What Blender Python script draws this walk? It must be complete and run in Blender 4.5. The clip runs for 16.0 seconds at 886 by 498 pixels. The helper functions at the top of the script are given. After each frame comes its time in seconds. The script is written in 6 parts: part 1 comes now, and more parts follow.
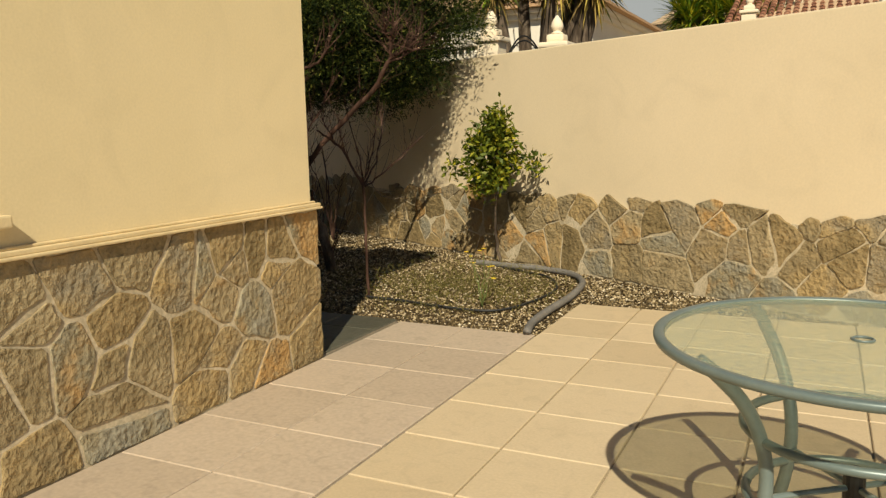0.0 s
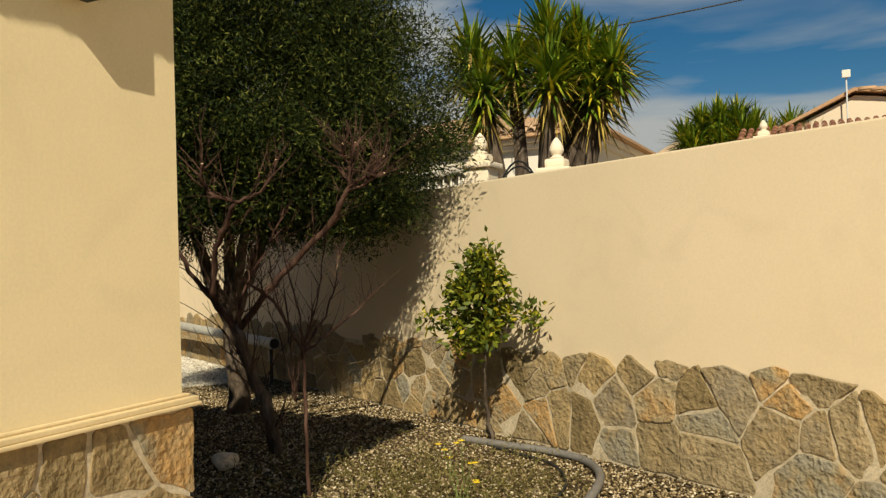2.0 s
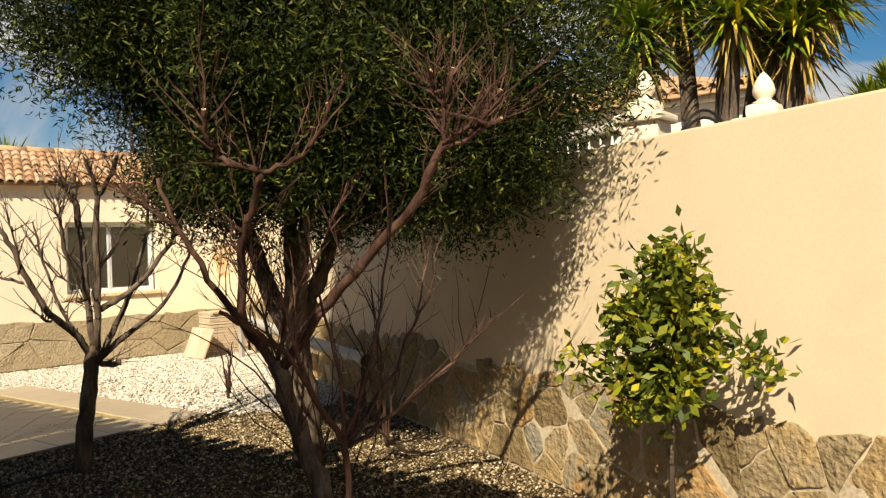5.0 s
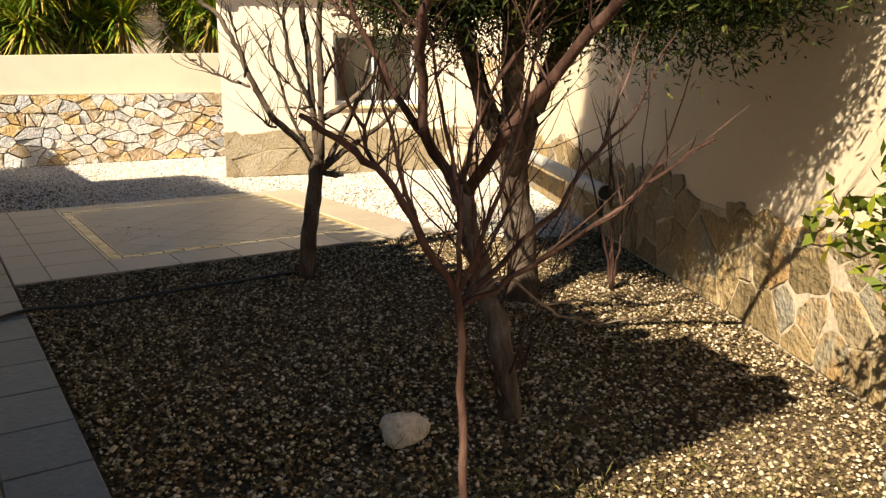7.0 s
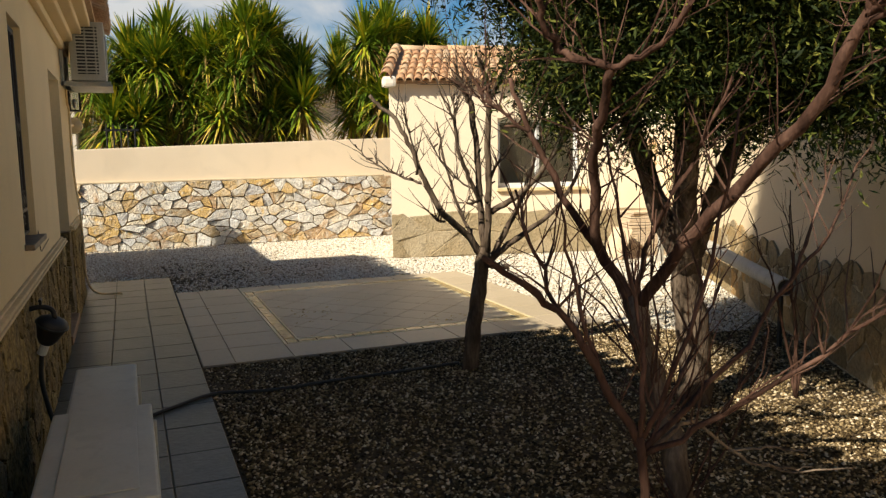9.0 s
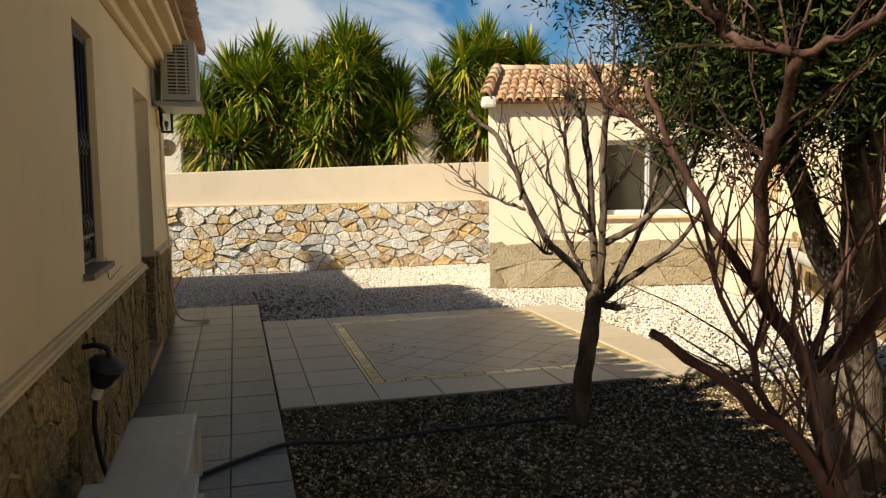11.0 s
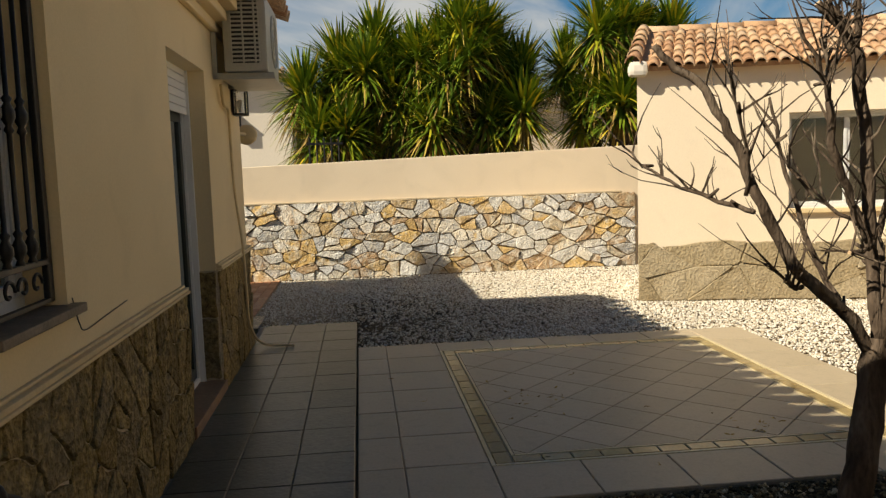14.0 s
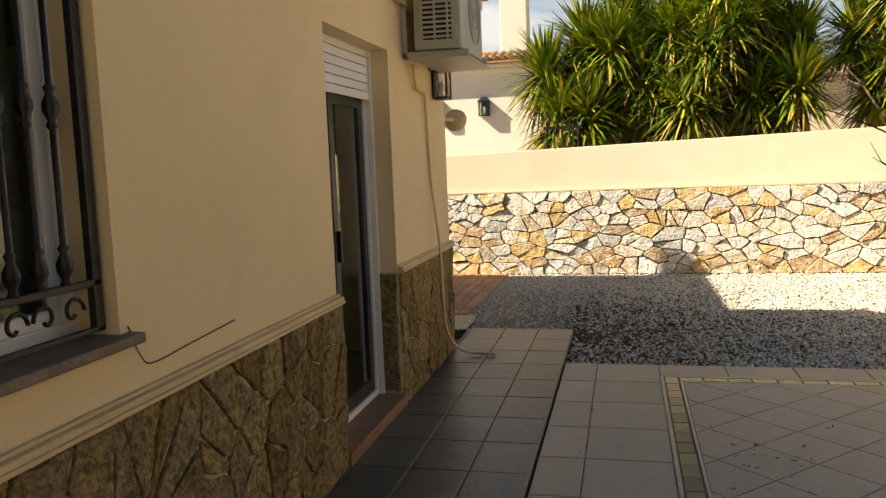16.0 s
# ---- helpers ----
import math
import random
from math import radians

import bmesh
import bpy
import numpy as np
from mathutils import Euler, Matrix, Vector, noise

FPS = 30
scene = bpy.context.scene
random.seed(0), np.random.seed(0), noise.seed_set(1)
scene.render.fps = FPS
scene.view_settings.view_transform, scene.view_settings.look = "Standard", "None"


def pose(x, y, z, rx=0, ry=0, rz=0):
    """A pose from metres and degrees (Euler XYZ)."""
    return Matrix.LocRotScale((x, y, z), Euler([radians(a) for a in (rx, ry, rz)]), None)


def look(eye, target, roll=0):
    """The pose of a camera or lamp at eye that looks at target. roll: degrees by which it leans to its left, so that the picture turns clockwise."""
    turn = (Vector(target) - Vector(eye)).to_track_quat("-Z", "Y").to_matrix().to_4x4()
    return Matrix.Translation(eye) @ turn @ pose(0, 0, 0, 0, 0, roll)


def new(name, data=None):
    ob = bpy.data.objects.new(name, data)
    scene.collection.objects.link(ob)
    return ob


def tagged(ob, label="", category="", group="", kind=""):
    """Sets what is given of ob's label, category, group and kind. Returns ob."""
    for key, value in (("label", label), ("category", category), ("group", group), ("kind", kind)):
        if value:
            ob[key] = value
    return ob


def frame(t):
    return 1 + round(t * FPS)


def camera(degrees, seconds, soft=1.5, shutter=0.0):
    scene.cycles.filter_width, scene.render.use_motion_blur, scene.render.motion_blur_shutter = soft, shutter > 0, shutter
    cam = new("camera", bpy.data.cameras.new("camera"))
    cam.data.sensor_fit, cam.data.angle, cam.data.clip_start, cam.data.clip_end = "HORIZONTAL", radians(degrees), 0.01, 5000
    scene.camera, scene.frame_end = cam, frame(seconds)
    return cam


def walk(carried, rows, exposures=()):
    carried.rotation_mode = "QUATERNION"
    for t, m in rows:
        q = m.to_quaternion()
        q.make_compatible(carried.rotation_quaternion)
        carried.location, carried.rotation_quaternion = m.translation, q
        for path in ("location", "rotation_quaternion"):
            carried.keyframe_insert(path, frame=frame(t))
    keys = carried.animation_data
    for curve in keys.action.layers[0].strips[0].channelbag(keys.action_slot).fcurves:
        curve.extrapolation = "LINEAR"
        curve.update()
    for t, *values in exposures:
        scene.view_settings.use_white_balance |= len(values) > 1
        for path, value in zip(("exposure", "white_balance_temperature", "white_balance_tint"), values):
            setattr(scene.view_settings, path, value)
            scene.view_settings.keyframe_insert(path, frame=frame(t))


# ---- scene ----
cam = camera(59.1, 16.0, soft=1.35)
EXPOSURES = [(0.0, 0.16, 7000, 3), (3.7, 0.26, 7000, 4), (5.8, 1.06, 7200, 12), (6.6, 1.14, 7100, 12), (7.15, 1.28, 7000, 11), (7.6, 1.58, 7000, 10), (8.1, 1.12, 6900, 10), (8.6, 0.86, 6900, 9), (9.2, 0.86, 6800, 8), (11.3, 0.80, 6800, 7), (12.5, 0.54, 6800, 7), (14.5, 0.60, 7200, 8), (15.2, 0.94, 7400, 10), (16.0, 1.28, 7400, 11)]
PATH = [
    (0, (-0.11, 0.073, 1.28), (-0.98, 1.849, 0.98), -1.2),
    (0.5, (-0.169, 0.441, 1.315), (-1.015, 2.245, 1.144), -1.4),
    (1, (-0.339, 0.812, 1.331), (-1.182, 2.626, 1.355), -1.7),
    (1.5, (-0.42, 1.166, 1.34), (-1.263, 2.979, 1.395), -2.1),
    (2, (-0.55, 1.531, 1.356), (-1.439, 3.323, 1.39), -1.7),
    (2.5, (-0.765, 1.866, 1.368), (-1.687, 3.641, 1.403), -1.5),
    (3, (-0.905, 2.212, 1.356), (-1.847, 3.976, 1.395), -2.0),
    (3.5, (-1.058, 2.532, 1.367), (-2.073, 4.255, 1.394), -2.1),
    (3.7, (-1.153, 2.676, 1.379), (-2.192, 4.385, 1.401), -2.1),
    (5.8, (-1.795, 3.854, 1.486), (-3.165, 5.31, 1.456), -1.8),
    (6, (-1.809, 3.942, 1.469), (-3.256, 5.322, 1.43), -1.7),
    (6.5, (-1.832, 4.141, 1.442), (-3.455, 5.298, 1.289), 0.0),
    (7, (-1.861, 4.223, 1.383), (-3.49, 5.3, 0.953), 0.0),
    (7.5, (-1.856, 4.232, 1.387), (-3.469, 5.299, 0.88), 0.6),
    (8, (-1.868, 4.239, 1.433), (-3.514, 5.282, 0.984), 0.8),
    (8.5, (-1.9, 4.222, 1.505), (-3.65, 5.141, 1.203), -0.4),
    (9, (-1.911, 4.192, 1.543), (-3.753, 4.931, 1.293), -1.0),
    (9.2, (-1.919, 4.189, 1.535), (-3.778, 4.889, 1.308), -0.8),
    (11.3, (-2.701, 4.421, 1.518), (-4.643, 4.863, 1.333), -0.6),
    (11.5, (-2.81, 4.44, 1.519), (-4.764, 4.826, 1.332), -0.4),
    (12, (-3.147, 4.416, 1.522), (-5.112, 4.742, 1.337), -0.2),
    (12.5, (-3.464, 4.457, 1.525), (-5.423, 4.816, 1.339), -0.6),
    (13, (-3.794, 4.53, 1.511), (-5.76, 4.845, 1.328), -1.7),
    (13.5, (-4.128, 4.584, 1.513), (-6.11, 4.785, 1.329), -2.1),
    (14, (-4.375, 4.692, 1.501), (-6.354, 4.898, 1.303), -1.9),
    (14.5, (-4.584, 4.875, 1.522), (-6.563, 5.081, 1.321), 0.1),
    (15, (-4.774, 4.945, 1.489), (-6.763, 4.891, 1.286), -0.2),
    (15.5, (-5.025, 5.006, 1.503), (-6.99, 4.704, 1.288), -1.1),
    (16, (-5.259, 5.08, 1.534), (-7.194, 4.624, 1.317), -2.2),
]
walk(cam, [(t, look(eye, target, roll)) for t, eye, target, roll in PATH], EXPOSURES)


# ---- world and sun ----
SUN_DIR = Vector((0.293, -0.714, 0.636)).normalized()
world = bpy.data.worlds.new("world")
scene.world = world
world.use_nodes = True
wn, wl = world.node_tree.nodes, world.node_tree.links
wbg = wn["Background"]
sky = wn.new("ShaderNodeTexSky")
sky.sky_type, sky.sun_disc = "NISHITA", False
sky.sun_elevation, sky.sun_rotation = math.asin(SUN_DIR.z), math.atan2(SUN_DIR.x, SUN_DIR.y)
sky.air_density, sky.dust_density, sky.ozone_density = 1.0, 0.3, 3.0
wtc = wn.new("ShaderNodeTexCoord")
wmap = wn.new("ShaderNodeMapping")
wmap.inputs["Rotation"].default_value = (0.0, 0.25, radians(35))
wmap.inputs["Scale"].default_value = (1.2, 5.0, 9.0)
wl.new(wtc.outputs["Generated"], wmap.inputs["Vector"])
cirrus = wn.new("ShaderNodeTexNoise")
cirrus.inputs["Scale"].default_value, cirrus.inputs["Detail"].default_value, cirrus.inputs["Distortion"].default_value = 1.1, 6.0, 0.6
wl.new(wmap.outputs["Vector"], cirrus.inputs["Vector"])
cramp = wn.new("ShaderNodeValToRGB")
cramp.color_ramp.elements[0].position, cramp.color_ramp.elements[1].position = 0.44, 0.67
wsep = wn.new("ShaderNodeSeparateXYZ")
wl.new(wtc.outputs["Generated"], wsep.inputs["Vector"])
wbank = wn.new("ShaderNodeMath")
wbank.operation = "MULTIPLY_ADD"
wl.new(wsep.outputs["X"], wbank.inputs[0])
wbank.inputs[1].default_value = -0.05
wl.new(cirrus.outputs["Fac"], wbank.inputs[2])
wnorth = wn.new("ShaderNodeMath")
wnorth.operation = "MULTIPLY_ADD"
wl.new(wsep.outputs["Y"], wnorth.inputs[0])
wnorth.inputs[1].default_value = 0.06
wl.new(wbank.outputs[0], wnorth.inputs[2])
wl.new(wnorth.outputs[0], cramp.inputs["Fac"])
cmix = wn.new("ShaderNodeMix")
cmix.data_type = "RGBA"
clow = wn.new("ShaderNodeMapRange")
clow.inputs["From Min"].default_value, clow.inputs["From Max"].default_value = 0.36, 0.66
clow.inputs["To Min"].default_value, clow.inputs["To Max"].default_value = 1.0, 0.0
wl.new(wsep.outputs["Z"], clow.inputs["Value"])
cveil = wn.new("ShaderNodeMath")
cveil.operation = "MULTIPLY"
wl.new(cramp.outputs["Color"], cveil.inputs[0])
wl.new(clow.outputs["Result"], cveil.inputs[1])
wl.new(cveil.outputs[0], cmix.inputs["Factor"])
whs = wn.new("ShaderNodeHueSaturation")
whs.inputs["Saturation"].default_value, whs.inputs["Value"].default_value = 1.42, 2.35
wl.new(sky.outputs["Color"], whs.inputs["Color"])
wl.new(whs.outputs["Color"], cmix.inputs["A"])
cmix.inputs["B"].default_value = (18.0, 18.6, 19.6, 1)
wl.new(cmix.outputs["Result"], wbg.inputs["Color"])
wbg.inputs["Strength"].default_value = 0.020

sun = new("sun", bpy.data.lights.new("sun", "SUN"))
sun.data.energy, sun.data.angle, sun.data.color = 4.9, radians(0.55), (1.0, 0.925, 0.80)
sun.matrix_world = look(SUN_DIR * 30, (0, 0, 0))


# ---- materials ----
def ramp(nt, stops):
    r = nt.nodes.new("ShaderNodeValToRGB")
    el = r.color_ramp.elements
    while len(el) < len(stops):
        el.new(0.5)
    for e, (p, c) in zip(el, stops):
        e.position, e.color = p, (*c, 1)
    return r


def surf(name, cols, rough=0.8, big=2.5, fine=60.0, bump=0.25, dist=0.004, vary=0.0, by="noise", metal=0.0, stain=0.0, spec=0.5, leafy=0.0, fine_amt=0.25, stretch=(1, 1, 1)):
    """A grained surface. cols: stops of colour, chosen by broad noise, by object or by island; fine grain and stains over it."""
    m = bpy.data.materials.new(name)
    m.use_nodes = True
    nt = m.node_tree
    n, l = nt.nodes, nt.links
    b = n["Principled BSDF"]
    geo = n.new("ShaderNodeNewGeometry")
    mp = n.new("ShaderNodeMapping")
    mp.inputs["Scale"].default_value = stretch
    l.new(geo.outputs["Position"], mp.inputs["Vector"])
    n1 = n.new("ShaderNodeTexNoise")
    n1.inputs["Scale"].default_value, n1.inputs["Detail"].default_value = big, 5
    n2 = n.new("ShaderNodeTexNoise")
    n2.inputs["Scale"].default_value, n2.inputs["Detail"].default_value = fine, 4
    for q in (n1, n2):
        l.new(mp.outputs["Vector"], q.inputs["Vector"])
    r = ramp(nt, cols)
    if by == "object":
        oi = n.new("ShaderNodeObjectInfo")
        ad = n.new("ShaderNodeMath")
        ad.operation = "MULTIPLY_ADD"
        l.new(n1.outputs["Fac"], ad.inputs[0])
        ad.inputs[1].default_value = vary
        l.new(oi.outputs["Random"], ad.inputs[2])
        sb = n.new("ShaderNodeMath")
        sb.operation = "SUBTRACT"
        l.new(ad.outputs[0], sb.inputs[0])
        sb.inputs[1].default_value = vary * 0.5
        l.new(sb.outputs[0], r.inputs["Fac"])
    elif by == "island":
        l.new(geo.outputs["Random Per Island"], r.inputs["Fac"])
    else:
        st = n.new("ShaderNodeMapRange")
        st.inputs["From Min"].default_value, st.inputs["From Max"].default_value = 0.3, 0.7
        l.new(n1.outputs["Fac"], st.inputs["Value"])
        l.new(st.outputs["Result"], r.inputs["Fac"])
    col = r.outputs["Color"]
    g = n.new("ShaderNodeMapRange")
    g.inputs["From Min"].default_value, g.inputs["From Max"].default_value = 0.25, 0.75
    g.inputs["To Min"].default_value, g.inputs["To Max"].default_value = 1 - fine_amt, 1 + fine_amt
    l.new(n2.outputs["Fac"], g.inputs["Value"])
    vm = n.new("ShaderNodeVectorMath")
    vm.operation = "SCALE"
    l.new(col, vm.inputs[0])
    l.new(g.outputs["Result"], vm.inputs["Scale"])
    col = vm.outputs["Vector"]
    if stain:
        n3 = n.new("ShaderNodeTexNoise")
        n3.inputs["Scale"].default_value, n3.inputs["Detail"].default_value, n3.inputs["Distortion"].default_value = big * 3.1, 8, 1.2
        l.new(mp.outputs["Vector"], n3.inputs["Vector"])
        sr = n.new("ShaderNodeMapRange")
        sr.inputs["From Min"].default_value, sr.inputs["From Max"].default_value = 0.52, 0.72
        sr.inputs["To Min"].default_value, sr.inputs["To Max"].default_value = 1.0, 1.0 - stain
        l.new(n3.outputs["Fac"], sr.inputs["Value"])
        v2 = n.new("ShaderNodeVectorMath")
        v2.operation = "SCALE"
        l.new(col, v2.inputs[0])
        l.new(sr.outputs["Result"], v2.inputs["Scale"])
        col = v2.outputs["Vector"]
    l.new(col, b.inputs["Base Color"])
    b.inputs["Roughness"].default_value, b.inputs["Metallic"].default_value = rough, metal
    b.inputs["Specular IOR Level"].default_value = spec
    if bump:
        bp = n.new("ShaderNodeBump")
        bp.inputs["Strength"].default_value, bp.inputs["Distance"].default_value = bump, dist
        mx = n.new("ShaderNodeMath")
        mx.operation = "MULTIPLY_ADD"
        l.new(n1.outputs["Fac"], mx.inputs[0])
        mx.inputs[1].default_value = 1.5
        l.new(n2.outputs["Fac"], mx.inputs[2])
        l.new(mx.outputs[0], bp.inputs["Height"])
        l.new(bp.outputs["Normal"], b.inputs["Normal"])
    if leafy:
        tr = n.new("ShaderNodeBsdfTranslucent")
        l.new(col, tr.inputs["Color"])
        ms = n.new("ShaderNodeMixShader")
        ms.inputs["Fac"].default_value = leafy
        l.new(b.outputs["BSDF"], ms.inputs[1])
        l.new(tr.outputs["BSDF"], ms.inputs[2])
        l.new(ms.outputs["Shader"], n["Material Output"].inputs["Surface"])
    return m


def glass(name, tint=(0.9, 0.95, 0.93), rough=0.0, bump_scale=0.0):
    m = bpy.data.materials.new(name)
    m.use_nodes = True
    n, l = m.node_tree.nodes, m.node_tree.links
    b = n["Principled BSDF"]
    b.inputs["Base Color"].default_value = (*tint, 1)
    b.inputs["Transmission Weight"].default_value, b.inputs["Roughness"].default_value, b.inputs["IOR"].default_value = 1.0, rough, 1.45
    if bump_scale:
        tc, v, bp = n.new("ShaderNodeNewGeometry"), n.new("ShaderNodeTexNoise"), n.new("ShaderNodeBump")
        v.inputs["Scale"].default_value, v.inputs["Detail"].default_value = bump_scale, 2
        bp.inputs["Strength"].default_value, bp.inputs["Distance"].default_value = 0.6, 0.004
        l.new(tc.outputs["Position"], v.inputs["Vector"])
        l.new(v.outputs["Fac"], bp.inputs["Height"])
        l.new(bp.outputs["Normal"], b.inputs["Normal"])
    return m


def sheet_glass(name, tint):
    """Thin obscured glass: light passes straight through, tinted; the rippled face scatters some and shines."""
    m = bpy.data.materials.new(name)
    m.use_nodes = True
    n, l = m.node_tree.nodes, m.node_tree.links
    b = n["Principled BSDF"]
    b.inputs["Base Color"].default_value, b.inputs["Roughness"].default_value = (0.46, 0.50, 0.40, 1), 0.14
    geo, v, bp = n.new("ShaderNodeNewGeometry"), n.new("ShaderNodeTexVoronoi"), n.new("ShaderNodeBump")
    v.inputs["Scale"].default_value = 42
    bp.inputs["Strength"].default_value, bp.inputs["Distance"].default_value = 0.55, 0.004
    l.new(geo.outputs["Position"], v.inputs["Vector"])
    l.new(v.outputs["Distance"], bp.inputs["Height"])
    l.new(bp.outputs["Normal"], b.inputs["Normal"])
    tr, ms = n.new("ShaderNodeBsdfTransparent"), n.new("ShaderNodeMixShader")
    tr.inputs["Color"].default_value = (*tint, 1)
    rng = n.new("ShaderNodeMapRange")
    rng.inputs["From Max"].default_value = 0.5
    rng.inputs["To Min"].default_value, rng.inputs["To Max"].default_value = 0.46, 0.28
    l.new(v.outputs["Distance"], rng.inputs["Value"])
    l.new(rng.outputs["Result"], ms.inputs["Fac"])
    l.new(tr.outputs["BSDF"], ms.inputs[1])
    l.new(b.outputs["BSDF"], ms.inputs[2])
    l.new(ms.outputs["Shader"], n["Material Output"].inputs["Surface"])
    return m


M_RENDER = surf("cream_render", [(0, (0.71, 0.57, 0.33)), (1, (0.78, 0.63, 0.38))], 0.9, 0.8, 90, 0.12, 0.002, fine_amt=0.04, stain=0.05)
M_WALLRENDER = surf("boundary_render", [(0, (0.65, 0.52, 0.34)), (1, (0.72, 0.58, 0.39))], 0.9, 0.6, 70, 0.15, 0.003, fine_amt=0.04, stain=0.06)
M_PALERENDER = surf("pale_peach_render", [(0, (0.76, 0.63, 0.46)), (1, (0.82, 0.69, 0.51))], 0.9, 0.6, 70, 0.15, 0.003, fine_amt=0.04, stain=0.06)
M_PEEL = surf("peeled_paint", [(0, (0.44, 0.27, 0.12)), (0.5, (0.60, 0.43, 0.24)), (1, (0.74, 0.60, 0.42))], 0.95, 9, 50, 0.5, 0.005, stain=0.3)
M_CAP = surf("cream_moulding", [(0, (0.62, 0.47, 0.25)), (1, (0.72, 0.56, 0.32))], 0.75, 3, 60, 0.1, 0.002, fine_amt=0.06, stain=0.12)
M_MORTAR = surf("mortar", [(0, (0.42, 0.335, 0.215)), (1, (0.58, 0.48, 0.335))], 0.95, 5, 60, 0.4, 0.006, stain=0.2, spec=0.12)
STONE_STOPS = [(0.0, (0.20, 0.145, 0.07)), (0.18, (0.33, 0.235, 0.115)), (0.32, (0.27, 0.22, 0.145)), (0.46, (0.40, 0.28, 0.13)), (0.60, (0.26, 0.195, 0.105)), (0.74, (0.36, 0.275, 0.155)), (0.85, (0.43, 0.255, 0.10)), (0.93, (0.30, 0.245, 0.15)), (1.0, (0.31, 0.275, 0.20))]
M_CLAD = surf("cladding_stone", STONE_STOPS, 0.85, 7, 34, 1.0, 0.020, 0.40, "object", stain=0.35, fine_amt=0.20, spec=0.12)
M_CLAD_SIDE = surf("side_cladding_stone", [(0.0, (0.17, 0.12, 0.05)), (0.3, (0.27, 0.19, 0.075)), (0.55, (0.36, 0.26, 0.105)), (0.75, (0.24, 0.185, 0.10)), (1.0, (0.31, 0.225, 0.095))], 0.85, 11, 32, 1.0, 0.045, 0.8, "object", stain=0.55, fine_amt=0.42, spec=0.12)
M_SHEDSTONE = surf("shed_stone", [(0.0, (0.30, 0.235, 0.14)), (0.5, (0.36, 0.285, 0.17)), (1.0, (0.40, 0.33, 0.22))], 0.9, 6, 40, 0.8, 0.02, 0.8, "object", stain=0.2, spec=0.12)
M_RUBBLE = surf("rubble_stone", [(0.0, (0.70, 0.66, 0.58)), (0.22, (0.80, 0.77, 0.70)), (0.32, (0.60, 0.59, 0.57)), (0.48, (0.76, 0.68, 0.54)), (0.60, (0.64, 0.46, 0.24)), (0.68, (0.72, 0.49, 0.19)), (0.76, (0.78, 0.73, 0.63)), (0.86, (0.50, 0.33, 0.18)), (0.92, (0.66, 0.55, 0.38)), (1.0, (0.76, 0.72, 0.64))], 0.85, 9, 45, 0.9, 0.03, 0.35, "object", stain=0.3, spec=0.12)
M_RUBBLE_MORTAR = surf("dark_joint", [(0, (0.20, 0.145, 0.085)), (1, (0.34, 0.265, 0.17))], 0.95, 6, 80, 0.5, 0.006, spec=0.12)
M_TILE = surf("terrace_tile", [(0.0, (0.49, 0.375, 0.235)), (0.5, (0.53, 0.41, 0.26)), (1.0, (0.57, 0.445, 0.29))], 0.6, 3, 80, 0.15, 0.002, 0.6, "object", stain=0.10, fine_amt=0.07)
M_PATHTILE = surf("path_tile", [(0.0, (0.43, 0.335, 0.245)), (0.5, (0.46, 0.36, 0.265)), (1.0, (0.49, 0.385, 0.285))], 0.55, 4, 45, 0.25, 0.003, 0.9, "object", stain=0.14, fine_amt=0.12)
M_PATIOTILE = surf("patio_tile", [(0.0, (0.39, 0.315, 0.21)), (1.0, (0.45, 0.365, 0.25))], 0.42, 4, 60, 0.15, 0.002, 0.6, "object", stain=0.12, fine_amt=0.08)
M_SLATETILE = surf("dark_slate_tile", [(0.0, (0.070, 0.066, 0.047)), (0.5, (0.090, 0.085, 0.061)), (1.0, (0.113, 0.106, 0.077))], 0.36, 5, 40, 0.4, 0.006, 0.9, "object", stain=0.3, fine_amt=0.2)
M_INLAY = surf("inlay_tile", [(0.0, (0.25, 0.18, 0.075)), (0.35, (0.33, 0.245, 0.105)), (0.55, (0.20, 0.135, 0.06)), (0.8, (0.30, 0.22, 0.09)), (1.0, (0.40, 0.31, 0.14))], 0.24, 9, 60, 0.12, 0.002, 0.3, "object", stain=0.15, fine_amt=0.15)
M_LISTEL = surf("listel_tile", [(0, (0.48, 0.40, 0.22)), (1, (0.60, 0.50, 0.30))], 0.3, 8, 60, 0.15, 0.002)
M_GROUT = surf("grout", [(0, (0.36, 0.285, 0.185)), (1, (0.44, 0.355, 0.24))], 0.95, 6, 90, 0.3, 0.003, spec=0.12)
M_DARKGROUT = surf("path_grout", [(0, (0.24, 0.20, 0.15)), (1, (0.33, 0.27, 0.20))], 0.95, 6, 90, 0.3, 0.003, spec=0.12)
M_TERRACOTTA = surf("terracotta_paver", [(0.0, (0.36, 0.17, 0.08)), (0.5, (0.45, 0.23, 0.12)), (1.0, (0.50, 0.30, 0.17))], 0.8, 5, 60, 0.3, 0.004, 0.5, "object", stain=0.2)
M_ROOFTILE = surf("roof_tile", [(0.0, (0.36, 0.20, 0.11)), (0.4, (0.48, 0.29, 0.16)), (0.7, (0.55, 0.37, 0.22)), (1.0, (0.45, 0.32, 0.21))], 0.85, 6, 60, 0.3, 0.005, 0.5, "object", stain=0.25, spec=0.12)
M_REDROOF = surf("red_roof_tile", [(0.0, (0.20, 0.085, 0.05)), (0.5, (0.28, 0.125, 0.075)), (1.0, (0.34, 0.17, 0.10))], 0.85, 6, 60, 0.3, 0.005, 0.5, "object", stain=0.25, spec=0.12)
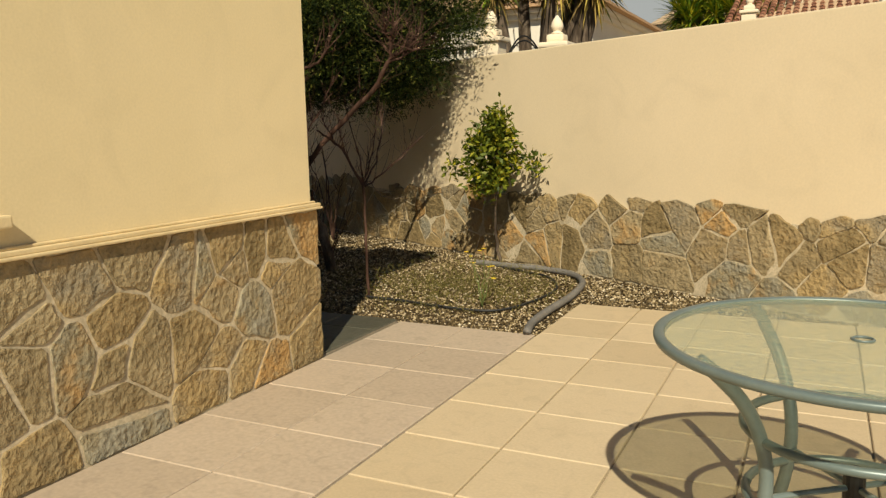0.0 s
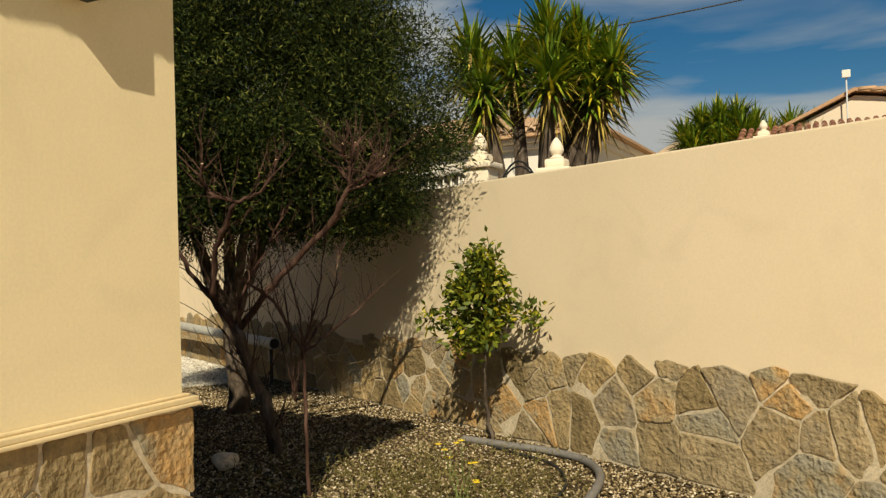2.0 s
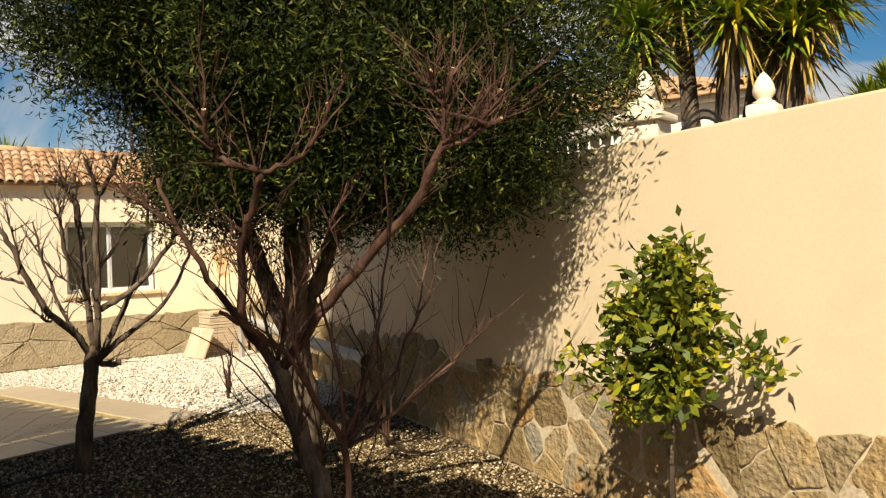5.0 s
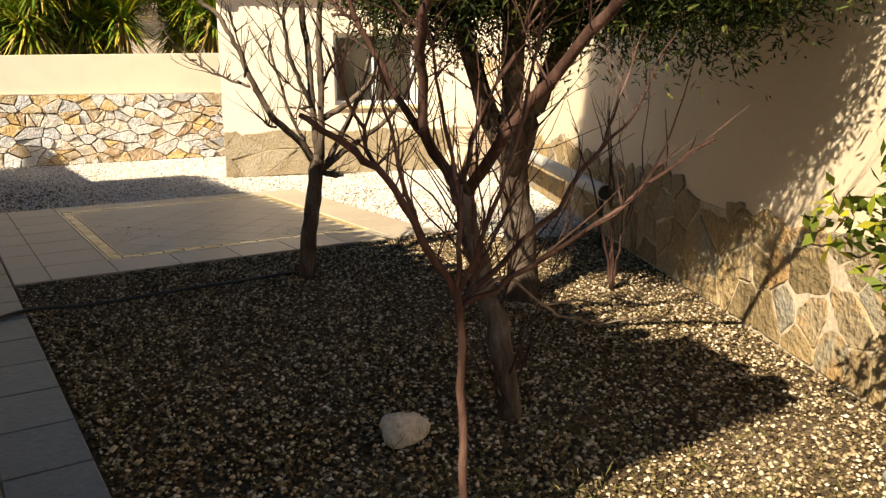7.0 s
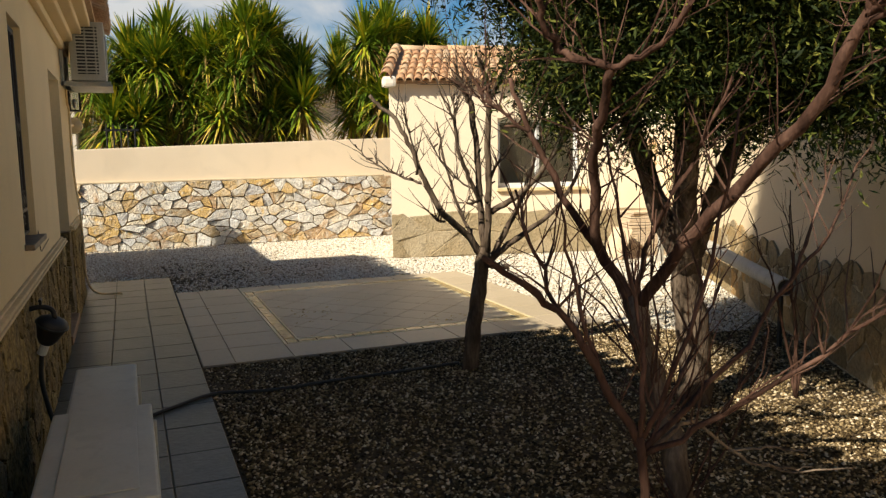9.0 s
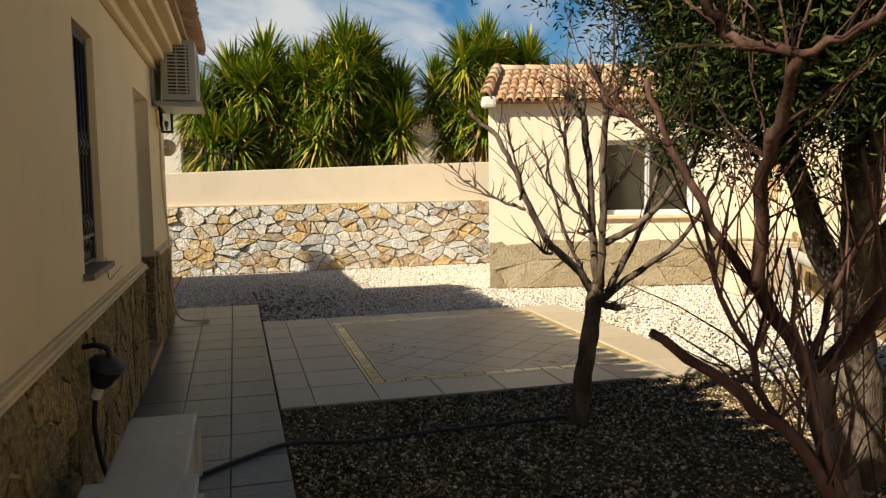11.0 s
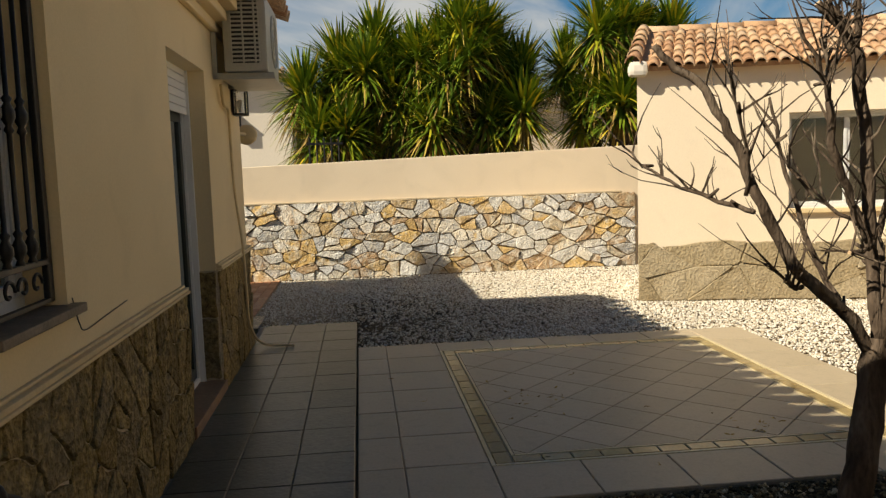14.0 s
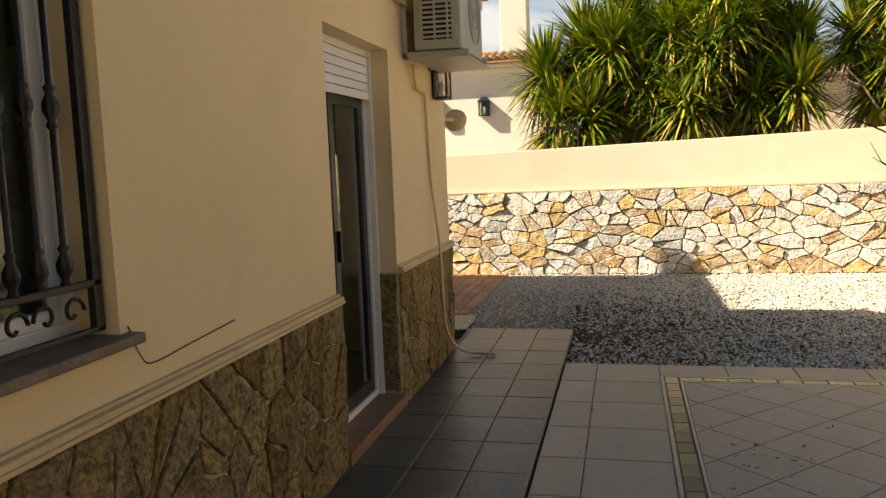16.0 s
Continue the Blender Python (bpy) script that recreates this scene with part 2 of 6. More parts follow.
M_SOIL = surf("gravel_bed", [(0, (0.045, 0.030, 0.016)), (0.5, (0.085, 0.060, 0.034)), (1, (0.15, 0.11, 0.07))], 0.95, 3, 70, 0.9, 0.02, fine_amt=0.5, spec=0.12)
M_PEBBLE = surf("pale_pebbles", [(0.0, (0.035, 0.022, 0.010)), (0.40, (0.11, 0.076, 0.036)), (0.68, (0.28, 0.205, 0.105)), (0.88, (0.47, 0.36, 0.215)), (1.0, (0.72, 0.61, 0.44))], 0.85, 5, 120, 0.3, 0.003, by="island", spec=0.12)
M_WHITEPEBBLE = surf("white_pebbles", [(0.0, (0.34, 0.27, 0.18)), (0.25, (0.58, 0.50, 0.38)), (0.6, (0.70, 0.64, 0.53)), (1.0, (0.80, 0.76, 0.67))], 0.85, 5, 120, 0.3, 0.003, by="island", spec=0.12)
M_EARTH = surf("dry_earth", [(0, (0.30, 0.24, 0.16)), (1, (0.40, 0.33, 0.23))], 0.95, 0.3, 8, 0.5, 0.03, fine_amt=0.3, spec=0.12)
M_WHITE = surf("white_lacquer", [(0, (0.74, 0.74, 0.72)), (1, (0.80, 0.80, 0.78))], 0.35, 3, 80, 0.03, 0.001, fine_amt=0.03)
M_OFFWHITE = surf("aged_white_enamel", [(0, (0.42, 0.41, 0.35)), (1, (0.50, 0.49, 0.42))], 0.4, 3, 70, 0.05, 0.001, fine_amt=0.05, stain=0.12)
M_PVC = surf("grey_white_plastic", [(0, (0.55, 0.55, 0.53)), (1, (0.66, 0.66, 0.64))], 0.45, 4, 80, 0.04, 0.001, fine_amt=0.06, stain=0.1)
M_PIPE = surf("dusty_grey_plastic", [(0, (0.33, 0.31, 0.265)), (1, (0.42, 0.40, 0.35))], 0.6, 4, 60, 0.05, 0.001, fine_amt=0.08, stain=0.2)
M_IRON = surf("black_iron", [(0, (0.012, 0.012, 0.013)), (1, (0.022, 0.021, 0.02))], 0.45, 12, 120, 0.2, 0.001, metal=0.4)
M_RUBBER = surf("black_rubber", [(0, (0.012, 0.012, 0.012)), (1, (0.025, 0.024, 0.022))], 0.6, 8, 90, 0.1, 0.001)
M_DUCT = surf("grey_corrugated_hose", [(0, (0.145, 0.13, 0.112)), (1, (0.21, 0.19, 0.165))], 0.7, 8, 90, 0.2, 0.002, stain=0.2)
M_TABLEMETAL = surf("grey_green_painted_steel", [(0, (0.13, 0.165, 0.155)), (1, (0.17, 0.205, 0.19))], 0.4, 5, 90, 0.08, 0.001, metal=0.2, fine_amt=0.06)
M_DARKFRAME = surf("dark_green_aluminium", [(0, (0.02, 0.028, 0.026)), (1, (0.035, 0.045, 0.04))], 0.4, 5, 80, 0.05, 0.001, metal=0.3)
M_STONESILL = surf("dark_sill_stone", [(0, (0.13, 0.10, 0.07)), (1, (0.20, 0.155, 0.11))], 0.6, 9, 70, 0.1, 0.002, stain=0.2)
M_BROWN = surf("brown_threshold_tile", [(0, (0.22, 0.12, 0.06)), (1, (0.30, 0.17, 0.09))], 0.5, 6, 60, 0.1, 0.002, stain=0.15)
M_BARK = surf("grey_brown_bark", [(0, (0.050, 0.035, 0.024)), (0.5, (0.105, 0.076, 0.054)), (1, (0.19, 0.145, 0.105))], 0.95, 14, 90, 0.9, 0.012, stain=0.3, stretch=(1, 1, 0.3), spec=0.12)
M_REDBARK = surf("reddish_bark", [(0, (0.030, 0.015, 0.010)), (0.5, (0.062, 0.032, 0.022)), (1, (0.125, 0.07, 0.05))], 0.9, 12, 80, 0.7, 0.008, stain=0.3, stretch=(1, 1, 0.3), spec=0.12)
M_CUT = surf("fresh_cut_wood", [(0, (0.50, 0.33, 0.18)), (1, (0.62, 0.44, 0.27))], 0.8, 20, 90, 0.1, 0.001)
M_OLIVE = surf("olive_leaf", [(0.0, (0.008, 0.014, 0.003)), (0.5, (0.015, 0.025, 0.005)), (0.82, (0.048, 0.062, 0.010)), (1.0, (0.15, 0.15, 0.03))], 0.65, 2, 60, 0, by="island", leafy=0.08, fine_amt=0.15, spec=0.1)
M_LEMON = surf("lemon_leaf", [(0.0, (0.035, 0.055, 0.006)), (0.5, (0.10, 0.125, 0.010)), (0.86, (0.23, 0.23, 0.018)), (1.0, (0.42, 0.34, 0.02))], 0.55, 2, 60, 0, by="island", spec=0.25, leafy=0.14, fine_amt=0.15)
M_YUCCA = surf("yucca_leaf", [(0.0, (0.055, 0.10, 0.010)), (0.6, (0.13, 0.20, 0.014)), (0.85, (0.29, 0.31, 0.02)), (1.0, (0.58, 0.43, 0.03))], 0.5, 2, 40, 0, by="island", spec=0.22, leafy=0.14, fine_amt=0.15)
M_DEADLEAF = surf("dry_brown_leaf", [(0.0, (0.16, 0.10, 0.035)), (0.6, (0.34, 0.23, 0.07)), (1.0, (0.50, 0.37, 0.08))], 0.9, 2, 50, 0, by="island", leafy=0.15, spec=0.12)
M_WEED = surf("dry_weed", [(0.0, (0.10, 0.09, 0.025)), (1.0, (0.22, 0.18, 0.06))], 0.9, 2, 50, 0, by="island", leafy=0.2, spec=0.12)
M_YELLOW = surf("yellow_petal", [(0.0, (0.75, 0.48, 0.02)), (1.0, (0.85, 0.62, 0.04))], 0.6, 4, 60, 0, by="island", leafy=0.2)
M_STEM = surf("green_stem", [(0, (0.10, 0.13, 0.03)), (1, (0.16, 0.19, 0.05))], 0.7, 6, 60, 0)
M_FARWALL = surf("white_house_paint", [(0, (0.66, 0.59, 0.49)), (1, (0.74, 0.67, 0.56))], 0.9, 0.6, 20, 0.1, 0.003, fine_amt=0.04)
M_BUFFWALL = surf("buff_house_paint", [(0, (0.62, 0.50, 0.36)), (1, (0.70, 0.57, 0.42))], 0.9, 0.6, 20, 0.1, 0.003, fine_amt=0.05)
M_PALESLAB = surf("stacked_slab", [(0.0, (0.48, 0.36, 0.24)), (1.0, (0.58, 0.46, 0.32))], 0.8, 5, 60, 0.2, 0.003, 0.5, "object", stain=0.15)
M_ROCK = surf("cream_rock", [(0, (0.42, 0.35, 0.25)), (1, (0.58, 0.50, 0.38))], 0.9, 9, 50, 0.7, 0.01, stain=0.2)
# near-black base colour stands in for the gloom of the room behind the glass
M_ROOM_DARKENED = surf("darkened_interior", [(0, (0.06, 0.055, 0.05)), (1, (0.09, 0.08, 0.07))], 0.9, 2, 30, 0)
M_GLASS = glass("window_glass", (0.75, 0.82, 0.80))
M_TABLEGLASS = sheet_glass("rippled_table_glass", (0.92, 0.93, 0.85))
M_LAMPGLASS = glass("lamp_glass", (0.9, 0.9, 0.88), 0.2)
M_CURTAIN = surf("pale_curtain", [(0, (0.42, 0.42, 0.42)), (1, (0.52, 0.52, 0.52))], 0.9, 4, 40, 0.1, 0.003)


# ---- mesh helpers ----
def mesh_from(name, verts, faces, material, parent=None, smooth=False, label=""):
    me = bpy.data.meshes.new(name)
    me.from_pydata([tuple(v) for v in verts], [], faces)
    me.materials.append(material)
    if smooth:
        me.polygons.foreach_set("use_smooth", [True] * len(me.polygons))
    me.update()
    ob = new(name, me)
    if parent is not None:
        ob.parent = parent
    return tagged(ob, label)


def mesh_np(name, verts, faces, material, parent=None, smooth=False):
    """A mesh from arrays; all faces have as many corners as faces has columns."""
    me = bpy.data.meshes.new(name)
    nf, k = faces.shape
    me.vertices.add(len(verts))
    me.vertices.foreach_set("co", verts.astype(np.float32).ravel())
    me.loops.add(nf * k)
    me.loops.foreach_set("vertex_index", faces.astype(np.int32).ravel())
    me.polygons.add(nf)
    me.polygons.foreach_set("loop_start", np.arange(0, nf * k, k, dtype=np.int32))
    if smooth:
        me.polygons.foreach_set("use_smooth", np.ones(nf, bool))
    me.materials.append(material)
    me.update(calc_edges=True)
    me.validate()
    ob = new(name, me)
    if parent is not None:
        ob.parent = parent
    return ob


def part(name, bm, material, parent=None, label="", smooth=False):
    me = bpy.data.meshes.new(name)
    bmesh.ops.recalc_face_normals(bm, faces=bm.faces)
    bm.to_mesh(me)
    bm.free()
    me.materials.append(material)
    if smooth:
        me.polygons.foreach_set("use_smooth", [True] * len(me.polygons))
    ob = new(name, me)
    if parent is not None:
        ob.parent = parent
    return tagged(ob, label)


def box(x0, x1, y0, y1, z0, z1, bevel=0.0, m=None, bm=None):
    own = bmesh.new()
    bmesh.ops.create_cube(own, size=1.0)
    for v in own.verts:
        v.co = Vector((x0 + (v.co.x + 0.5) * (x1 - x0), y0 + (v.co.y + 0.5) * (y1 - y0), z0 + (v.co.z + 0.5) * (z1 - z0)))
    if bevel:
        bmesh.ops.bevel(own, geom=own.edges[:], offset=bevel, segments=2, affect="EDGES", profile=0.6)
    if m is not None:
        bmesh.ops.transform(own, matrix=m, verts=own.verts)
    if bm is None:
        return own
    tmp = bpy.data.meshes.new("tmp")
    own.to_mesh(tmp)
    own.free()
    bm.from_mesh(tmp)
    bpy.data.meshes.remove(tmp)
    return bm


def tube(pts, radii, n=8, bm=None, caps=True):
    bm = bm or bmesh.new()
    pts = [Vector(p) for p in pts]
    rings = []
    up = Vector((0.31, 0.27, 0.91))
    for i, p in enumerate(pts):
        d = (pts[min(i + 1, len(pts) - 1)] - pts[max(i - 1, 0)]).normalized()
        a = d.cross(up)
        if a.length < 0.15:
            a = d.cross(Vector((1, 0, 0)))
        a.normalize()
        b = d.cross(a)
        r = radii[i] if isinstance(radii, (list, tuple)) else radii
        rings.append([bm.verts.new(p + (a * math.cos(2 * math.pi * k / n) + b * math.sin(2 * math.pi * k / n)) * r) for k in range(n)])
    for r0, r1 in zip(rings, rings[1:]):
        for k in range(n):
            bm.faces.new((r0[k], r0[(k + 1) % n], r1[(k + 1) % n], r1[k]))
    if caps:
        bm.faces.new(rings[0][::-1])
        bm.faces.new(rings[-1])
    return bm


def lathe(profile, centre=(0, 0, 0), n=20, bm=None):
    bm = bm or bmesh.new()
    c = Vector(centre)
    rings = [[bm.verts.new(c + Vector((r * math.cos(2 * math.pi * k / n), r * math.sin(2 * math.pi * k / n), z))) for k in range(n)] for r, z in profile]
    for r0, r1 in zip(rings, rings[1:]):
        for k in range(n):
            bm.faces.new((r0[k], r0[(k + 1) % n], r1[(k + 1) % n], r1[k]))
    bm.faces.new(rings[0][::-1])
    bm.faces.new(rings[-1])
    return bm


def smooth_path(pts, steps=6):
    """A Catmull-Rom curve through pts."""
    p = [Vector(q) for q in pts]
    p = [2 * p[0] - p[1]] + p + [2 * p[-1] - p[-2]]
    out = []
    for i in range(1, len(p) - 2):
        for k in range(steps):
            t = k / steps
            a, b, c, d = p[i - 1], p[i], p[i + 1], p[i + 2]
            out.append(0.5 * ((2 * b) + (c - a) * t + (2 * a - 5 * b + 4 * c - d) * t * t + (3 * b - a - 3 * c + d) * t ** 3))
    return out + [p[-2]]


def empty(name, label, category, at=(0, 0, 0), group="", kind=""):
    ob = new(name)
    ob.empty_display_size = 0.1
    ob.location = at
    return tagged(ob, label, category, group, kind)


# ---- irregular stones ----
def clip_half(poly, px, py, nx, ny):
    out = []
    for i, (ax, ay) in enumerate(poly):
        bx, by = poly[(i + 1) % len(poly)]
        da, db = (ax - px) * nx + (ay - py) * ny, (bx - px) * nx + (by - py) * ny
        if da <= 0:
            out.append((ax, ay))
        if (da < 0 < db) or (db < 0 < da):
            t = da / (da - db)
            out.append((ax + (bx - ax) * t, ay + (by - ay) * t))
    return out


def stone_cells(w, h, sx, sy, gap, seed, jitter=0.42):
    """Polygons of irregular stones that fill a w by h sheet, with joints of width gap."""
    rnd = random.Random(seed)
    nx, ny = max(1, round(w / sx)), max(1, round(h / sy))
    dx, dy = w / nx, h / ny
    pts = [((i + 0.5 + (0.25 if j % 2 else -0.25) + rnd.uniform(-jitter, jitter)) * dx, (j + 0.5 + rnd.uniform(-jitter, jitter)) * dy) for j in range(ny) for i in range(nx)]
    pts = [p for p in pts if rnd.random() > 0.2]
    cells = []
    for i, (ax, ay) in enumerate(pts):
        poly = [(0, 0), (w, 0), (w, h), (0, h)]
        for k, (bx, by) in enumerate(pts):
            if k == i or abs(bx - ax) > 4.2 * dx or abs(by - ay) > 4.2 * dy:
                continue
            ux, uy = (bx - ax) / (dx * dx), (by - ay) / (dy * dy)
            ln = math.hypot(ux, uy)
            ux, uy = ux / ln, uy / ln
            wide = gap * (0.45 + 1.2 * abs(noise.noise(((ax + bx) * 1.7, (ay + by) * 1.7, seed))))
            poly = clip_half(poly, (ax + bx) / 2 - ux * wide / 2, (ay + by) / 2 - uy * wide / 2, ux, uy)
            if len(poly) < 3:
                break
        if len(poly) >= 3:
            cells.append(poly)
    return cells


def polygon_area(p):
    return 0.5 * abs(sum(p[i][0] * p[(i + 1) % len(p)][1] - p[(i + 1) % len(p)][0] * p[i][1] for i in range(len(p))))


def lay_stones(parent, cells, origin, along, normal, depth, material, seed, name="stone", soft=0.16, tilt=0.006, ragged=None, back=0.012, slant=1.0):
    """One object for each stone, on the upright plane through origin. ragged: (low, high) cuts each stone's head unevenly."""
    rnd = random.Random(seed)
    o, u, nrm, up = Vector(origin), Vector(along).normalized(), Vector(normal).normalized(), Vector((0, 0, 1))
    for poly in cells:
        if ragged:
            cx = sum(p[0] for p in poly) / len(poly)
            cut = ragged[0] + (ragged[1] - ragged[0]) * (0.5 + 0.9 * noise.noise((cx * 1.1, seed, 0)))
            lean = rnd.uniform(0.12, 0.5) * rnd.choice((-1, 1)) * slant
            poly = clip_half(poly, cx, cut, lean, 1.0)
            if len(poly) > 2:
                poly = clip_half(poly, cx, cut + 0.02, -lean * 0.6, 1.0)
        if len(poly) < 3 or polygon_area(poly) < (0.012 if ragged else 0.0012):
            continue
        ring = []
        for i, p in enumerate(poly):
            a, b = poly[i - 1], poly[(i + 1) % len(poly)]
            for q in (a, b):
                d = math.hypot(q[0] - p[0], q[1] - p[1])
                f = min(soft, 0.014 / max(d, 1e-4)) if d > 0.04 else 0.25
                ring.append((p[0] + (q[0] - p[0]) * f + rnd.uniform(-0.003, 0.003), p[1] + (q[1] - p[1]) * f + rnd.uniform(-0.003, 0.003)))
        n0 = len(ring)
        ragged_ring = []
        for i, p in enumerate(ring):
            q = ring[(i + 1) % n0]
            ragged_ring.append(p)
            ln = math.hypot(q[0] - p[0], q[1] - p[1])
            if ln > 0.07:
                nx, ny = (q[1] - p[1]) / ln, -(q[0] - p[0]) / ln
                for t in ((0.5,) if ln < 0.16 else (0.34, 0.67)):
                    k = rnd.uniform(-0.012, 0.007)
                    ragged_ring.append((p[0] + (q[0] - p[0]) * t + nx * k, p[1] + (q[1] - p[1]) * t + ny * k))
        ring = ragged_ring
        n = len(ring)
        cx, cy = sum(p[0] for p in ring) / n, sum(p[1] for p in ring) / n
        dep = depth * rnd.uniform(0.7, 1.25)
        tx, ty = rnd.uniform(-tilt, tilt) * 10, rnd.uniform(-tilt, tilt) * 10
        verts = []
        for shrink, dd in ((1.0, -back), (0.995, 0.8), (0.955, 1.0)):
            for x, y in ring:
                sx, sy = cx + (x - cx) * shrink, cy + (y - cy) * shrink
                d = dd if dd < 0 else dep * dd + (tx * (sx - cx) + ty * (sy - cy)) * dd
                if dd == 1.0:
                    d += rnd.uniform(-0.1, 0.1) * depth
                verts.append(o + u * sx + up * sy + nrm * d)
        verts.append(o + u * cx + up * cy + nrm * (dep * rnd.uniform(0.96, 1.06)))
        faces = []
        for k in range(n):
            k2 = (k + 1) % n
            faces += [(k, k2, n + k2, n + k), (n + k, n + k2, 2 * n + k2, 2 * n + k), (2 * n + k, 2 * n + k2, 3 * n)]
        mesh_from(name, verts, faces, material, parent)


# ---- plan ----
AX, BY = -2.69, 3.665            # faces of the two house walls: x of the end wall, y of the long wall
CORNER_X = -11.5                 # far corner of the long wall
DADO = 0.86
BACK_X = -15.8
PATH_Y = 4.61
RW0, RWD = Vector((0.0, 5.727, 0.0)), Vector((-0.887, 0.461, 0.0)).normalized()   # boundary wall
RWN = Vector((-0.461, -0.887, 0.0)).normalized()
SH0, SHD = Vector((-12.7, 7.73, 0.0)), Vector((0.23, 0.97, 0.0)).normalized()     # shed front
SHN = Vector((0.97, -0.23, 0.0)).normalized()
RW_H, EAVE = 2.0, 2.86


def oblique(origin, along, normal):
    """A frame with x along a wall, y out of it and z up."""
    m = Matrix.Identity(4)
    m.col[0][:3], m.col[1][:3], m.col[2][:3], m.col[3][:3] = along, normal, (0, 0, 1), origin
    return m


RWM, SHM = oblique(RW0, RWD, RWN), oblique(SH0, SHD, SHN)

# ---- ground ----
ground = part("ground", box(-400, 400, -400, 400, -0.6, -0.10), M_EARTH)
tagged(ground, "dry sandy earth under and around the garden", "ground", kind="structure")


def bed(name, x0, x1, y0, y1, label, z=-0.012, amp=0.02):
    nx, ny = int((x1 - x0) / 0.12), int((y1 - y0) / 0.12)
    verts = []
    for j in range(ny + 1):
        for i in range(nx + 1):
            x, y = x0 + (x1 - x0) * i / nx, y0 + (y1 - y0) * j / ny
            verts.append((x, y, z + amp * (noise.noise((x * 0.9, y * 0.9, 1.3)) * 0.7 + noise.noise((x * 4, y * 4, 2.1)) * 0.3) - 0.008))
    faces = [(j * (nx + 1) + i, j * (nx + 1) + i + 1, (j + 1) * (nx + 1) + i + 1, (j + 1) * (nx + 1) + i) for j in range(ny) for i in range(nx)]
    ob = mesh_from(name, verts, faces, M_SOIL, smooth=True)
    return tagged(ob, label, "ground", kind="structure")


bed("gravel_ground", -17.0, 2.5, 4.5, 13.6, "earth bed under the loose garden gravel")


# ---- house ----
def wall_with_openings(name, span, face, inward, height, openings, label, axis="x", bottom=-0.1):
    """A wall along x or y; openings are (from, to, low, high) through it."""
    bm = bmesh.new()
    lo, hi = span
    cuts = sorted(openings)
    pieces, at = [], lo
    for a, b, z0, z1 in cuts:
        pieces += [(at, a, bottom, height), (a, b, bottom, z0), (a, b, z1, height)]
        at = b
    pieces.append((at, hi, bottom, height))
    for a, b, z0, z1 in pieces:
        if b - a < 1e-4 or z1 - z0 < 1e-4:
            continue
        y0, y1 = sorted((face, face + inward))
        if axis == "x":
            box(a, b, y0, y1, z0, z1, bm=bm)
        else:
            box(y0, y1, a, b, z0, z1, bm=bm)
    ob = part(name, bm, M_RENDER)
    return tagged(ob, label, "wall", kind="structure")


WIN_B, DOOR_B, WIN_A = (-7.19, -6.62, 1.08, 2.30), (-9.97, -8.90, 0.06, 2.24), (0.55, 1.78, 1.02, 2.2)
wall_b = wall_with_openings("wall_north", (CORNER_X, AX - 0.25), BY, -0.25, 2.84, [WIN_B, DOOR_B], "cream rendered long house wall, in shade")
wall_a = wall_with_openings("wall_east", (-6.0, BY), AX, -0.25, 2.84, [WIN_A], "cream rendered end wall of the house, sunlit", axis="y")
wall_with_openings("wall_west", (-6.0, BY - 0.25), CORNER_X, 0.25, 2.84, [], "cream rendered far end wall of the house", axis="y")
wall_with_openings("wall_south", (CORNER_X, AX), -6.25, 0.25, 2.84, [], "cream rendered rear wall of the house")
# ceiling and floor carry the room's shade in their dark colour
tagged(part("ceiling", box(CORNER_X + 0.25, AX - 0.25, -6, BY - 0.25, 2.7, 2.8), M_ROOM_DARKENED), "plain plaster ceiling inside the house, coloured dark to look unlit", "ceiling", kind="structure")
tagged(part("floor", box(CORNER_X + 0.25, AX - 0.25, -6, BY - 0.25, -0.1, 0.03), M_ROOM_DARKENED), "tiled floor inside the house, coloured dark to look unlit", "floor", kind="structure")

# stepped cornice under the eaves
bm = bmesh.new()
for d, z0, z1 in ((0.05, 2.56, 2.63), (0.13, 2.63, 2.70), (0.21, 2.70, 2.77), (0.29, 2.77, 2.85)):
    box(AX + 0.001, AX + d, -6.2, BY + d, z0, z1, 0.012, bm=bm)
    box(CORNER_X - d, AX, BY + 0.001, BY + d, z0, z1, 0.012, bm=bm)
    box(CORNER_X - d, CORNER_X - 0.001, -6.2, BY, z0, z1, 0.012, bm=bm)
tagged(part("trim", bm, M_RENDER), "stepped cream plaster cornice under the eaves", "cornice", kind="structure")


def hip_roof(name, x0, x1, y0, y1, z, rise, material, label, thick=0.06, kind="structure", parent=None):
    w = min(x1 - x0, y1 - y0) / 2
    ra, rb = ((x0 + w, (y0 + y1) / 2), (x1 - w, (y0 + y1) / 2)) if x1 - x0 >= y1 - y0 else (((x0 + x1) / 2, y0 + w), ((x0 + x1) / 2, y1 - w))
    v = [(x0, y0, z), (x1, y0, z), (x1, y1, z), (x0, y1, z), (x0, y0, z + thick), (x1, y0, z + thick), (x1, y1, z + thick), (x0, y1, z + thick), (*ra, z + rise), (*rb, z + rise)]
    f = [(3, 2, 1, 0), (0, 1, 5, 4), (1, 2, 6, 5), (2, 3, 7, 6), (3, 0, 4, 7)]
    f += [(4, 5, 9, 8), (5, 6, 9), (6, 7, 8, 9), (7, 4, 8)] if x1 - x0 >= y1 - y0 else [(4, 5, 8), (5, 6, 9, 8), (6, 7, 9), (7, 4, 8, 9)]
    ob = mesh_from(name, v, f, material, parent)
    return tagged(ob, label, "roof", kind=kind) if parent is None else tagged(ob, label)


roof = hip_roof("roof", CORNER_X - 0.33, AX + 0.32, -6.4, BY + 0.33, 2.855, 2.0, M_ROOFTILE, "orange clay barrel tiles on the house roof")


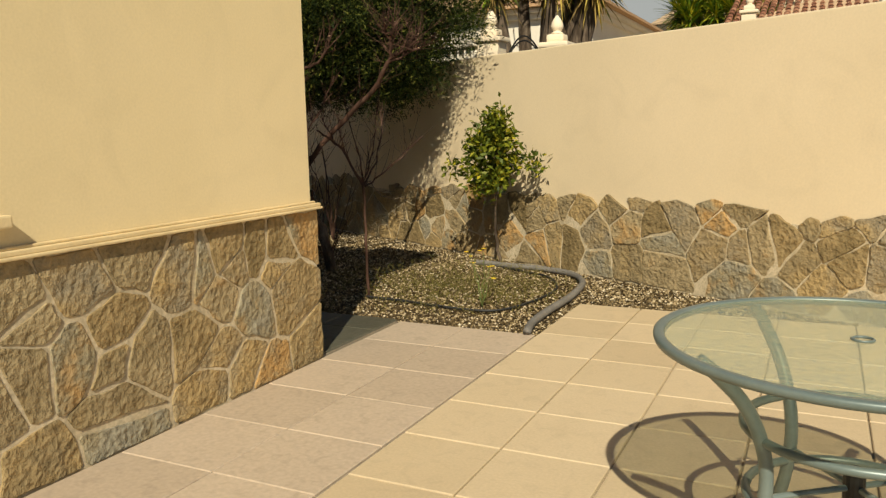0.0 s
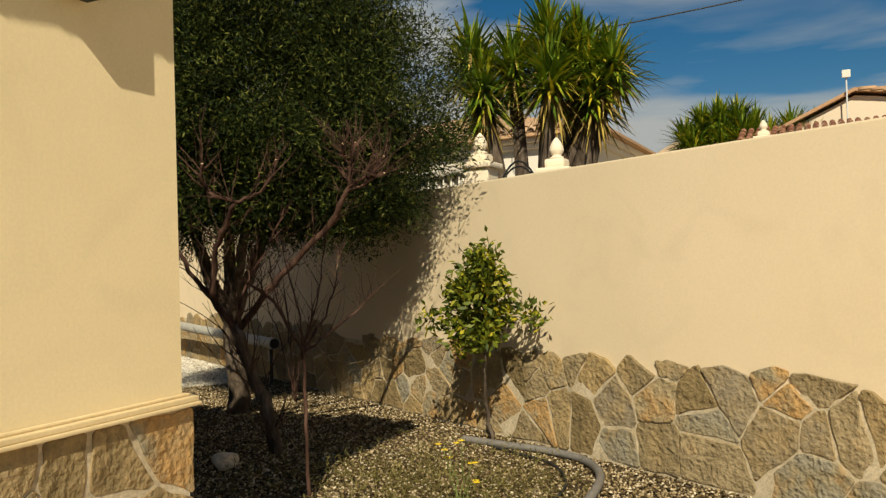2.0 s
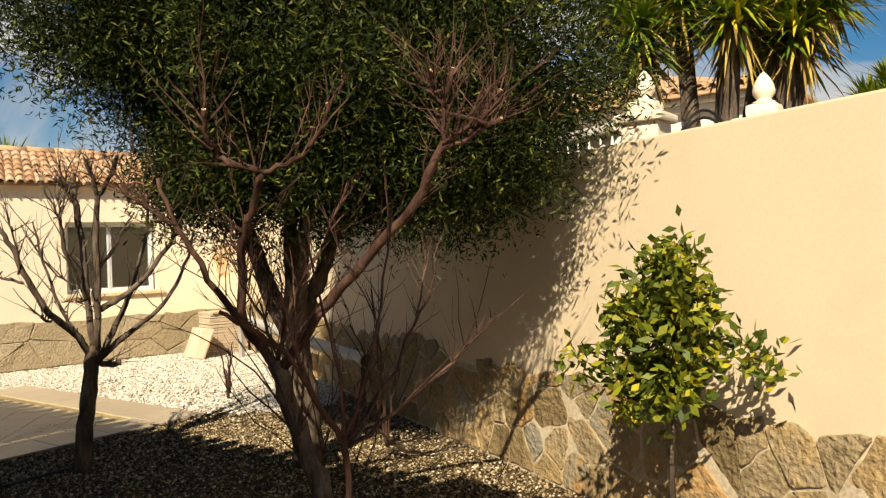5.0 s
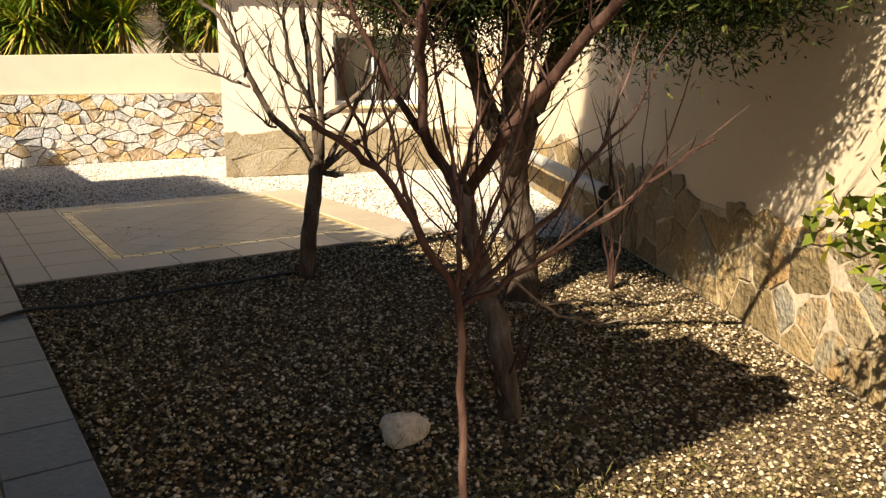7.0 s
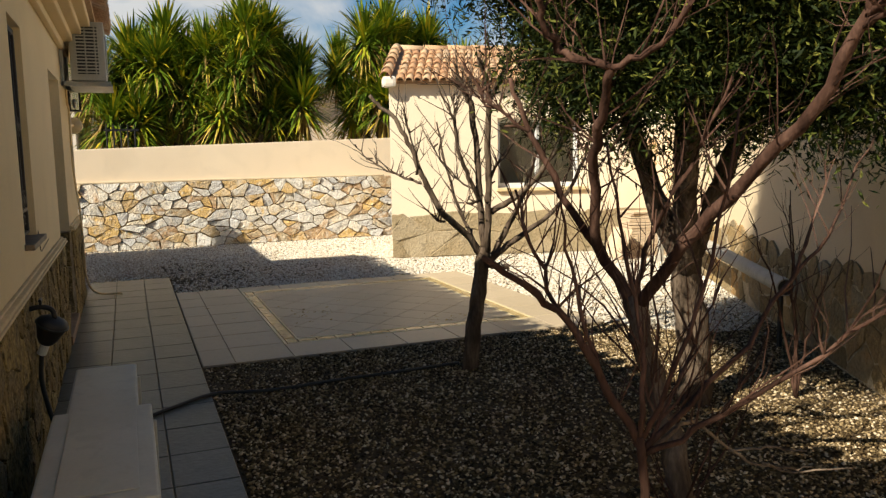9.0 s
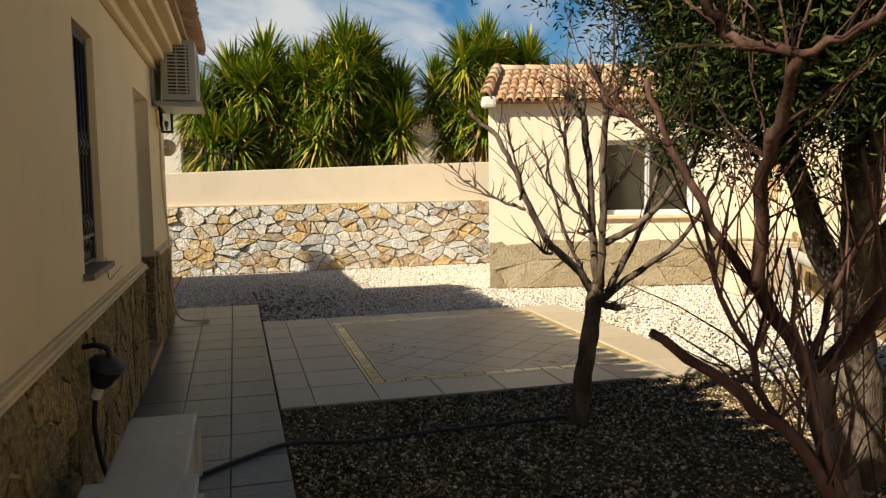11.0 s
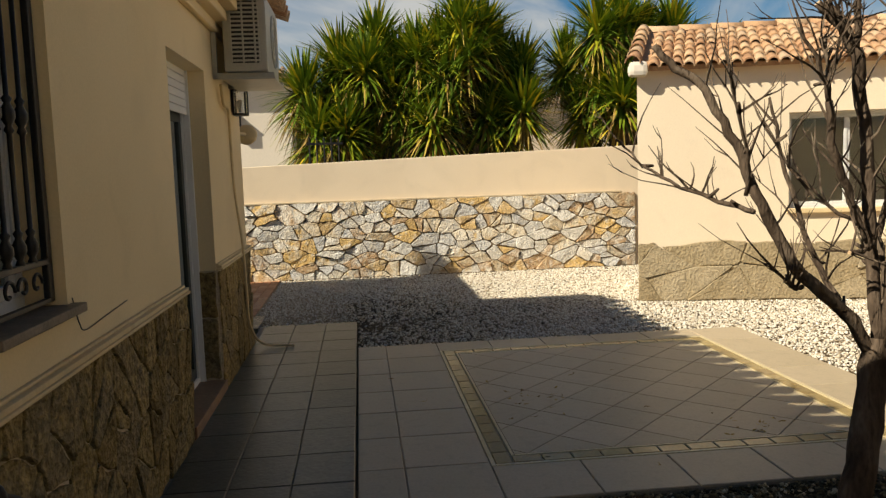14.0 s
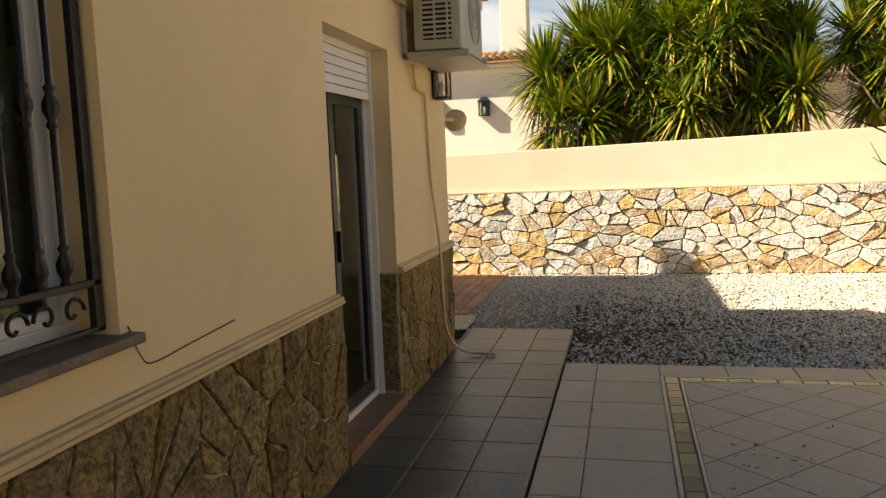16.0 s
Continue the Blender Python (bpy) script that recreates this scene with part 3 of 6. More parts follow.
def barrel_mesh(name, r0=0.088, r1=0.07, length=0.44, material=None, seg=7, thick=0.013):
    """A tapered half-round clay tile along +y, its wide end at y = 0."""
    v, f = [], []
    for y, r in ((0, r0), (length, r1)):
        for t in (0, thick):
            for k in range(seg + 1):
                a = math.pi * k / seg
                v.append(((r - t) * math.cos(a), y, (r - t) * math.sin(a)))
    n = seg + 1
    for k in range(seg):
        f += [(k, k + 1, 2 * n + k + 1, 2 * n + k), (n + k + 1, n + k, 3 * n + k, 3 * n + k + 1), (k + 1, k, n + k, n + k + 1), (2 * n + k, 2 * n + k + 1, 3 * n + k + 1, 3 * n + k)]
    me = bpy.data.meshes.new(name)
    me.from_pydata(v, [], f)
    me.polygons.foreach_set("use_smooth", [k % 4 < 2 for k in range(len(me.polygons))])
    me.materials.append(material)
    me.update()
    return me


TILE_MESH = barrel_mesh("tile", material=M_ROOFTILE)
SLIM_MESH = barrel_mesh("tile", 0.062, 0.052, 0.40, M_ROOFTILE)
RED_MESH = barrel_mesh("tile", material=M_REDROOF)


def tile_row(parent, start, along, up, count, rows, pitch=0.21, step=0.36, lift=0.03, seed=1, name="tile", mesh=None):
    """Barrel tiles: count columns along, rows up the slope."""
    rnd = random.Random(seed)
    a, u = Vector(along).normalized(), Vector(up).normalized()
    nrm = a.cross(u).normalized()
    if nrm.z < 0:
        nrm = -nrm
    for c in range(count):
        for r in range(rows):
            ob = new(name, mesh or TILE_MESH)
            m = Matrix.Identity(4)
            x = u.cross(nrm)
            m.col[0][:3], m.col[1][:3], m.col[2][:3] = x, u, nrm
            m.col[3][:3] = Vector(start) + a * (c + 0.5) * pitch + u * (r * step) + nrm * (lift + 0.012 * r * 0 + rnd.uniform(-0.006, 0.006))
            ob.matrix_world = m @ pose(0, 0, 0, rnd.uniform(-1.2, 1.2) - 2.0, 0, rnd.uniform(-1.5, 1.5))
            ob.parent = parent


# ---- dado of irregular stones with its moulded cap ----
bm = bmesh.new()
box(AX, AX + 0.014, -6.0, BY + 0.014, -0.1, DADO, bm=bm)
for a, b in ((AX, DOOR_B[1]), (DOOR_B[0], CORNER_X)):
    box(b, a, BY + 0.0005, BY + 0.014, -0.1, DADO, bm=bm)
box(DOOR_B[0] - 0.001, DOOR_B[0] + 0.012, BY - 0.145, BY + 0.0005, 0.076, DADO, bm=bm)
dado = part("dado", bm, M_MORTAR)
tagged(dado, "irregular brown stone cladding on the lower house wall", "stone cladding", kind="structure")
bm = bmesh.new()
for d, z0, z1 in ((0.050, DADO, DADO + 0.014), (0.042, DADO + 0.014, DADO + 0.034), (0.02, DADO + 0.034, DADO + 0.046)):
    box(AX + 0.001, AX + d, -6.0, BY + d, z0, z1, 0.005, bm=bm)
    for a, b in ((AX, DOOR_B[1]), (DOOR_B[0], CORNER_X - 0.03)):
        box(b, a, BY + 0.001, BY + d, z0, z1, 0.005, bm=bm)
tagged(part("trim", bm, M_CAP), "moulded cream ledge capping the stone cladding", "moulding", kind="structure")


# ---- openings of the house ----
def window_unit(name, x0, x1, z0, z1, face, frame_mat, label, m=None, depth=0.12, leaves=2, curtain=False, fw=0.045):
    """A framed window set back by depth in a wall along x that faces +y; m turns it elsewhere."""
    m = m or Matrix.Identity(4)
    root = empty(name, label, "window", kind="structure")
    y = face - depth
    bm = bmesh.new()
    for a, b, c, d in ((x0, x1, z0, z0 + fw), (x0, x1, z1 - fw, z1), (x0, x0 + fw, z0 + fw, z1 - fw), (x1 - fw, x1, z0 + fw, z1 - fw)):
        box(a, b, y - 0.05, y, c, d, 0.004, m, bm)
    part("window_frame", bm, frame_mat, root)
    w = (x1 - x0 - 2 * fw) / leaves
    for k in range(leaves):
        a = x0 + fw + k * w
        bm = bmesh.new()
        for p, q, r, s in ((a, a + w, z0 + fw, z0 + 2 * fw), (a, a + w, z1 - 2 * fw, z1 - fw), (a, a + fw, z0 + 2 * fw, z1 - 2 * fw), (a + w - fw, a + w, z0 + 2 * fw, z1 - 2 * fw)):
            box(p, q, y - 0.038 - 0.012 * (k % 2), y - 0.012 * (k % 2) - 0.008, r, s, 0.004, m, bm)
        sash = part("sash", bm, frame_mat, root)
        pane = part("pane", box(a + fw, a + w - fw, y - 0.026, y - 0.021, z0 + 2 * fw, z1 - 2 * fw, 0, m), M_GLASS, sash)
    if curtain:
        n = 60
        v, f = [], []
        for i in range(n + 1):
            x = x0 + (x1 - x0) * i / n
            d = y - 0.16 + 0.018 * math.sin(i * 0.9) + 0.008 * math.sin(i * 2.3)
            v += [m @ Vector((x, d, z0 - 0.05)), m @ Vector((x, d, z1))]
        f = [(2 * i, 2 * i + 2, 2 * i + 3, 2 * i + 1) for i in range(n)]
        c = mesh_from("curtain", v, f, M_CURTAIN, smooth=True)
        tagged(c, "pale grey curtain hanging behind the window", "curtain")
    return root


window_unit("window_1", WIN_B[0], WIN_B[1], WIN_B[2], WIN_B[3], BY, M_WHITE, "white aluminium house window behind an iron grille", leaves=1, curtain=True, depth=0.14)
tagged(part("sill", box(WIN_B[0] - 0.05, WIN_B[1] + 0.05, BY - 0.13, BY + 0.05, WIN_B[2] - 0.03, WIN_B[2] + 0.002, 0.006), M_STONESILL), "dark stone window sill with a rounded nose", "sill", kind="structure")
MA = Matrix.Translation((AX, 0, 0)) @ Matrix.Rotation(radians(-90), 4, "Z")
window_unit("window_2", -WIN_A[1], -WIN_A[0], WIN_A[2], WIN_A[3], 0.0, M_WHITE, "white aluminium window in the sunlit end wall", MA, leaves=2)
tagged(part("sill", box(AX - 0.13, AX + 0.06, WIN_A[0] - 0.05, WIN_A[1] + 0.06, WIN_A[2] - 0.045, WIN_A[2] + 0.002, 0.008), M_CAP), "cream stone window sill with a square nose", "sill", kind="structure")

# sliding patio door with its rolled shutter
d0, d1, dz0, dz1 = DOOR_B
door = empty("door_1", "white aluminium sliding patio door with dark glass, shutter half rolled", "door", kind="structure")
yd = BY - 0.17
bm = bmesh.new()
for a, b, c, d in ((d0, d1, dz0, dz0 + 0.05), (d0, d0 + 0.05, dz0 + 0.05, dz1), (d1 - 0.05, d1, dz0 + 0.05, dz1)):
    box(a, b, yd - 0.07, yd + 0.02, c, d, 0.004, bm=bm)
part("door_frame", bm, M_WHITE, door)
for k, (a, b, off) in enumerate(((d0 + 0.05, d0 + 0.62, 0.0), (d0 + 0.50, d1 - 0.05, -0.04))):
    bm = bmesh.new()
    top = dz1 - 0.28
    for p, q, r, s in ((a, b, dz0 + 0.05, dz0 + 0.13), (a, b, top - 0.07, top), (a, a + 0.07, dz0 + 0.13, top - 0.07), (b - 0.07, b, dz0 + 0.13, top - 0.07)):
        box(p, q, yd - 0.03 + off, yd + 0.005 + off, r, s, 0.004, bm=bm)
    leaf = part("door_leaf", bm, M_WHITE if k else M_DARKFRAME, door, "" if k else "dark green aluminium leaf")
    part("pane", box(a + 0.07, b - 0.07, yd - 0.016 + off, yd - 0.010 + off, dz0 + 0.13, top - 0.07), M_GLASS, leaf)
    if k == 0:
        part("handle", box(b - 0.05, b - 0.025, yd + 0.005, yd + 0.03, 1.0, 1.18, 0.006), M_IRON, leaf, "small black pull handle")
for k in range(6):
    z = dz1 - 0.30 + k * 0.052
    part("shutter_slat", box(d0 + 0.02, d1 - 0.02, yd + 0.03, yd + 0.045, z, z + 0.048, 0.006), M_WHITE, door)
bm = bmesh.new()
for x in (d0, d1 - 0.03):
    box(x, x + 0.03, yd + 0.022, yd + 0.06, dz0, dz1, 0.003, bm=bm)
part("shutter_guide", bm, M_WHITE, door)
tagged(part("threshold", box(d0, d1, BY - 0.24, BY + 0.035, 0.0, 0.075, 0.006), M_BROWN), "brown tiled door threshold step", "threshold", kind="structure")

# iron window grille
grille = empty("window_grille", "black wrought iron grille with knuckled bars and scrolls over the window", "window grille")
g0, g1, gz0, gz1, gy = WIN_B[0] + 0.015, WIN_B[1] - 0.015, WIN_B[2] + 0.02, WIN_B[3] - 0.02, BY - 0.045
bm = bmesh.new()
for a, b, c, d in ((g0, g0 + 0.035, gz0, gz1), (g1 - 0.035, g1, gz0, gz1), (g0, g1, gz1 - 0.03, gz1), (g0, g1, gz0 + 0.13, gz0 + 0.15), (g0, g1, gz0, gz0 + 0.015)):
    box(a, b, gy - 0.012, gy + 0.012, c, d, 0.003, bm=bm)
part("frame", bm, M_IRON, grille)
for k in range(4):
    x = g0 + 0.035 + (g1 - g0 - 0.07) * (k + 1) / 5
    zb, zm = gz0 + 0.15, gz0 + 0.62
    prof = [(0.008, zb)]
    for zc in (zb + 0.05, zm):
        prof += [(0.008, zc - 0.06), (0.016, zc - 0.05), (0.010, zc - 0.035), (0.022, zc - 0.01), (0.022, zc + 0.01), (0.010, zc + 0.035), (0.016, zc + 0.05), (0.008, zc + 0.06)]
    prof += [(0.008, gz1 - 0.03)]
    part("bar", lathe(prof, (x, gy, 0), 10), M_IRON, grille, smooth=True)
for k in range(4):
    x = g0 + 0.06 + (g1 - g0 - 0.12) * (k + 0.5) / 4
    s = 1 if k % 2 else -1
    pts = [(x + s * (0.045 - 0.0028 * i) * math.cos(i * 0.42), gy, gz0 + 0.072 + (0.045 - 0.0028 * i) * math.sin(i * 0.42)) for i in range(14)]
    part("scroll", tube(pts, 0.006, 6), M_IRON, grille, smooth=True)


# ---- boundary wall ----
rw = part("wall_boundary", box(-5.0, 13.9, -0.2, 0.0, -0.1, RW_H, 0.012, RWM), M_WALLRENDER)
tagged(rw, "cream rendered boundary wall above a ragged stone base", "wall", kind="structure")
bm = box(-5.0, 13.8, 0.0005, 0.012, -0.1, 0.60, 0, RWM)
rw_base = part("stone_base", bm, M_MORTAR)
tagged(rw_base, "irregular brown flagstones set in mortar along the wall foot", "stone cladding", kind="structure")

# ---- back wall ----
bm = box(BACK_X - 0.2, BACK_X, -6, 12, -0.1, 1.72, 0.01)
for v in bm.verts:
    if v.co.z > 1.0:
        v.co.z += (v.co.y - 5.9) * 0.026
bw = part("wall_back", bm, M_PALERENDER)
tagged(bw, "low cream boundary wall with a rubble stone lower half", "wall", kind="structure")
bw_base = part("stone_base", box(BACK_X + 0.0005, BACK_X + 0.02, -6, 8.6, -0.1, 1.10), M_RUBBLE_MORTAR)
tagged(bw_base, "white and orange rubble stones in a dry-laid wall face", "stone wall", kind="structure")
tagged(part("trim", box(BACK_X + 0.0005, BACK_X + 0.05, -6, 8.6, 1.10, 1.125, 0.006), M_MORTAR), "thin grey mortar ledge above the rubble stones", "ledge", kind="structure")

# ---- shed, whose end wall runs askew to its front ----
SKEW = Matrix.Identity(4)
SKEW[0][1] = -0.19
SHK = SHM @ SKEW
SHW0, SHW1, SHZ0, SHZ1 = 1.58, 2.84, 0.98, 2.0
shed = empty("shed", "cream rendered garden shed with a clay tile roof", "shed")
for a, b, c, d, e, f in ((0, SHW0, -0.2, 0, -0.1, 2.52), (SHW1, 4.7, -0.2, 0, -0.1, 2.52), (SHW0, SHW1, -0.2, 0, -0.1, SHZ0), (SHW0, SHW1, -0.2, 0, SHZ1, 2.52), (0, 0.2, -1.8, -0.2, -0.1, 2.52), (4.5, 4.7, -1.8, -0.2, -0.1, 2.52), (0.2, 4.5, -1.8, -1.6, -0.1, 2.9)):
    part("wall", box(a, b, c, d, e, f, 0, SHK), M_PALERENDER, shed)
gab = [SHK @ Vector(p) for p in ((0, -0.02, 2.52), (0, -1.8, 2.52), (0, -1.8, 3.12), (0.2, -0.02, 2.52), (0.2, -1.8, 2.52), (0.2, -1.8, 3.12))]
mesh_from("gable", gab, [(0, 1, 2), (3, 5, 4), (0, 2, 5, 3), (0, 3, 4, 1), (1, 4, 5, 2)], M_PALERENDER, shed)
slope = Vector((0, -1.92, 0.66)).normalized()
RD = [Vector(p) for p in ((-0.06, 0.10, 2.49), (4.9, 0.10, 2.49), (4.9, -1.85, 3.16), (-0.06, -1.85, 3.16))]
rv = [SHK @ p for p in RD] + [SHK @ (p + Vector((0, 0, 0.05))) for p in RD]
shed_roof = mesh_from("roof", rv, [(3, 2, 1, 0), (4, 5, 6, 7), (0, 1, 5, 4), (1, 2, 6, 5), (2, 3, 7, 6), (3, 0, 4, 7)], M_ROOFTILE, shed)
bm = box(SHW0 - 0.02, SHW1 + 0.1, -0.19, 0.05, SHZ0 - 0.05, SHZ0 - 0.002, 0.006, SHM)
part("window_sill", bm, M_CAP, shed)
part("verge_end", box(-0.10, 0.10, -0.02, 0.16, 2.44, 2.60, 0.05, SHM), M_FARWALL, shed, "white mortared verge end")
wsh = window_unit("window_3", SHW0, SHW1, SHZ0, SHZ1, 0.0, M_PVC, "two-leaf sliding window with a slim pale frame in the shed", SHM, depth=0.12, fw=0.032)
rnd = random.Random(14)
ring = [(3.90 + (0.15 + 0.05 * math.sin(a * 3.1) + rnd.uniform(-0.05, 0.03)) * math.cos(a), 1.36 + (0.36 + 0.08 * math.sin(a * 2.3) + rnd.uniform(-0.09, 0.05)) * math.sin(a)) for a in [2 * math.pi * k / 36 for k in range(36)]]
pv = [SHM @ Vector((x, d, z)) for d in (-0.005, 0.003) for x, z in ring]
mesh_from("peeled_patch", pv, [tuple(range(36, 72))] + [(k, (k + 1) % 36, 36 + (k + 1) % 36, 36 + k) for k in range(36)], M_PEEL, shed, label="rust-brown patch of peeled paint")
shed_base = part("stone_base", box(0.001, 4.6, 0.0005, 0.02, -0.1, 0.55, 0, SHM), M_SHEDSTONE, shed, "large smooth beige flagstones along the shed foot")

# ---- unseen wing that throws the second shadow ----
wing = empty("house_wing", "cream rendered rear wing of the house", "house")
part("wall", box(-13.6, CORNER_X - 0.36, -6.0, 1.15, -0.1, 2.80), M_RENDER, wing)
part("upper_wall", box(-13.6, -10.3, -6.0, 1.15, 2.801, 4.28), M_RENDER, wing)
part("roof", box(-13.65, -10.25, -6.05, 1.2, 4.285, 4.34, 0.01), M_ROOFTILE, wing)
part("chimney", box(-13.6, -13.35, 0.25, 0.55, 4.345, 5.0, 0.02), M_FARWALL, wing)


# ---- paving ----
def slab(name, x0, x1, y0, y1, top, material, label):
    ob = part(name, box(x0, x1, y0, y1, -0.12, top, 0.004), material)
    return tagged(ob, label, "paving", kind="structure")


terrace = slab("floor_terrace", -1.69, 3.2, -3.0, 5.56, -0.012, M_GROUT, "cream square tiles of the sunny terrace")
path_a = slab("floor_path_end", AX, -1.693, -3.0, 4.60, -0.010, M_DARKGROUT, "grey-beige tiles of the path along the house end")
path_b = slab("floor_path", -12.24, AX - 0.003, BY - 0.02, PATH_Y, 0.0, M_DARKGROUT, "dark slate-grey textured tiles of the path along the house")
patio = slab("floor_patio", -11.10, -7.76, PATH_Y + 0.012, 8.07, -0.011, M_DARKGROUT, "beige tiled patio with an inlaid mosaic border")


# ---- plants ----
def limb(parent, pts, r0, r1, material, name="limb", n=8, steps=4, cut=False, wobble=0.012, seed=1):
    rnd = random.Random(seed)
    p = smooth_path(pts, steps)
    p = [q + Vector((rnd.uniform(-1, 1), rnd.uniform(-1, 1), rnd.uniform(-1, 1))) * wobble * (0 < i < len(p) - 1) for i, q in enumerate(p)]
    k = len(p) - 1
    rad = [(r0 + (r1 - r0) * i / k) * (1 + rnd.uniform(-0.06, 0.06)) for i in range(k + 1)]
    ob = part(name, tube(p, rad, n), material, parent, smooth=True)
    if cut:
        d = (p[-1] - p[-2]).normalized()
        part("cut_end", tube([p[-1] - d * 0.002, p[-1] + d * 0.003], rad[-1] * 0.93, n), M_CUT, parent, "pale sawn branch end")
    return ob, p


def sprigs(paths, count, length, radius, seed, spread=0.9, lift=0.35, start=0.25, forks=2, kinks=3):
    """Thin bare twigs that leave the given paths: an array of three-sided tapering strips."""
    rnd = random.Random(seed)
    verts, faces = [], []

    def strip(p, r0):
        base = len(verts)
        for i, q in enumerate(p):
            r = r0 * (1 - 0.75 * i / (len(p) - 1))
            d = (p[min(i + 1, len(p) - 1)] - p[max(i - 1, 0)]).normalized()
            a = d.cross(Vector((0.3, 0.5, 0.8))).normalized()
            b = d.cross(a)
            for k in range(3):
                an = 2.0944 * k
                verts.append(q + (a * math.cos(an) + b * math.sin(an)) * r)
        for i in range(len(p) - 1):
            for k in range(3):
                k2 = (k + 1) % 3
                faces.append((base + 3 * i + k, base + 3 * i + k2, base + 3 * i + 3 + k2, base + 3 * i + 3 + k))

    for _ in range(count):
        path = rnd.choice(paths)
        i = int(rnd.uniform(start, 0.98) * (len(path) - 1))
        q = path[i].copy()
        d0 = (path[min(i + 1, len(path) - 1)] - path[max(i - 1, 0)]).normalized()
        d = (d0 * 0.5 + Vector((rnd.uniform(-1, 1), rnd.uniform(-1, 1), rnd.uniform(-0.5, 1))) * spread + Vector((0, 0, lift))).normalized()
        ln = length * rnd.uniform(0.4, 1.3)
        p = [q]
        for s in range(kinks):
            d = (d + Vector((rnd.uniform(-1, 1), rnd.uniform(-1, 1), rnd.uniform(-0.6, 0.9))) * 0.28).normalized()
            p.append(p[-1] + d * ln / kinks)
        strip(p, radius * rnd.uniform(0.6, 1.3))
        for _f in range(rnd.randint(0, forks)):
            s = rnd.randint(1, kinks - 1) if kinks > 1 else 1
            e = (d + Vector((rnd.uniform(-1, 1), rnd.uniform(-1, 1), rnd.uniform(-0.4, 1))) * 0.8).normalized()
            m = ln * rnd.uniform(0.25, 0.5)
            strip([p[s], p[s] + e * m * 0.5, p[s] + (e + Vector((0, 0, 0.2))).normalized() * m], radius * 0.6)
    return verts, faces


def leaf_cloud(centres, dirs, count, length, width, seed, spread=0.25, droop=0.0, along=0.35):
    """Pointed leaf blades along short shoots: arrays of vertices and four-cornered faces."""
    rng = np.random.default_rng(seed)
    n = len(centres)
    idx = np.repeat(np.arange(n), count)
    k = len(idx)
    t = rng.uniform(0, 1, k)
    base = centres[idx] + dirs[idx] * (t * along)[:, None] + rng.normal(0, spread * 0.12, (k, 3))
    d = dirs[idx] * 0.6 + rng.normal(0, 0.6, (k, 3))
    d[:, 2] += 0.15 - droop
    d /= np.linalg.norm(d, axis=1)[:, None]
    side = np.cross(d, rng.normal(0, 1, (k, 3)))
    side /= np.linalg.norm(side, axis=1)[:, None]
    nrm = np.cross(d, side)
    ln = (length * rng.uniform(0.6, 1.25, k))[:, None]
    w = (width * rng.uniform(0.7, 1.2, k))[:, None]
    mid = base + d * ln * 0.5 + nrm * ln * 0.06
    tip = base + d * ln
    v = np.stack([base, mid - side * w * 0.5, tip, mid + side * w * 0.5], 1).reshape(-1, 3)
    f = np.arange(4 * k).reshape(-1, 4)
    return v, f


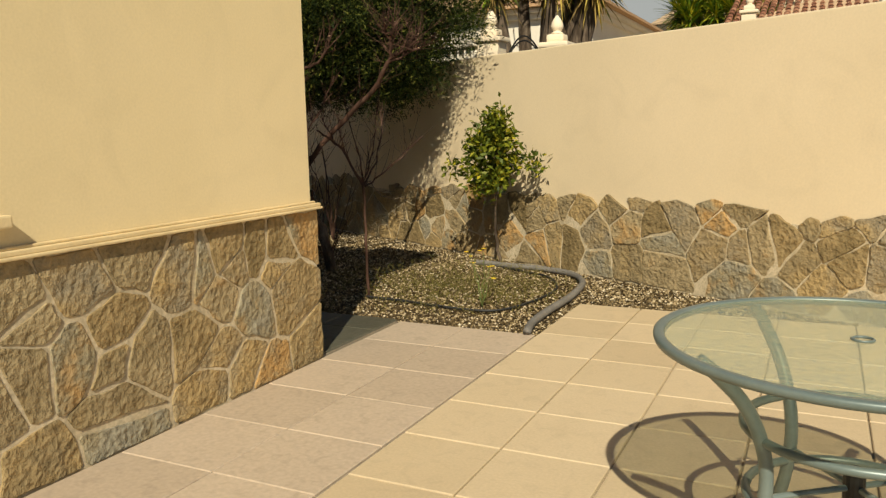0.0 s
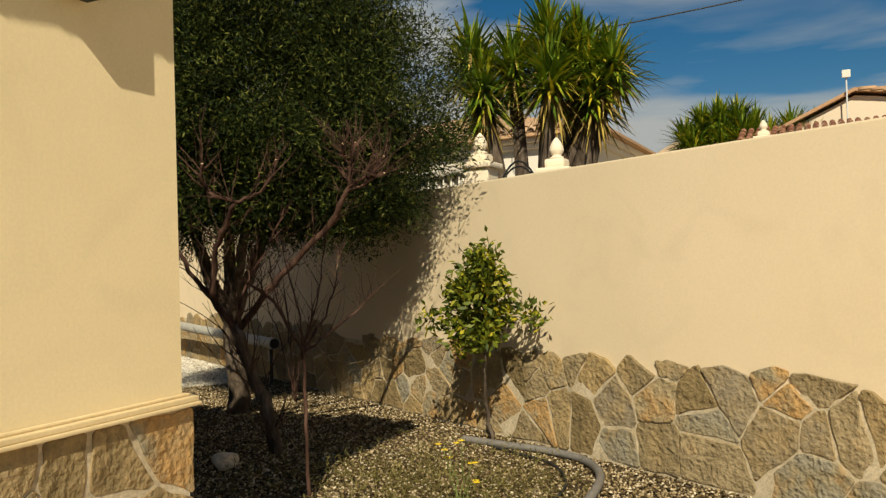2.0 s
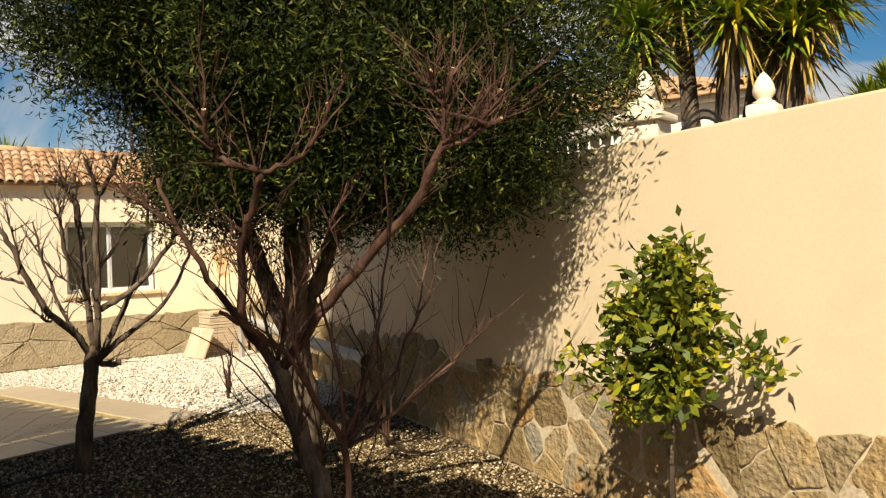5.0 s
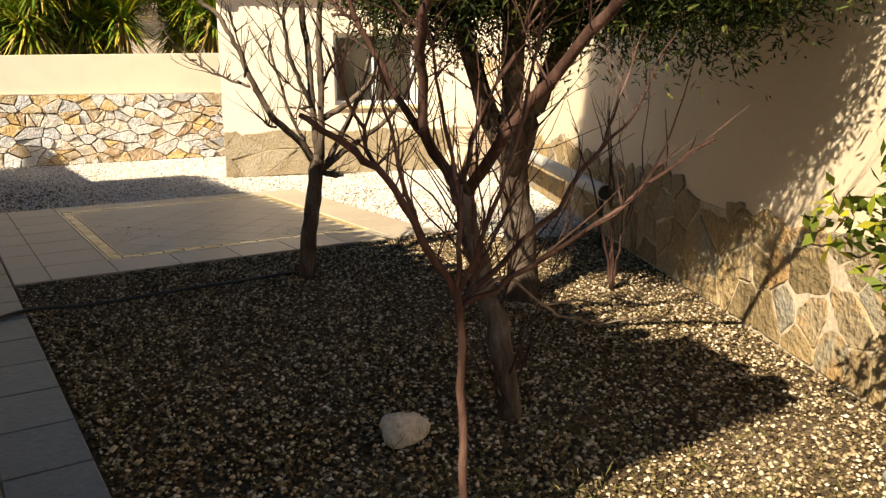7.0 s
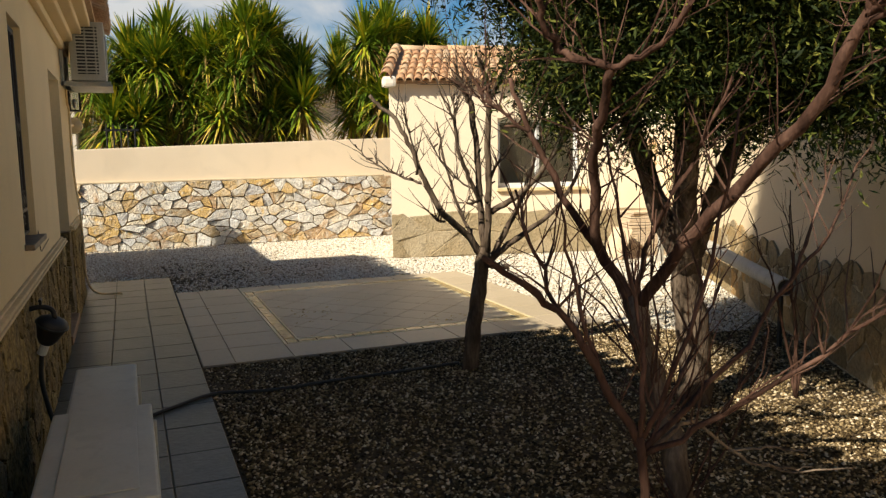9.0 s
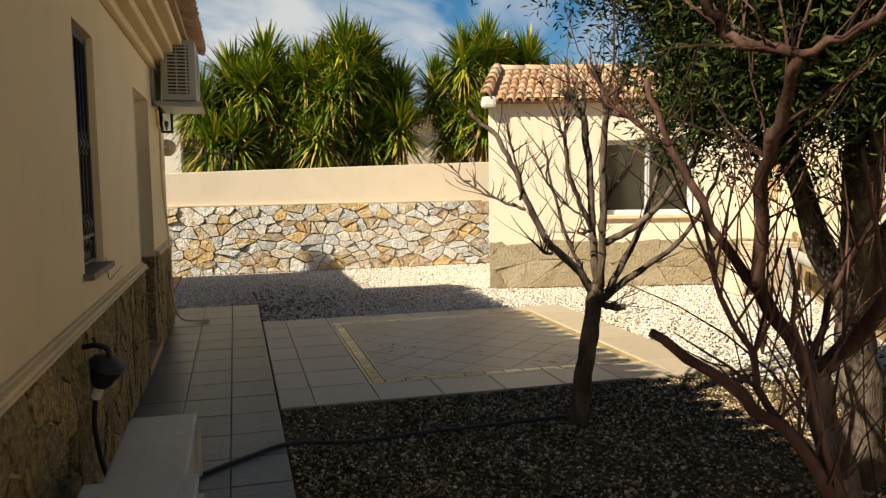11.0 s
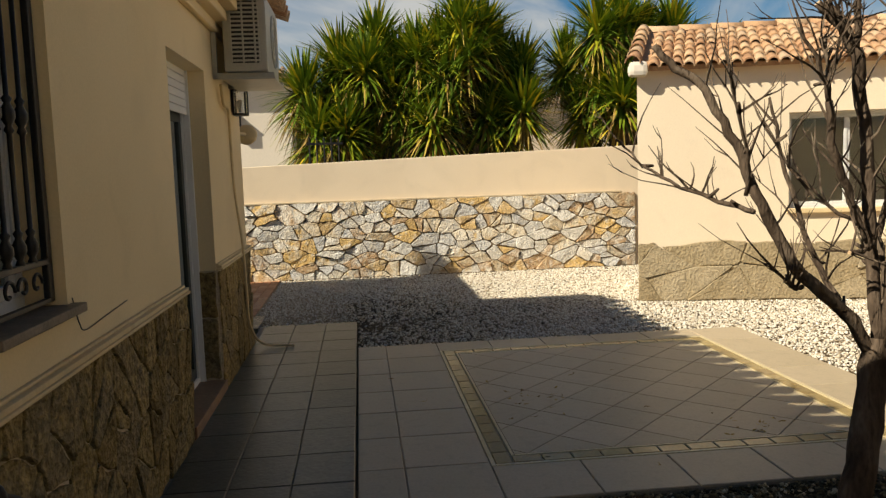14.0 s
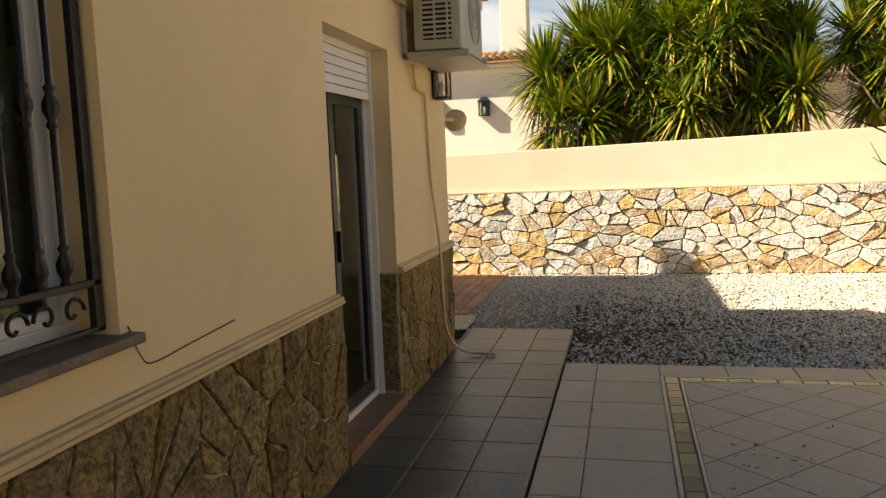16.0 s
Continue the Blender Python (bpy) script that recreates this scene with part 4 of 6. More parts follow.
# olive tree with a dense round crown
def olive_tree():
    root = empty("olive_tree", "leafy olive tree with a dense dark green crown and grey trunk", "tree", (-5.65, 7.33, 0))
    inv = Matrix.Translation((5.65, -7.33, 0))
    made = []
    B = M_BARK
    o, _ = limb(None, [(-5.65, 7.33, -0.05), (-5.62, 7.31, 0.3), (-5.60, 7.24, 0.62), (-5.58, 7.20, 0.92)], 0.105, 0.085, B, "trunk", 12, seed=1)
    made.append(o)
    paths = []
    for k, pts in enumerate((
            [(-5.58, 7.20, 0.85), (-5.45, 7.25, 1.2), (-5.30, 7.30, 1.6), (-5.05, 7.25, 2.2), (-4.7, 7.2, 2.9)],
            [(-5.58, 7.20, 0.85), (-5.70, 7.05, 1.25), (-5.72, 6.90, 1.7), (-5.8, 6.7, 2.3), (-5.9, 6.5, 3.0)],
            [(-5.59, 7.22, 0.80), (-5.40, 7.05, 1.1), (-5.15, 6.85, 1.5), (-4.8, 6.7, 2.0), (-4.3, 6.7, 2.6)],
            [(-5.58, 7.2, 0.9), (-5.52, 7.12, 1.4), (-5.4, 7.0, 2.1), (-5.3, 6.95, 3.2)],
            [(-5.05, 7.25, 2.2), (-4.6, 7.3, 2.35), (-4.0, 7.2, 2.5)],
            [(-5.72, 6.90, 1.7), (-6.1, 6.9, 2.1), (-6.4, 6.8, 2.5)])):
        o, p = limb(None, pts, 0.075 if k < 4 else 0.04, 0.018, B, "limb", 8, seed=10 + k)
        made.append(o)
        paths.append(p)
    rng = np.random.default_rng(5)
    lobes = [((-5.1, 6.95, 2.80), (1.30, 1.05, 1.10), 740), ((-4.05, 7.08, 2.62), (0.70, 0.55, 0.75), 280), ((-5.85, 6.7, 2.80), (0.62, 0.75, 0.85), 260), ((-5.1, 6.8, 3.75), (1.05, 1.0, 0.75), 310), ((-4.6, 7.1, 2.05), (0.80, 0.55, 0.40), 260), ((-5.5, 6.9, 2.05), (0.95, 0.7, 0.40), 280), ((-5.9, 6.1, 3.05), (0.70, 0.60, 0.50), 150)]
    cs, ds = [], []
    for c, r, n in lobes:
        u = rng.normal(0, 1, (n, 3))
        u /= np.linalg.norm(u, axis=1)[:, None]
        rad = rng.uniform(0.35, 1.0, n) ** 0.5 * (1 + 0.16 * np.sin(u[:, 0] * 5 + u[:, 2] * 7))
        p = np.array(c) + u * np.array(r) * rad[:, None]
        d = u * 0.8 + rng.normal(0, 0.5, (n, 3)) + np.array([0, 0, 0.15])
        d /= np.linalg.norm(d, axis=1)[:, None]
        cs.append(p)
        ds.append(d)
    cs, ds = np.concatenate(cs), np.concatenate(ds)
    ok = (cs[:, 2] > 1.68 + 0.12 * np.sin(cs[:, 0] * 2.3)) & (cs[:, 1] < 5.66 - 0.52 * cs[:, 0] + np.where(cs[:, 2] > 2.15, 0.5, -0.12))
    ok &= (cs[:, 2] > 2.42 + 0.1 * np.sin(cs[:, 0] * 9)) | (cs[:, 1] > 4.34 - 0.70 * (cs[:, 0] + 2.81) + 0.08 * np.sin(cs[:, 2] * 11))
    cs, ds = cs[ok], ds[ok]
    v, f = leaf_cloud(cs, ds, 185, 0.052, 0.0115, 6, spread=0.8, along=0.30)
    good = np.repeat((v.reshape(-1, 4, 3)[:, :, 1] < 5.70 - 0.52 * v.reshape(-1, 4, 3)[:, :, 0] + np.where(v.reshape(-1, 4, 3)[:, :, 2] > 2.05, 2.0, 0.0)).all(1), 4)
    v = v[good]
    f = np.arange(len(v)).reshape(-1, 4)
    n = 300
    u = rng.normal(0, 1, (n, 3))
    u /= np.linalg.norm(u, axis=1)[:, None]
    which = rng.integers(0, len(lobes), n)
    oc = np.array([lobes[q][0] for q in which]) + u * np.array([lobes[q][1] for q in which]) * 0.98
    od = u + rng.normal(0, 0.45, (n, 3)) + np.array([-0.1, 0, 0.1])
    od /= np.linalg.norm(od, axis=1)[:, None]
    fit = (oc[:, 2] > 1.85) & (oc[:, 1] < 5.5 - 0.52 * oc[:, 0]) & ((oc[:, 2] > 2.4) | (oc[:, 1] > 4.42 - 0.70 * (oc[:, 0] + 2.81)))
    oc, od = oc[fit], od[fit]
    v2, _ = leaf_cloud(oc, od, 50, 0.052, 0.010, 8, spread=0.25, along=0.46)
    clear = np.repeat((v2.reshape(-1, 4, 3)[:, :, 1] < 5.70 - 0.52 * v2.reshape(-1, 4, 3)[:, :, 0] + np.where(v2.reshape(-1, 4, 3)[:, :, 2] > 2.05, 2.0, 0.0)).all(1), 4)
    v = np.concatenate([v, v2[clear]])
    f = np.arange(len(v)).reshape(-1, 4)
    crown = mesh_np("crown", v, f, M_OLIVE)
    tagged(crown, "dense narrow olive leaves", kind="stuff")
    made.append(crown)
    vv, ff = [], []
    for c, d in zip(cs[::2], ds[::2]):
        a, b2 = Vector(c - d * 0.12), Vector(c + d * 0.34)
        s = Vector(d).cross(Vector((0.3, 0.2, 0.9))).normalized() * 0.0028
        q = Vector(d).cross(s).normalized() * 0.0028
        k = len(vv)
        vv += [a - s, a + s, a + q, b2]
        ff += [(k, k + 1, k + 3), (k + 1, k + 2, k + 3), (k + 2, k, k + 3)]
    sv, sf = sprigs([[Vector(x) for x in p] for p in paths], 130, 0.55, 0.006, 7, 0.9, 0.1, 0.15)
    made.append(tagged(mesh_from("shoot_spray", vv, ff, M_BARK), kind="stuff"))
    made.append(tagged(mesh_from("twig_spray", sv, sf, M_BARK), kind="stuff"))
    for o in made:
        o.parent = root
        o.matrix_parent_inverse = inv
    return root


olive_tree()


def under(root, children):
    for o in children:
        if o.parent is None:
            o.parent = root
            o.matrix_parent_inverse = Matrix.Translation(-root.location)


# pruned reddish tree
def pruned_tree():
    root = empty("pruned_tree", "bare pruned tree with reddish bark and pale sawn branch ends", "tree", (-4.25, 6.15, 0))
    before = set(bpy.data.objects)
    R = M_REDBARK
    _, t = limb(None, [(-4.25, 6.15, -0.05), (-4.33, 6.14, 0.3), (-4.47, 6.13, 0.62), (-4.60, 6.12, 0.92)], 0.050, 0.043, M_BARK, "trunk", 12, seed=2)
    spec = (
        ([(-4.58, 6.12, 0.88), (-4.71, 6.03, 1.12), (-4.60, 5.93, 1.45), (-4.42, 5.85, 1.66), (-4.28, 5.79, 1.82)], 0.042, 0.026, False),
        ([(-4.28, 5.79, 1.82), (-4.40, 5.68, 1.88), (-4.38, 5.58, 1.97), (-4.33, 5.53, 2.07)], 0.024, 0.017, True),
        ([(-4.28, 5.79, 1.82), (-4.18, 5.87, 1.87), (-4.09, 5.95, 1.99), (-4.07, 5.99, 2.12)], 0.022, 0.014, True),
        ([(-4.56, 6.13, 0.90), (-4.32, 6.16, 1.16), (-4.05, 6.19, 1.42), (-3.76, 6.19, 1.66), (-3.56, 6.17, 1.92)], 0.045, 0.030, False),
        ([(-3.57, 6.17, 1.90), (-3.56, 6.16, 2.05), (-3.50, 6.15, 2.21)], 0.024, 0.016, True),
        ([(-3.55, 6.16, 2.06), (-3.58, 6.11, 2.13), (-3.56, 6.08, 2.20)], 0.017, 0.014, True),
        ([(-3.57, 6.17, 1.90), (-3.47, 6.20, 1.96), (-3.37, 6.23, 2.04), (-3.33, 6.25, 2.11)], 0.021, 0.015, True),
        ([(-3.58, 6.17, 1.87), (-3.46, 6.20, 1.92), (-3.32, 6.23, 1.99)], 0.017, 0.013, True),
        ([(-4.71, 6.03, 1.12), (-4.86, 5.94, 1.35), (-4.96, 5.83, 1.62), (-5.00, 5.76, 1.85)], 0.032, 0.015, False),
        ([(-4.60, 6.12, 0.90), (-4.55, 6.18, 1.2), (-4.35, 6.25, 1.55), (-4.25, 6.3, 1.8)], 0.024, 0.008, False),
        ([(-4.96, 5.83, 1.62), (-5.15, 5.72, 1.75), (-5.25, 5.65, 1.95)], 0.014, 0.006, False))
    paths = []
    for k, (p, a, b, c) in enumerate(spec):
        _, q = limb(None, p, a * 0.62, b * 0.62, R, "limb", 8, cut=c, seed=20 + k, wobble=0.012)
        paths.append(q)
    rnd = random.Random(78)
    for k in range(20):
        q = rnd.choice(paths)
        o = q[rnd.randrange(1, len(q) - 1)]
        d = Vector((rnd.uniform(-1, 1), rnd.uniform(-1, 1), rnd.uniform(0, 1))).normalized()
        part("spur", tube([o, o + d * 0.025, o + d * rnd.uniform(0.035, 0.06)], [0.009, 0.007, 0.005], 6), R, smooth=True)
    v, f = sprigs(paths, 230, 0.36, 0.0042, 31, 0.9, 0.25, 0.1)
    tagged(mesh_from("twig_spray", v, f, R), kind="stuff")
    v, f = sprigs([t], 34, 0.75, 0.006, 32, 0.75, 0.6, 0.1, 2, 5)
    tagged(mesh_from("sucker_spray", v, f, R), kind="stuff")
    under(root, [o for o in bpy.data.objects if o not in before])


pruned_tree()


# slender shrub of long reddish stems
def whip_shrub():
    root = empty("bare_shrub", "slender leafless shrub with long reddish whippy stems", "shrub", (-3.30, 5.24, 0))
    before = set(bpy.data.objects)
    _, t = limb(None, [(-3.30, 5.24, -0.04), (-3.31, 5.24, 0.35), (-3.30, 5.23, 0.65), (-3.31, 5.22, 0.90)], 0.012, 0.010, M_REDBARK, "trunk", 8, seed=3, wobble=0.006)
    paths = []
    for k, (p, a, b) in enumerate((
            ([(-3.31, 5.22, 0.88), (-3.36, 5.15, 1.03), (-3.40, 5.09, 1.155), (-3.46, 5.01, 1.24), (-3.51, 4.93, 1.30)], 0.011, 0.007),
            ([(-3.31, 5.22, 0.90), (-3.35, 5.25, 1.10), (-3.42, 5.25, 1.32), (-3.45, 5.22, 1.55)], 0.007, 0.003),
            ([(-3.31, 5.22, 0.88), (-3.26, 5.29, 1.08), (-3.28, 5.38, 1.30), (-3.25, 5.42, 1.62)], 0.007, 0.003),
            ([(-3.36, 5.15, 1.03), (-3.42, 5.12, 1.22), (-3.42, 5.08, 1.42)], 0.006, 0.003),
            ([(-3.40, 5.09, 1.155), (-3.50, 5.06, 1.30), (-3.54, 5.03, 1.45)], 0.006, 0.003),
            ([(-3.31, 5.22, 0.82), (-3.36, 5.38, 1.02), (-3.40, 5.52, 1.22)], 0.006, 0.002),
            ([(-3.31, 5.23, 0.86), (-3.24, 5.38, 0.94), (-3.15, 5.58, 1.09), (-3.06, 5.79, 1.24)], 0.008, 0.004),
            ([(-3.31, 5.23, 0.87), (-3.40, 5.55, 1.00), (-3.54, 5.88, 1.16), (-3.68, 6.17, 1.26), (-3.84, 6.45, 1.42), (-3.98, 6.72, 1.57)], 0.008, 0.003),
            ([(-3.54, 5.88, 1.16), (-3.58, 6.00, 1.30), (-3.70, 6.20, 1.48)], 0.005, 0.002))):
        _, q = limb(None, p, a, b, M_REDBARK, "stem", 6, seed=40 + k, wobble=0.008)
        paths.append(q)
    for k, p in enumerate(([(-3.32, 5.25, 0.86), (-3.355, 5.41, 0.89), (-3.36, 5.55, 0.78), (-3.33, 5.66, 0.745), (-3.31, 5.74, 0.74)], [(-3.36, 5.52, 0.80), (-3.34, 5.62, 0.80), (-3.30, 5.71, 0.79)], [(-3.345, 5.61, 0.76), (-3.32, 5.72, 0.725), (-3.27, 5.84, 0.735)])):
        limb(None, p, 0.006 if k == 0 else 0.004, 0.002, M_BARK, "dead_stem", 6, seed=71 + k, wobble=0.006)
    v, f = sprigs(paths, 95, 0.26, 0.0028, 41, 0.7, 0.4, 0.1, 1)
    tagged(mesh_from("twig_spray", v, f, M_REDBARK), kind="stuff")
    under(root, [o for o in bpy.data.objects if o not in before])


whip_shrub()


def small_shrub(at, height, n, seed, label, spread=0.35, mat=None):
    root = empty("bare_shrub", label, "shrub", at)
    rnd = random.Random(seed)
    before = set(bpy.data.objects)
    paths = []
    for k in range(n):
        a = rnd.uniform(0, 6.28)
        s = spread * rnd.uniform(0.3, 1)
        h = height * rnd.uniform(0.6, 1.05)
        o = Vector(at)
        p = [o + Vector((0, 0, -0.03)), o + Vector((math.cos(a) * s * 0.25, math.sin(a) * s * 0.25, h * 0.35)), o + Vector((math.cos(a) * s * 0.6, math.sin(a) * s * 0.6, h * 0.7)), o + Vector((math.cos(a) * s, math.sin(a) * s, h))]
        _, q = limb(None, p, 0.011, 0.003, mat or M_REDBARK, "stem", 6, seed=seed + k)
        paths.append(q)
    v, f = sprigs(paths, n * 7, height * 0.28, 0.0032, seed + 50, 0.8, 0.3, 0.15, 1)
    tagged(mesh_from("twig_spray", v, f, mat or M_REDBARK), kind="stuff")
    under(root, [o for o in bpy.data.objects if o not in before])
    return root


small_shrub((-8.15, 8.66, 0), 0.62, 5, 61, "small leafless reddish sapling in the white gravel", 0.26)
small_shrub((-5.45, 7.95, 0), 1.25, 4, 63, "bare twiggy shrub against the boundary wall", 0.34)


# pollarded tree beside the patio
def pollard():
    P0, Rv, Dv = Vector((-7.0, 6.55, 0.80)), Vector((0.18, 0.983, 0)), Vector((-0.983, 0.18, 0))

    def w(a, h, d=0.0):
        return P0 + Rv * a + Vector((0, 0, h)) + Dv * d

    root = empty("pollarded_tree", "leafless pollarded fruit tree with grey-brown limbs and twigs", "tree", (-6.93, 6.40, 0))
    before = set(bpy.data.objects)
    B = M_BARK
    limb(None, [(-6.93, 6.40, -0.05), (-6.94, 6.44, 0.3), (-6.98, 6.51, 0.6), (-7.0, 6.55, 0.84)], 0.060, 0.052, B, "trunk", 12, seed=4, wobble=0.005)
    spec = (
        ([w(-0.02, -0.02), w(-0.14, 0.15, -0.04), w(-0.30, 0.30, -0.08), w(-0.40, 0.46, -0.08), w(-0.47, 0.63, -0.06), w(-0.54, 0.80, -0.03), w(-0.62, 0.96, 0), w(-0.72, 1.05, 0.02), w(-0.79, 1.13, 0.04)], 0.044, 0.020, False),
        ([w(-0.46, 0.52, -0.06), w(-0.56, 0.56, 0.02), w(-0.68, 0.61, 0.12), w(-0.80, 0.70, 0.22), w(-0.88, 0.80, 0.26)], 0.018, 0.006, False),
        ([w(0.0, 0), w(-0.01, 0.30, 0.03), w(-0.02, 0.60, 0.05), w(-0.045, 0.90, 0.06), w(-0.07, 1.09, 0.06)], 0.042, 0.036, False),
        ([w(-0.07, 1.07, 0.06), w(-0.13, 1.16, 0.04), w(-0.22, 1.25, 0.02)], 0.026, 0.022, True),
        ([w(-0.07, 1.08, 0.06), w(-0.10, 1.18, 0.08), w(-0.15, 1.27, 0.12)], 0.024, 0.020, True),
        ([w(-0.07, 1.08, 0.06), w(-0.07, 1.20, 0.05), w(-0.075, 1.29, 0.05)], 0.022, 0.020, True),
        ([w(0.02, 0.02, -0.04), w(0.025, 0.45, -0.06), w(0.02, 0.85, -0.08), w(0.035, 1.12, -0.09)], 0.042, 0.034, False),
        ([w(0.035, 1.11, -0.09), w(0.0, 1.24, -0.10), w(-0.045, 1.38, -0.10)], 0.028, 0.025, True),
        ([w(0.035, 1.11, -0.09), w(0.10, 1.20, -0.08), w(0.16, 1.31, -0.06), w(0.20, 1.42, -0.05)], 0.030, 0.025, True),
        ([w(-0.03, 0.40, 0.03), w(-0.10, 0.55, 0.0), w(-0.18, 0.72, -0.04), w(-0.21, 0.90, -0.06)], 0.026, 0.022, False),
        ([w(-0.21, 0.90, -0.06), w(-0.25, 1.02, -0.08), w(-0.33, 1.15, -0.10)], 0.018, 0.007, False),
        ([w(-0.21, 0.90, -0.06), w(-0.215, 1.03, -0.05), w(-0.23, 1.12, -0.03)], 0.014, 0.010, True),
        ([w(-0.02, 0.38, 0.0), w(-0.10, 0.37, -0.08), w(-0.16, 0.375, -0.13)], 0.016, 0.012, True),
        ([w(0.04, -0.06, 0), w(0.20, 0.05, 0.05), w(0.34, 0.12, 0.10), w(0.52, 0.22, 0.16), w(0.70, 0.38, 0.22), w(0.84, 0.60, 0.26), w(0.94, 0.86, 0.28)], 0.044, 0.016, False),
        ([w(0.05, 0.30, -0.03), w(0.16, 0.38, -0.10), w(0.28, 0.48, -0.16), w(0.42, 0.66, -0.22), w(0.54, 0.88, -0.26), w(0.60, 1.16, -0.28)], 0.040, 0.022, False),
        ([w(0.08, -0.02, 0.04), w(0.18, 0.12, 0.10), w(0.28, 0.28, 0.14), w(0.38, 0.46, 0.18), w(0.46, 0.68, 0.22), w(0.54, 0.92, 0.26), w(0.56, 1.15, 0.28)], 0.042, 0.018, False),
        ([w(0.05, 0.02, 0.06), w(0.08, 0.22, 0.12), w(0.07, 0.40, 0.16), w(0.12, 0.58, 0.18), w(0.24, 0.72, 0.20), w(0.31, 0.86, 0.22), w(0.43, 1.02, 0.24)], 0.028, 0.012, False),
        ([w(0.0, -0.02, 0.05), w(-0.06, 0.16, 0.22), w(-0.14, 0.42, 0.34), w(-0.20, 0.72, 0.42), w(-0.24, 0.96, 0.46)], 0.028, 0.010, False),
        ([w(0.02, -0.08), w(0.10, -0.10, -0.06), w(0.16, -0.09, -0.10)], 0.040, 0.034, True),
        ([w(-0.30, 0.25, -0.08), w(-0.36, 0.26, -0.16), w(-0.40, 0.29, -0.2)], 0.016, 0.012, True),
        ([w(-0.49, 0.58, -0.06), w(-0.50, 0.72, -0.12), w(-0.56, 0.86, -0.2), w(-0.60, 1.02, -0.24)], 0.014, 0.006, False),
        ([w(-0.05, 0.45, 0.02), w(-0.20, 0.56, 0.06), w(-0.32, 0.72, 0.08), w(-0.42, 0.92, 0.10)], 0.014, 0.006, False))
    paths = []
    for k, (p, a, b, c) in enumerate(spec):
        _, q = limb(None, p, a * 0.58, b * 0.62, B, "limb", 8, cut=c, seed=80 + k, wobble=0.006)
        paths.append(q)
    # blunt spurs along the limbs
    rnd = random.Random(77)
    for k in range(34):
        q = rnd.choice(paths)
        i = rnd.randrange(2, len(q) - 1)
        o = q[i]
        d = Vector((rnd.uniform(-1, 1), rnd.uniform(-1, 1), rnd.uniform(-0.1, 1))).normalized()
        part("spur", tube([o, o + d * 0.03, o + d * rnd.uniform(0.04, 0.07)], [0.009, 0.007, 0.005], 6), B, smooth=True)
    v, f = sprigs(paths, 190, 0.30, 0.0052, 91, 0.9, 0.25, 0.2, 2, 4)
    tagged(mesh_from("twig_spray", v, f, B), kind="stuff")
    under(root, [o for o in bpy.data.objects if o not in before])


pollard()


# young lemon tree
def lemon_tree():
    at = Vector((-2.86, 6.93, 0))
    root = empty("lemon_tree", "young lemon tree with glossy yellow-green leaves", "tree", at)
    before = set(bpy.data.objects)
    limb(None, [at + Vector((0, 0, -0.03)), at + Vector((-0.03, -0.03, 0.3)), at + Vector((0.0, -0.10, 0.62)), at + Vector((0.06, -0.18, 1.0)), at + Vector((0.12, -0.26, 1.38))], 0.017, 0.007, M_BARK, "trunk", 8, seed=5)
    rng = np.random.default_rng(9)
    lobes = [((-2.86, 6.74, 1.02), (0.21, 0.18, 0.22), 74), ((-2.80, 6.67, 1.27), (0.12, 0.10, 0.17), 28), ((-2.88, 6.76, 0.84), (0.17, 0.14, 0.11), 22), ((-3.16, 6.64, 0.93), (0.10, 0.06, 0.03), 4), ((-2.54, 6.80, 0.98), (0.09, 0.05, 0.04), 6), ((-2.72, 6.60, 1.40), (0.05, 0.05, 0.05), 4)]
    cs, ds = [], []
    for c, r, n in lobes:
        u = rng.normal(0, 1, (n, 3))
        u /= np.linalg.norm(u, axis=1)[:, None]
        cs.append(np.array(c) + u * np.array(r) * rng.uniform(0.3, 1, (n, 1)) ** 0.6)
        d = u + rng.normal(0, 0.5, (n, 3))
        ds.append(d / np.linalg.norm(d, axis=1)[:, None])
    cs, ds = np.concatenate(cs), np.concatenate(ds)
    v, f = leaf_cloud(cs, ds, 20, 0.070, 0.031, 10, spread=0.4, droop=0.08, along=0.04)
    tagged(mesh_np("crown", v, f, M_LEMON), "glossy yellow-green leaves", kind="stuff")
    vv, ff = [], []
    for c in cs[::2]:
        a, b = at + Vector((0.03, -0.13, 0.55 + (c[2] - 0.6) * 0.6)), Vector(c)
        s = Vector((0.003, 0, 0))
        q = Vector((0, 0.003, 0))
        k = len(vv)
        vv += [a - s, a + s, a + q, b]
        ff += [(k, k + 1, k + 3), (k + 1, k + 2, k + 3), (k + 2, k, k + 3)]
    tagged(mesh_from("twig_spray", vv, ff, M_BARK), kind="stuff")
    under(root, [o for o in bpy.data.objects if o not in before])


lemon_tree()


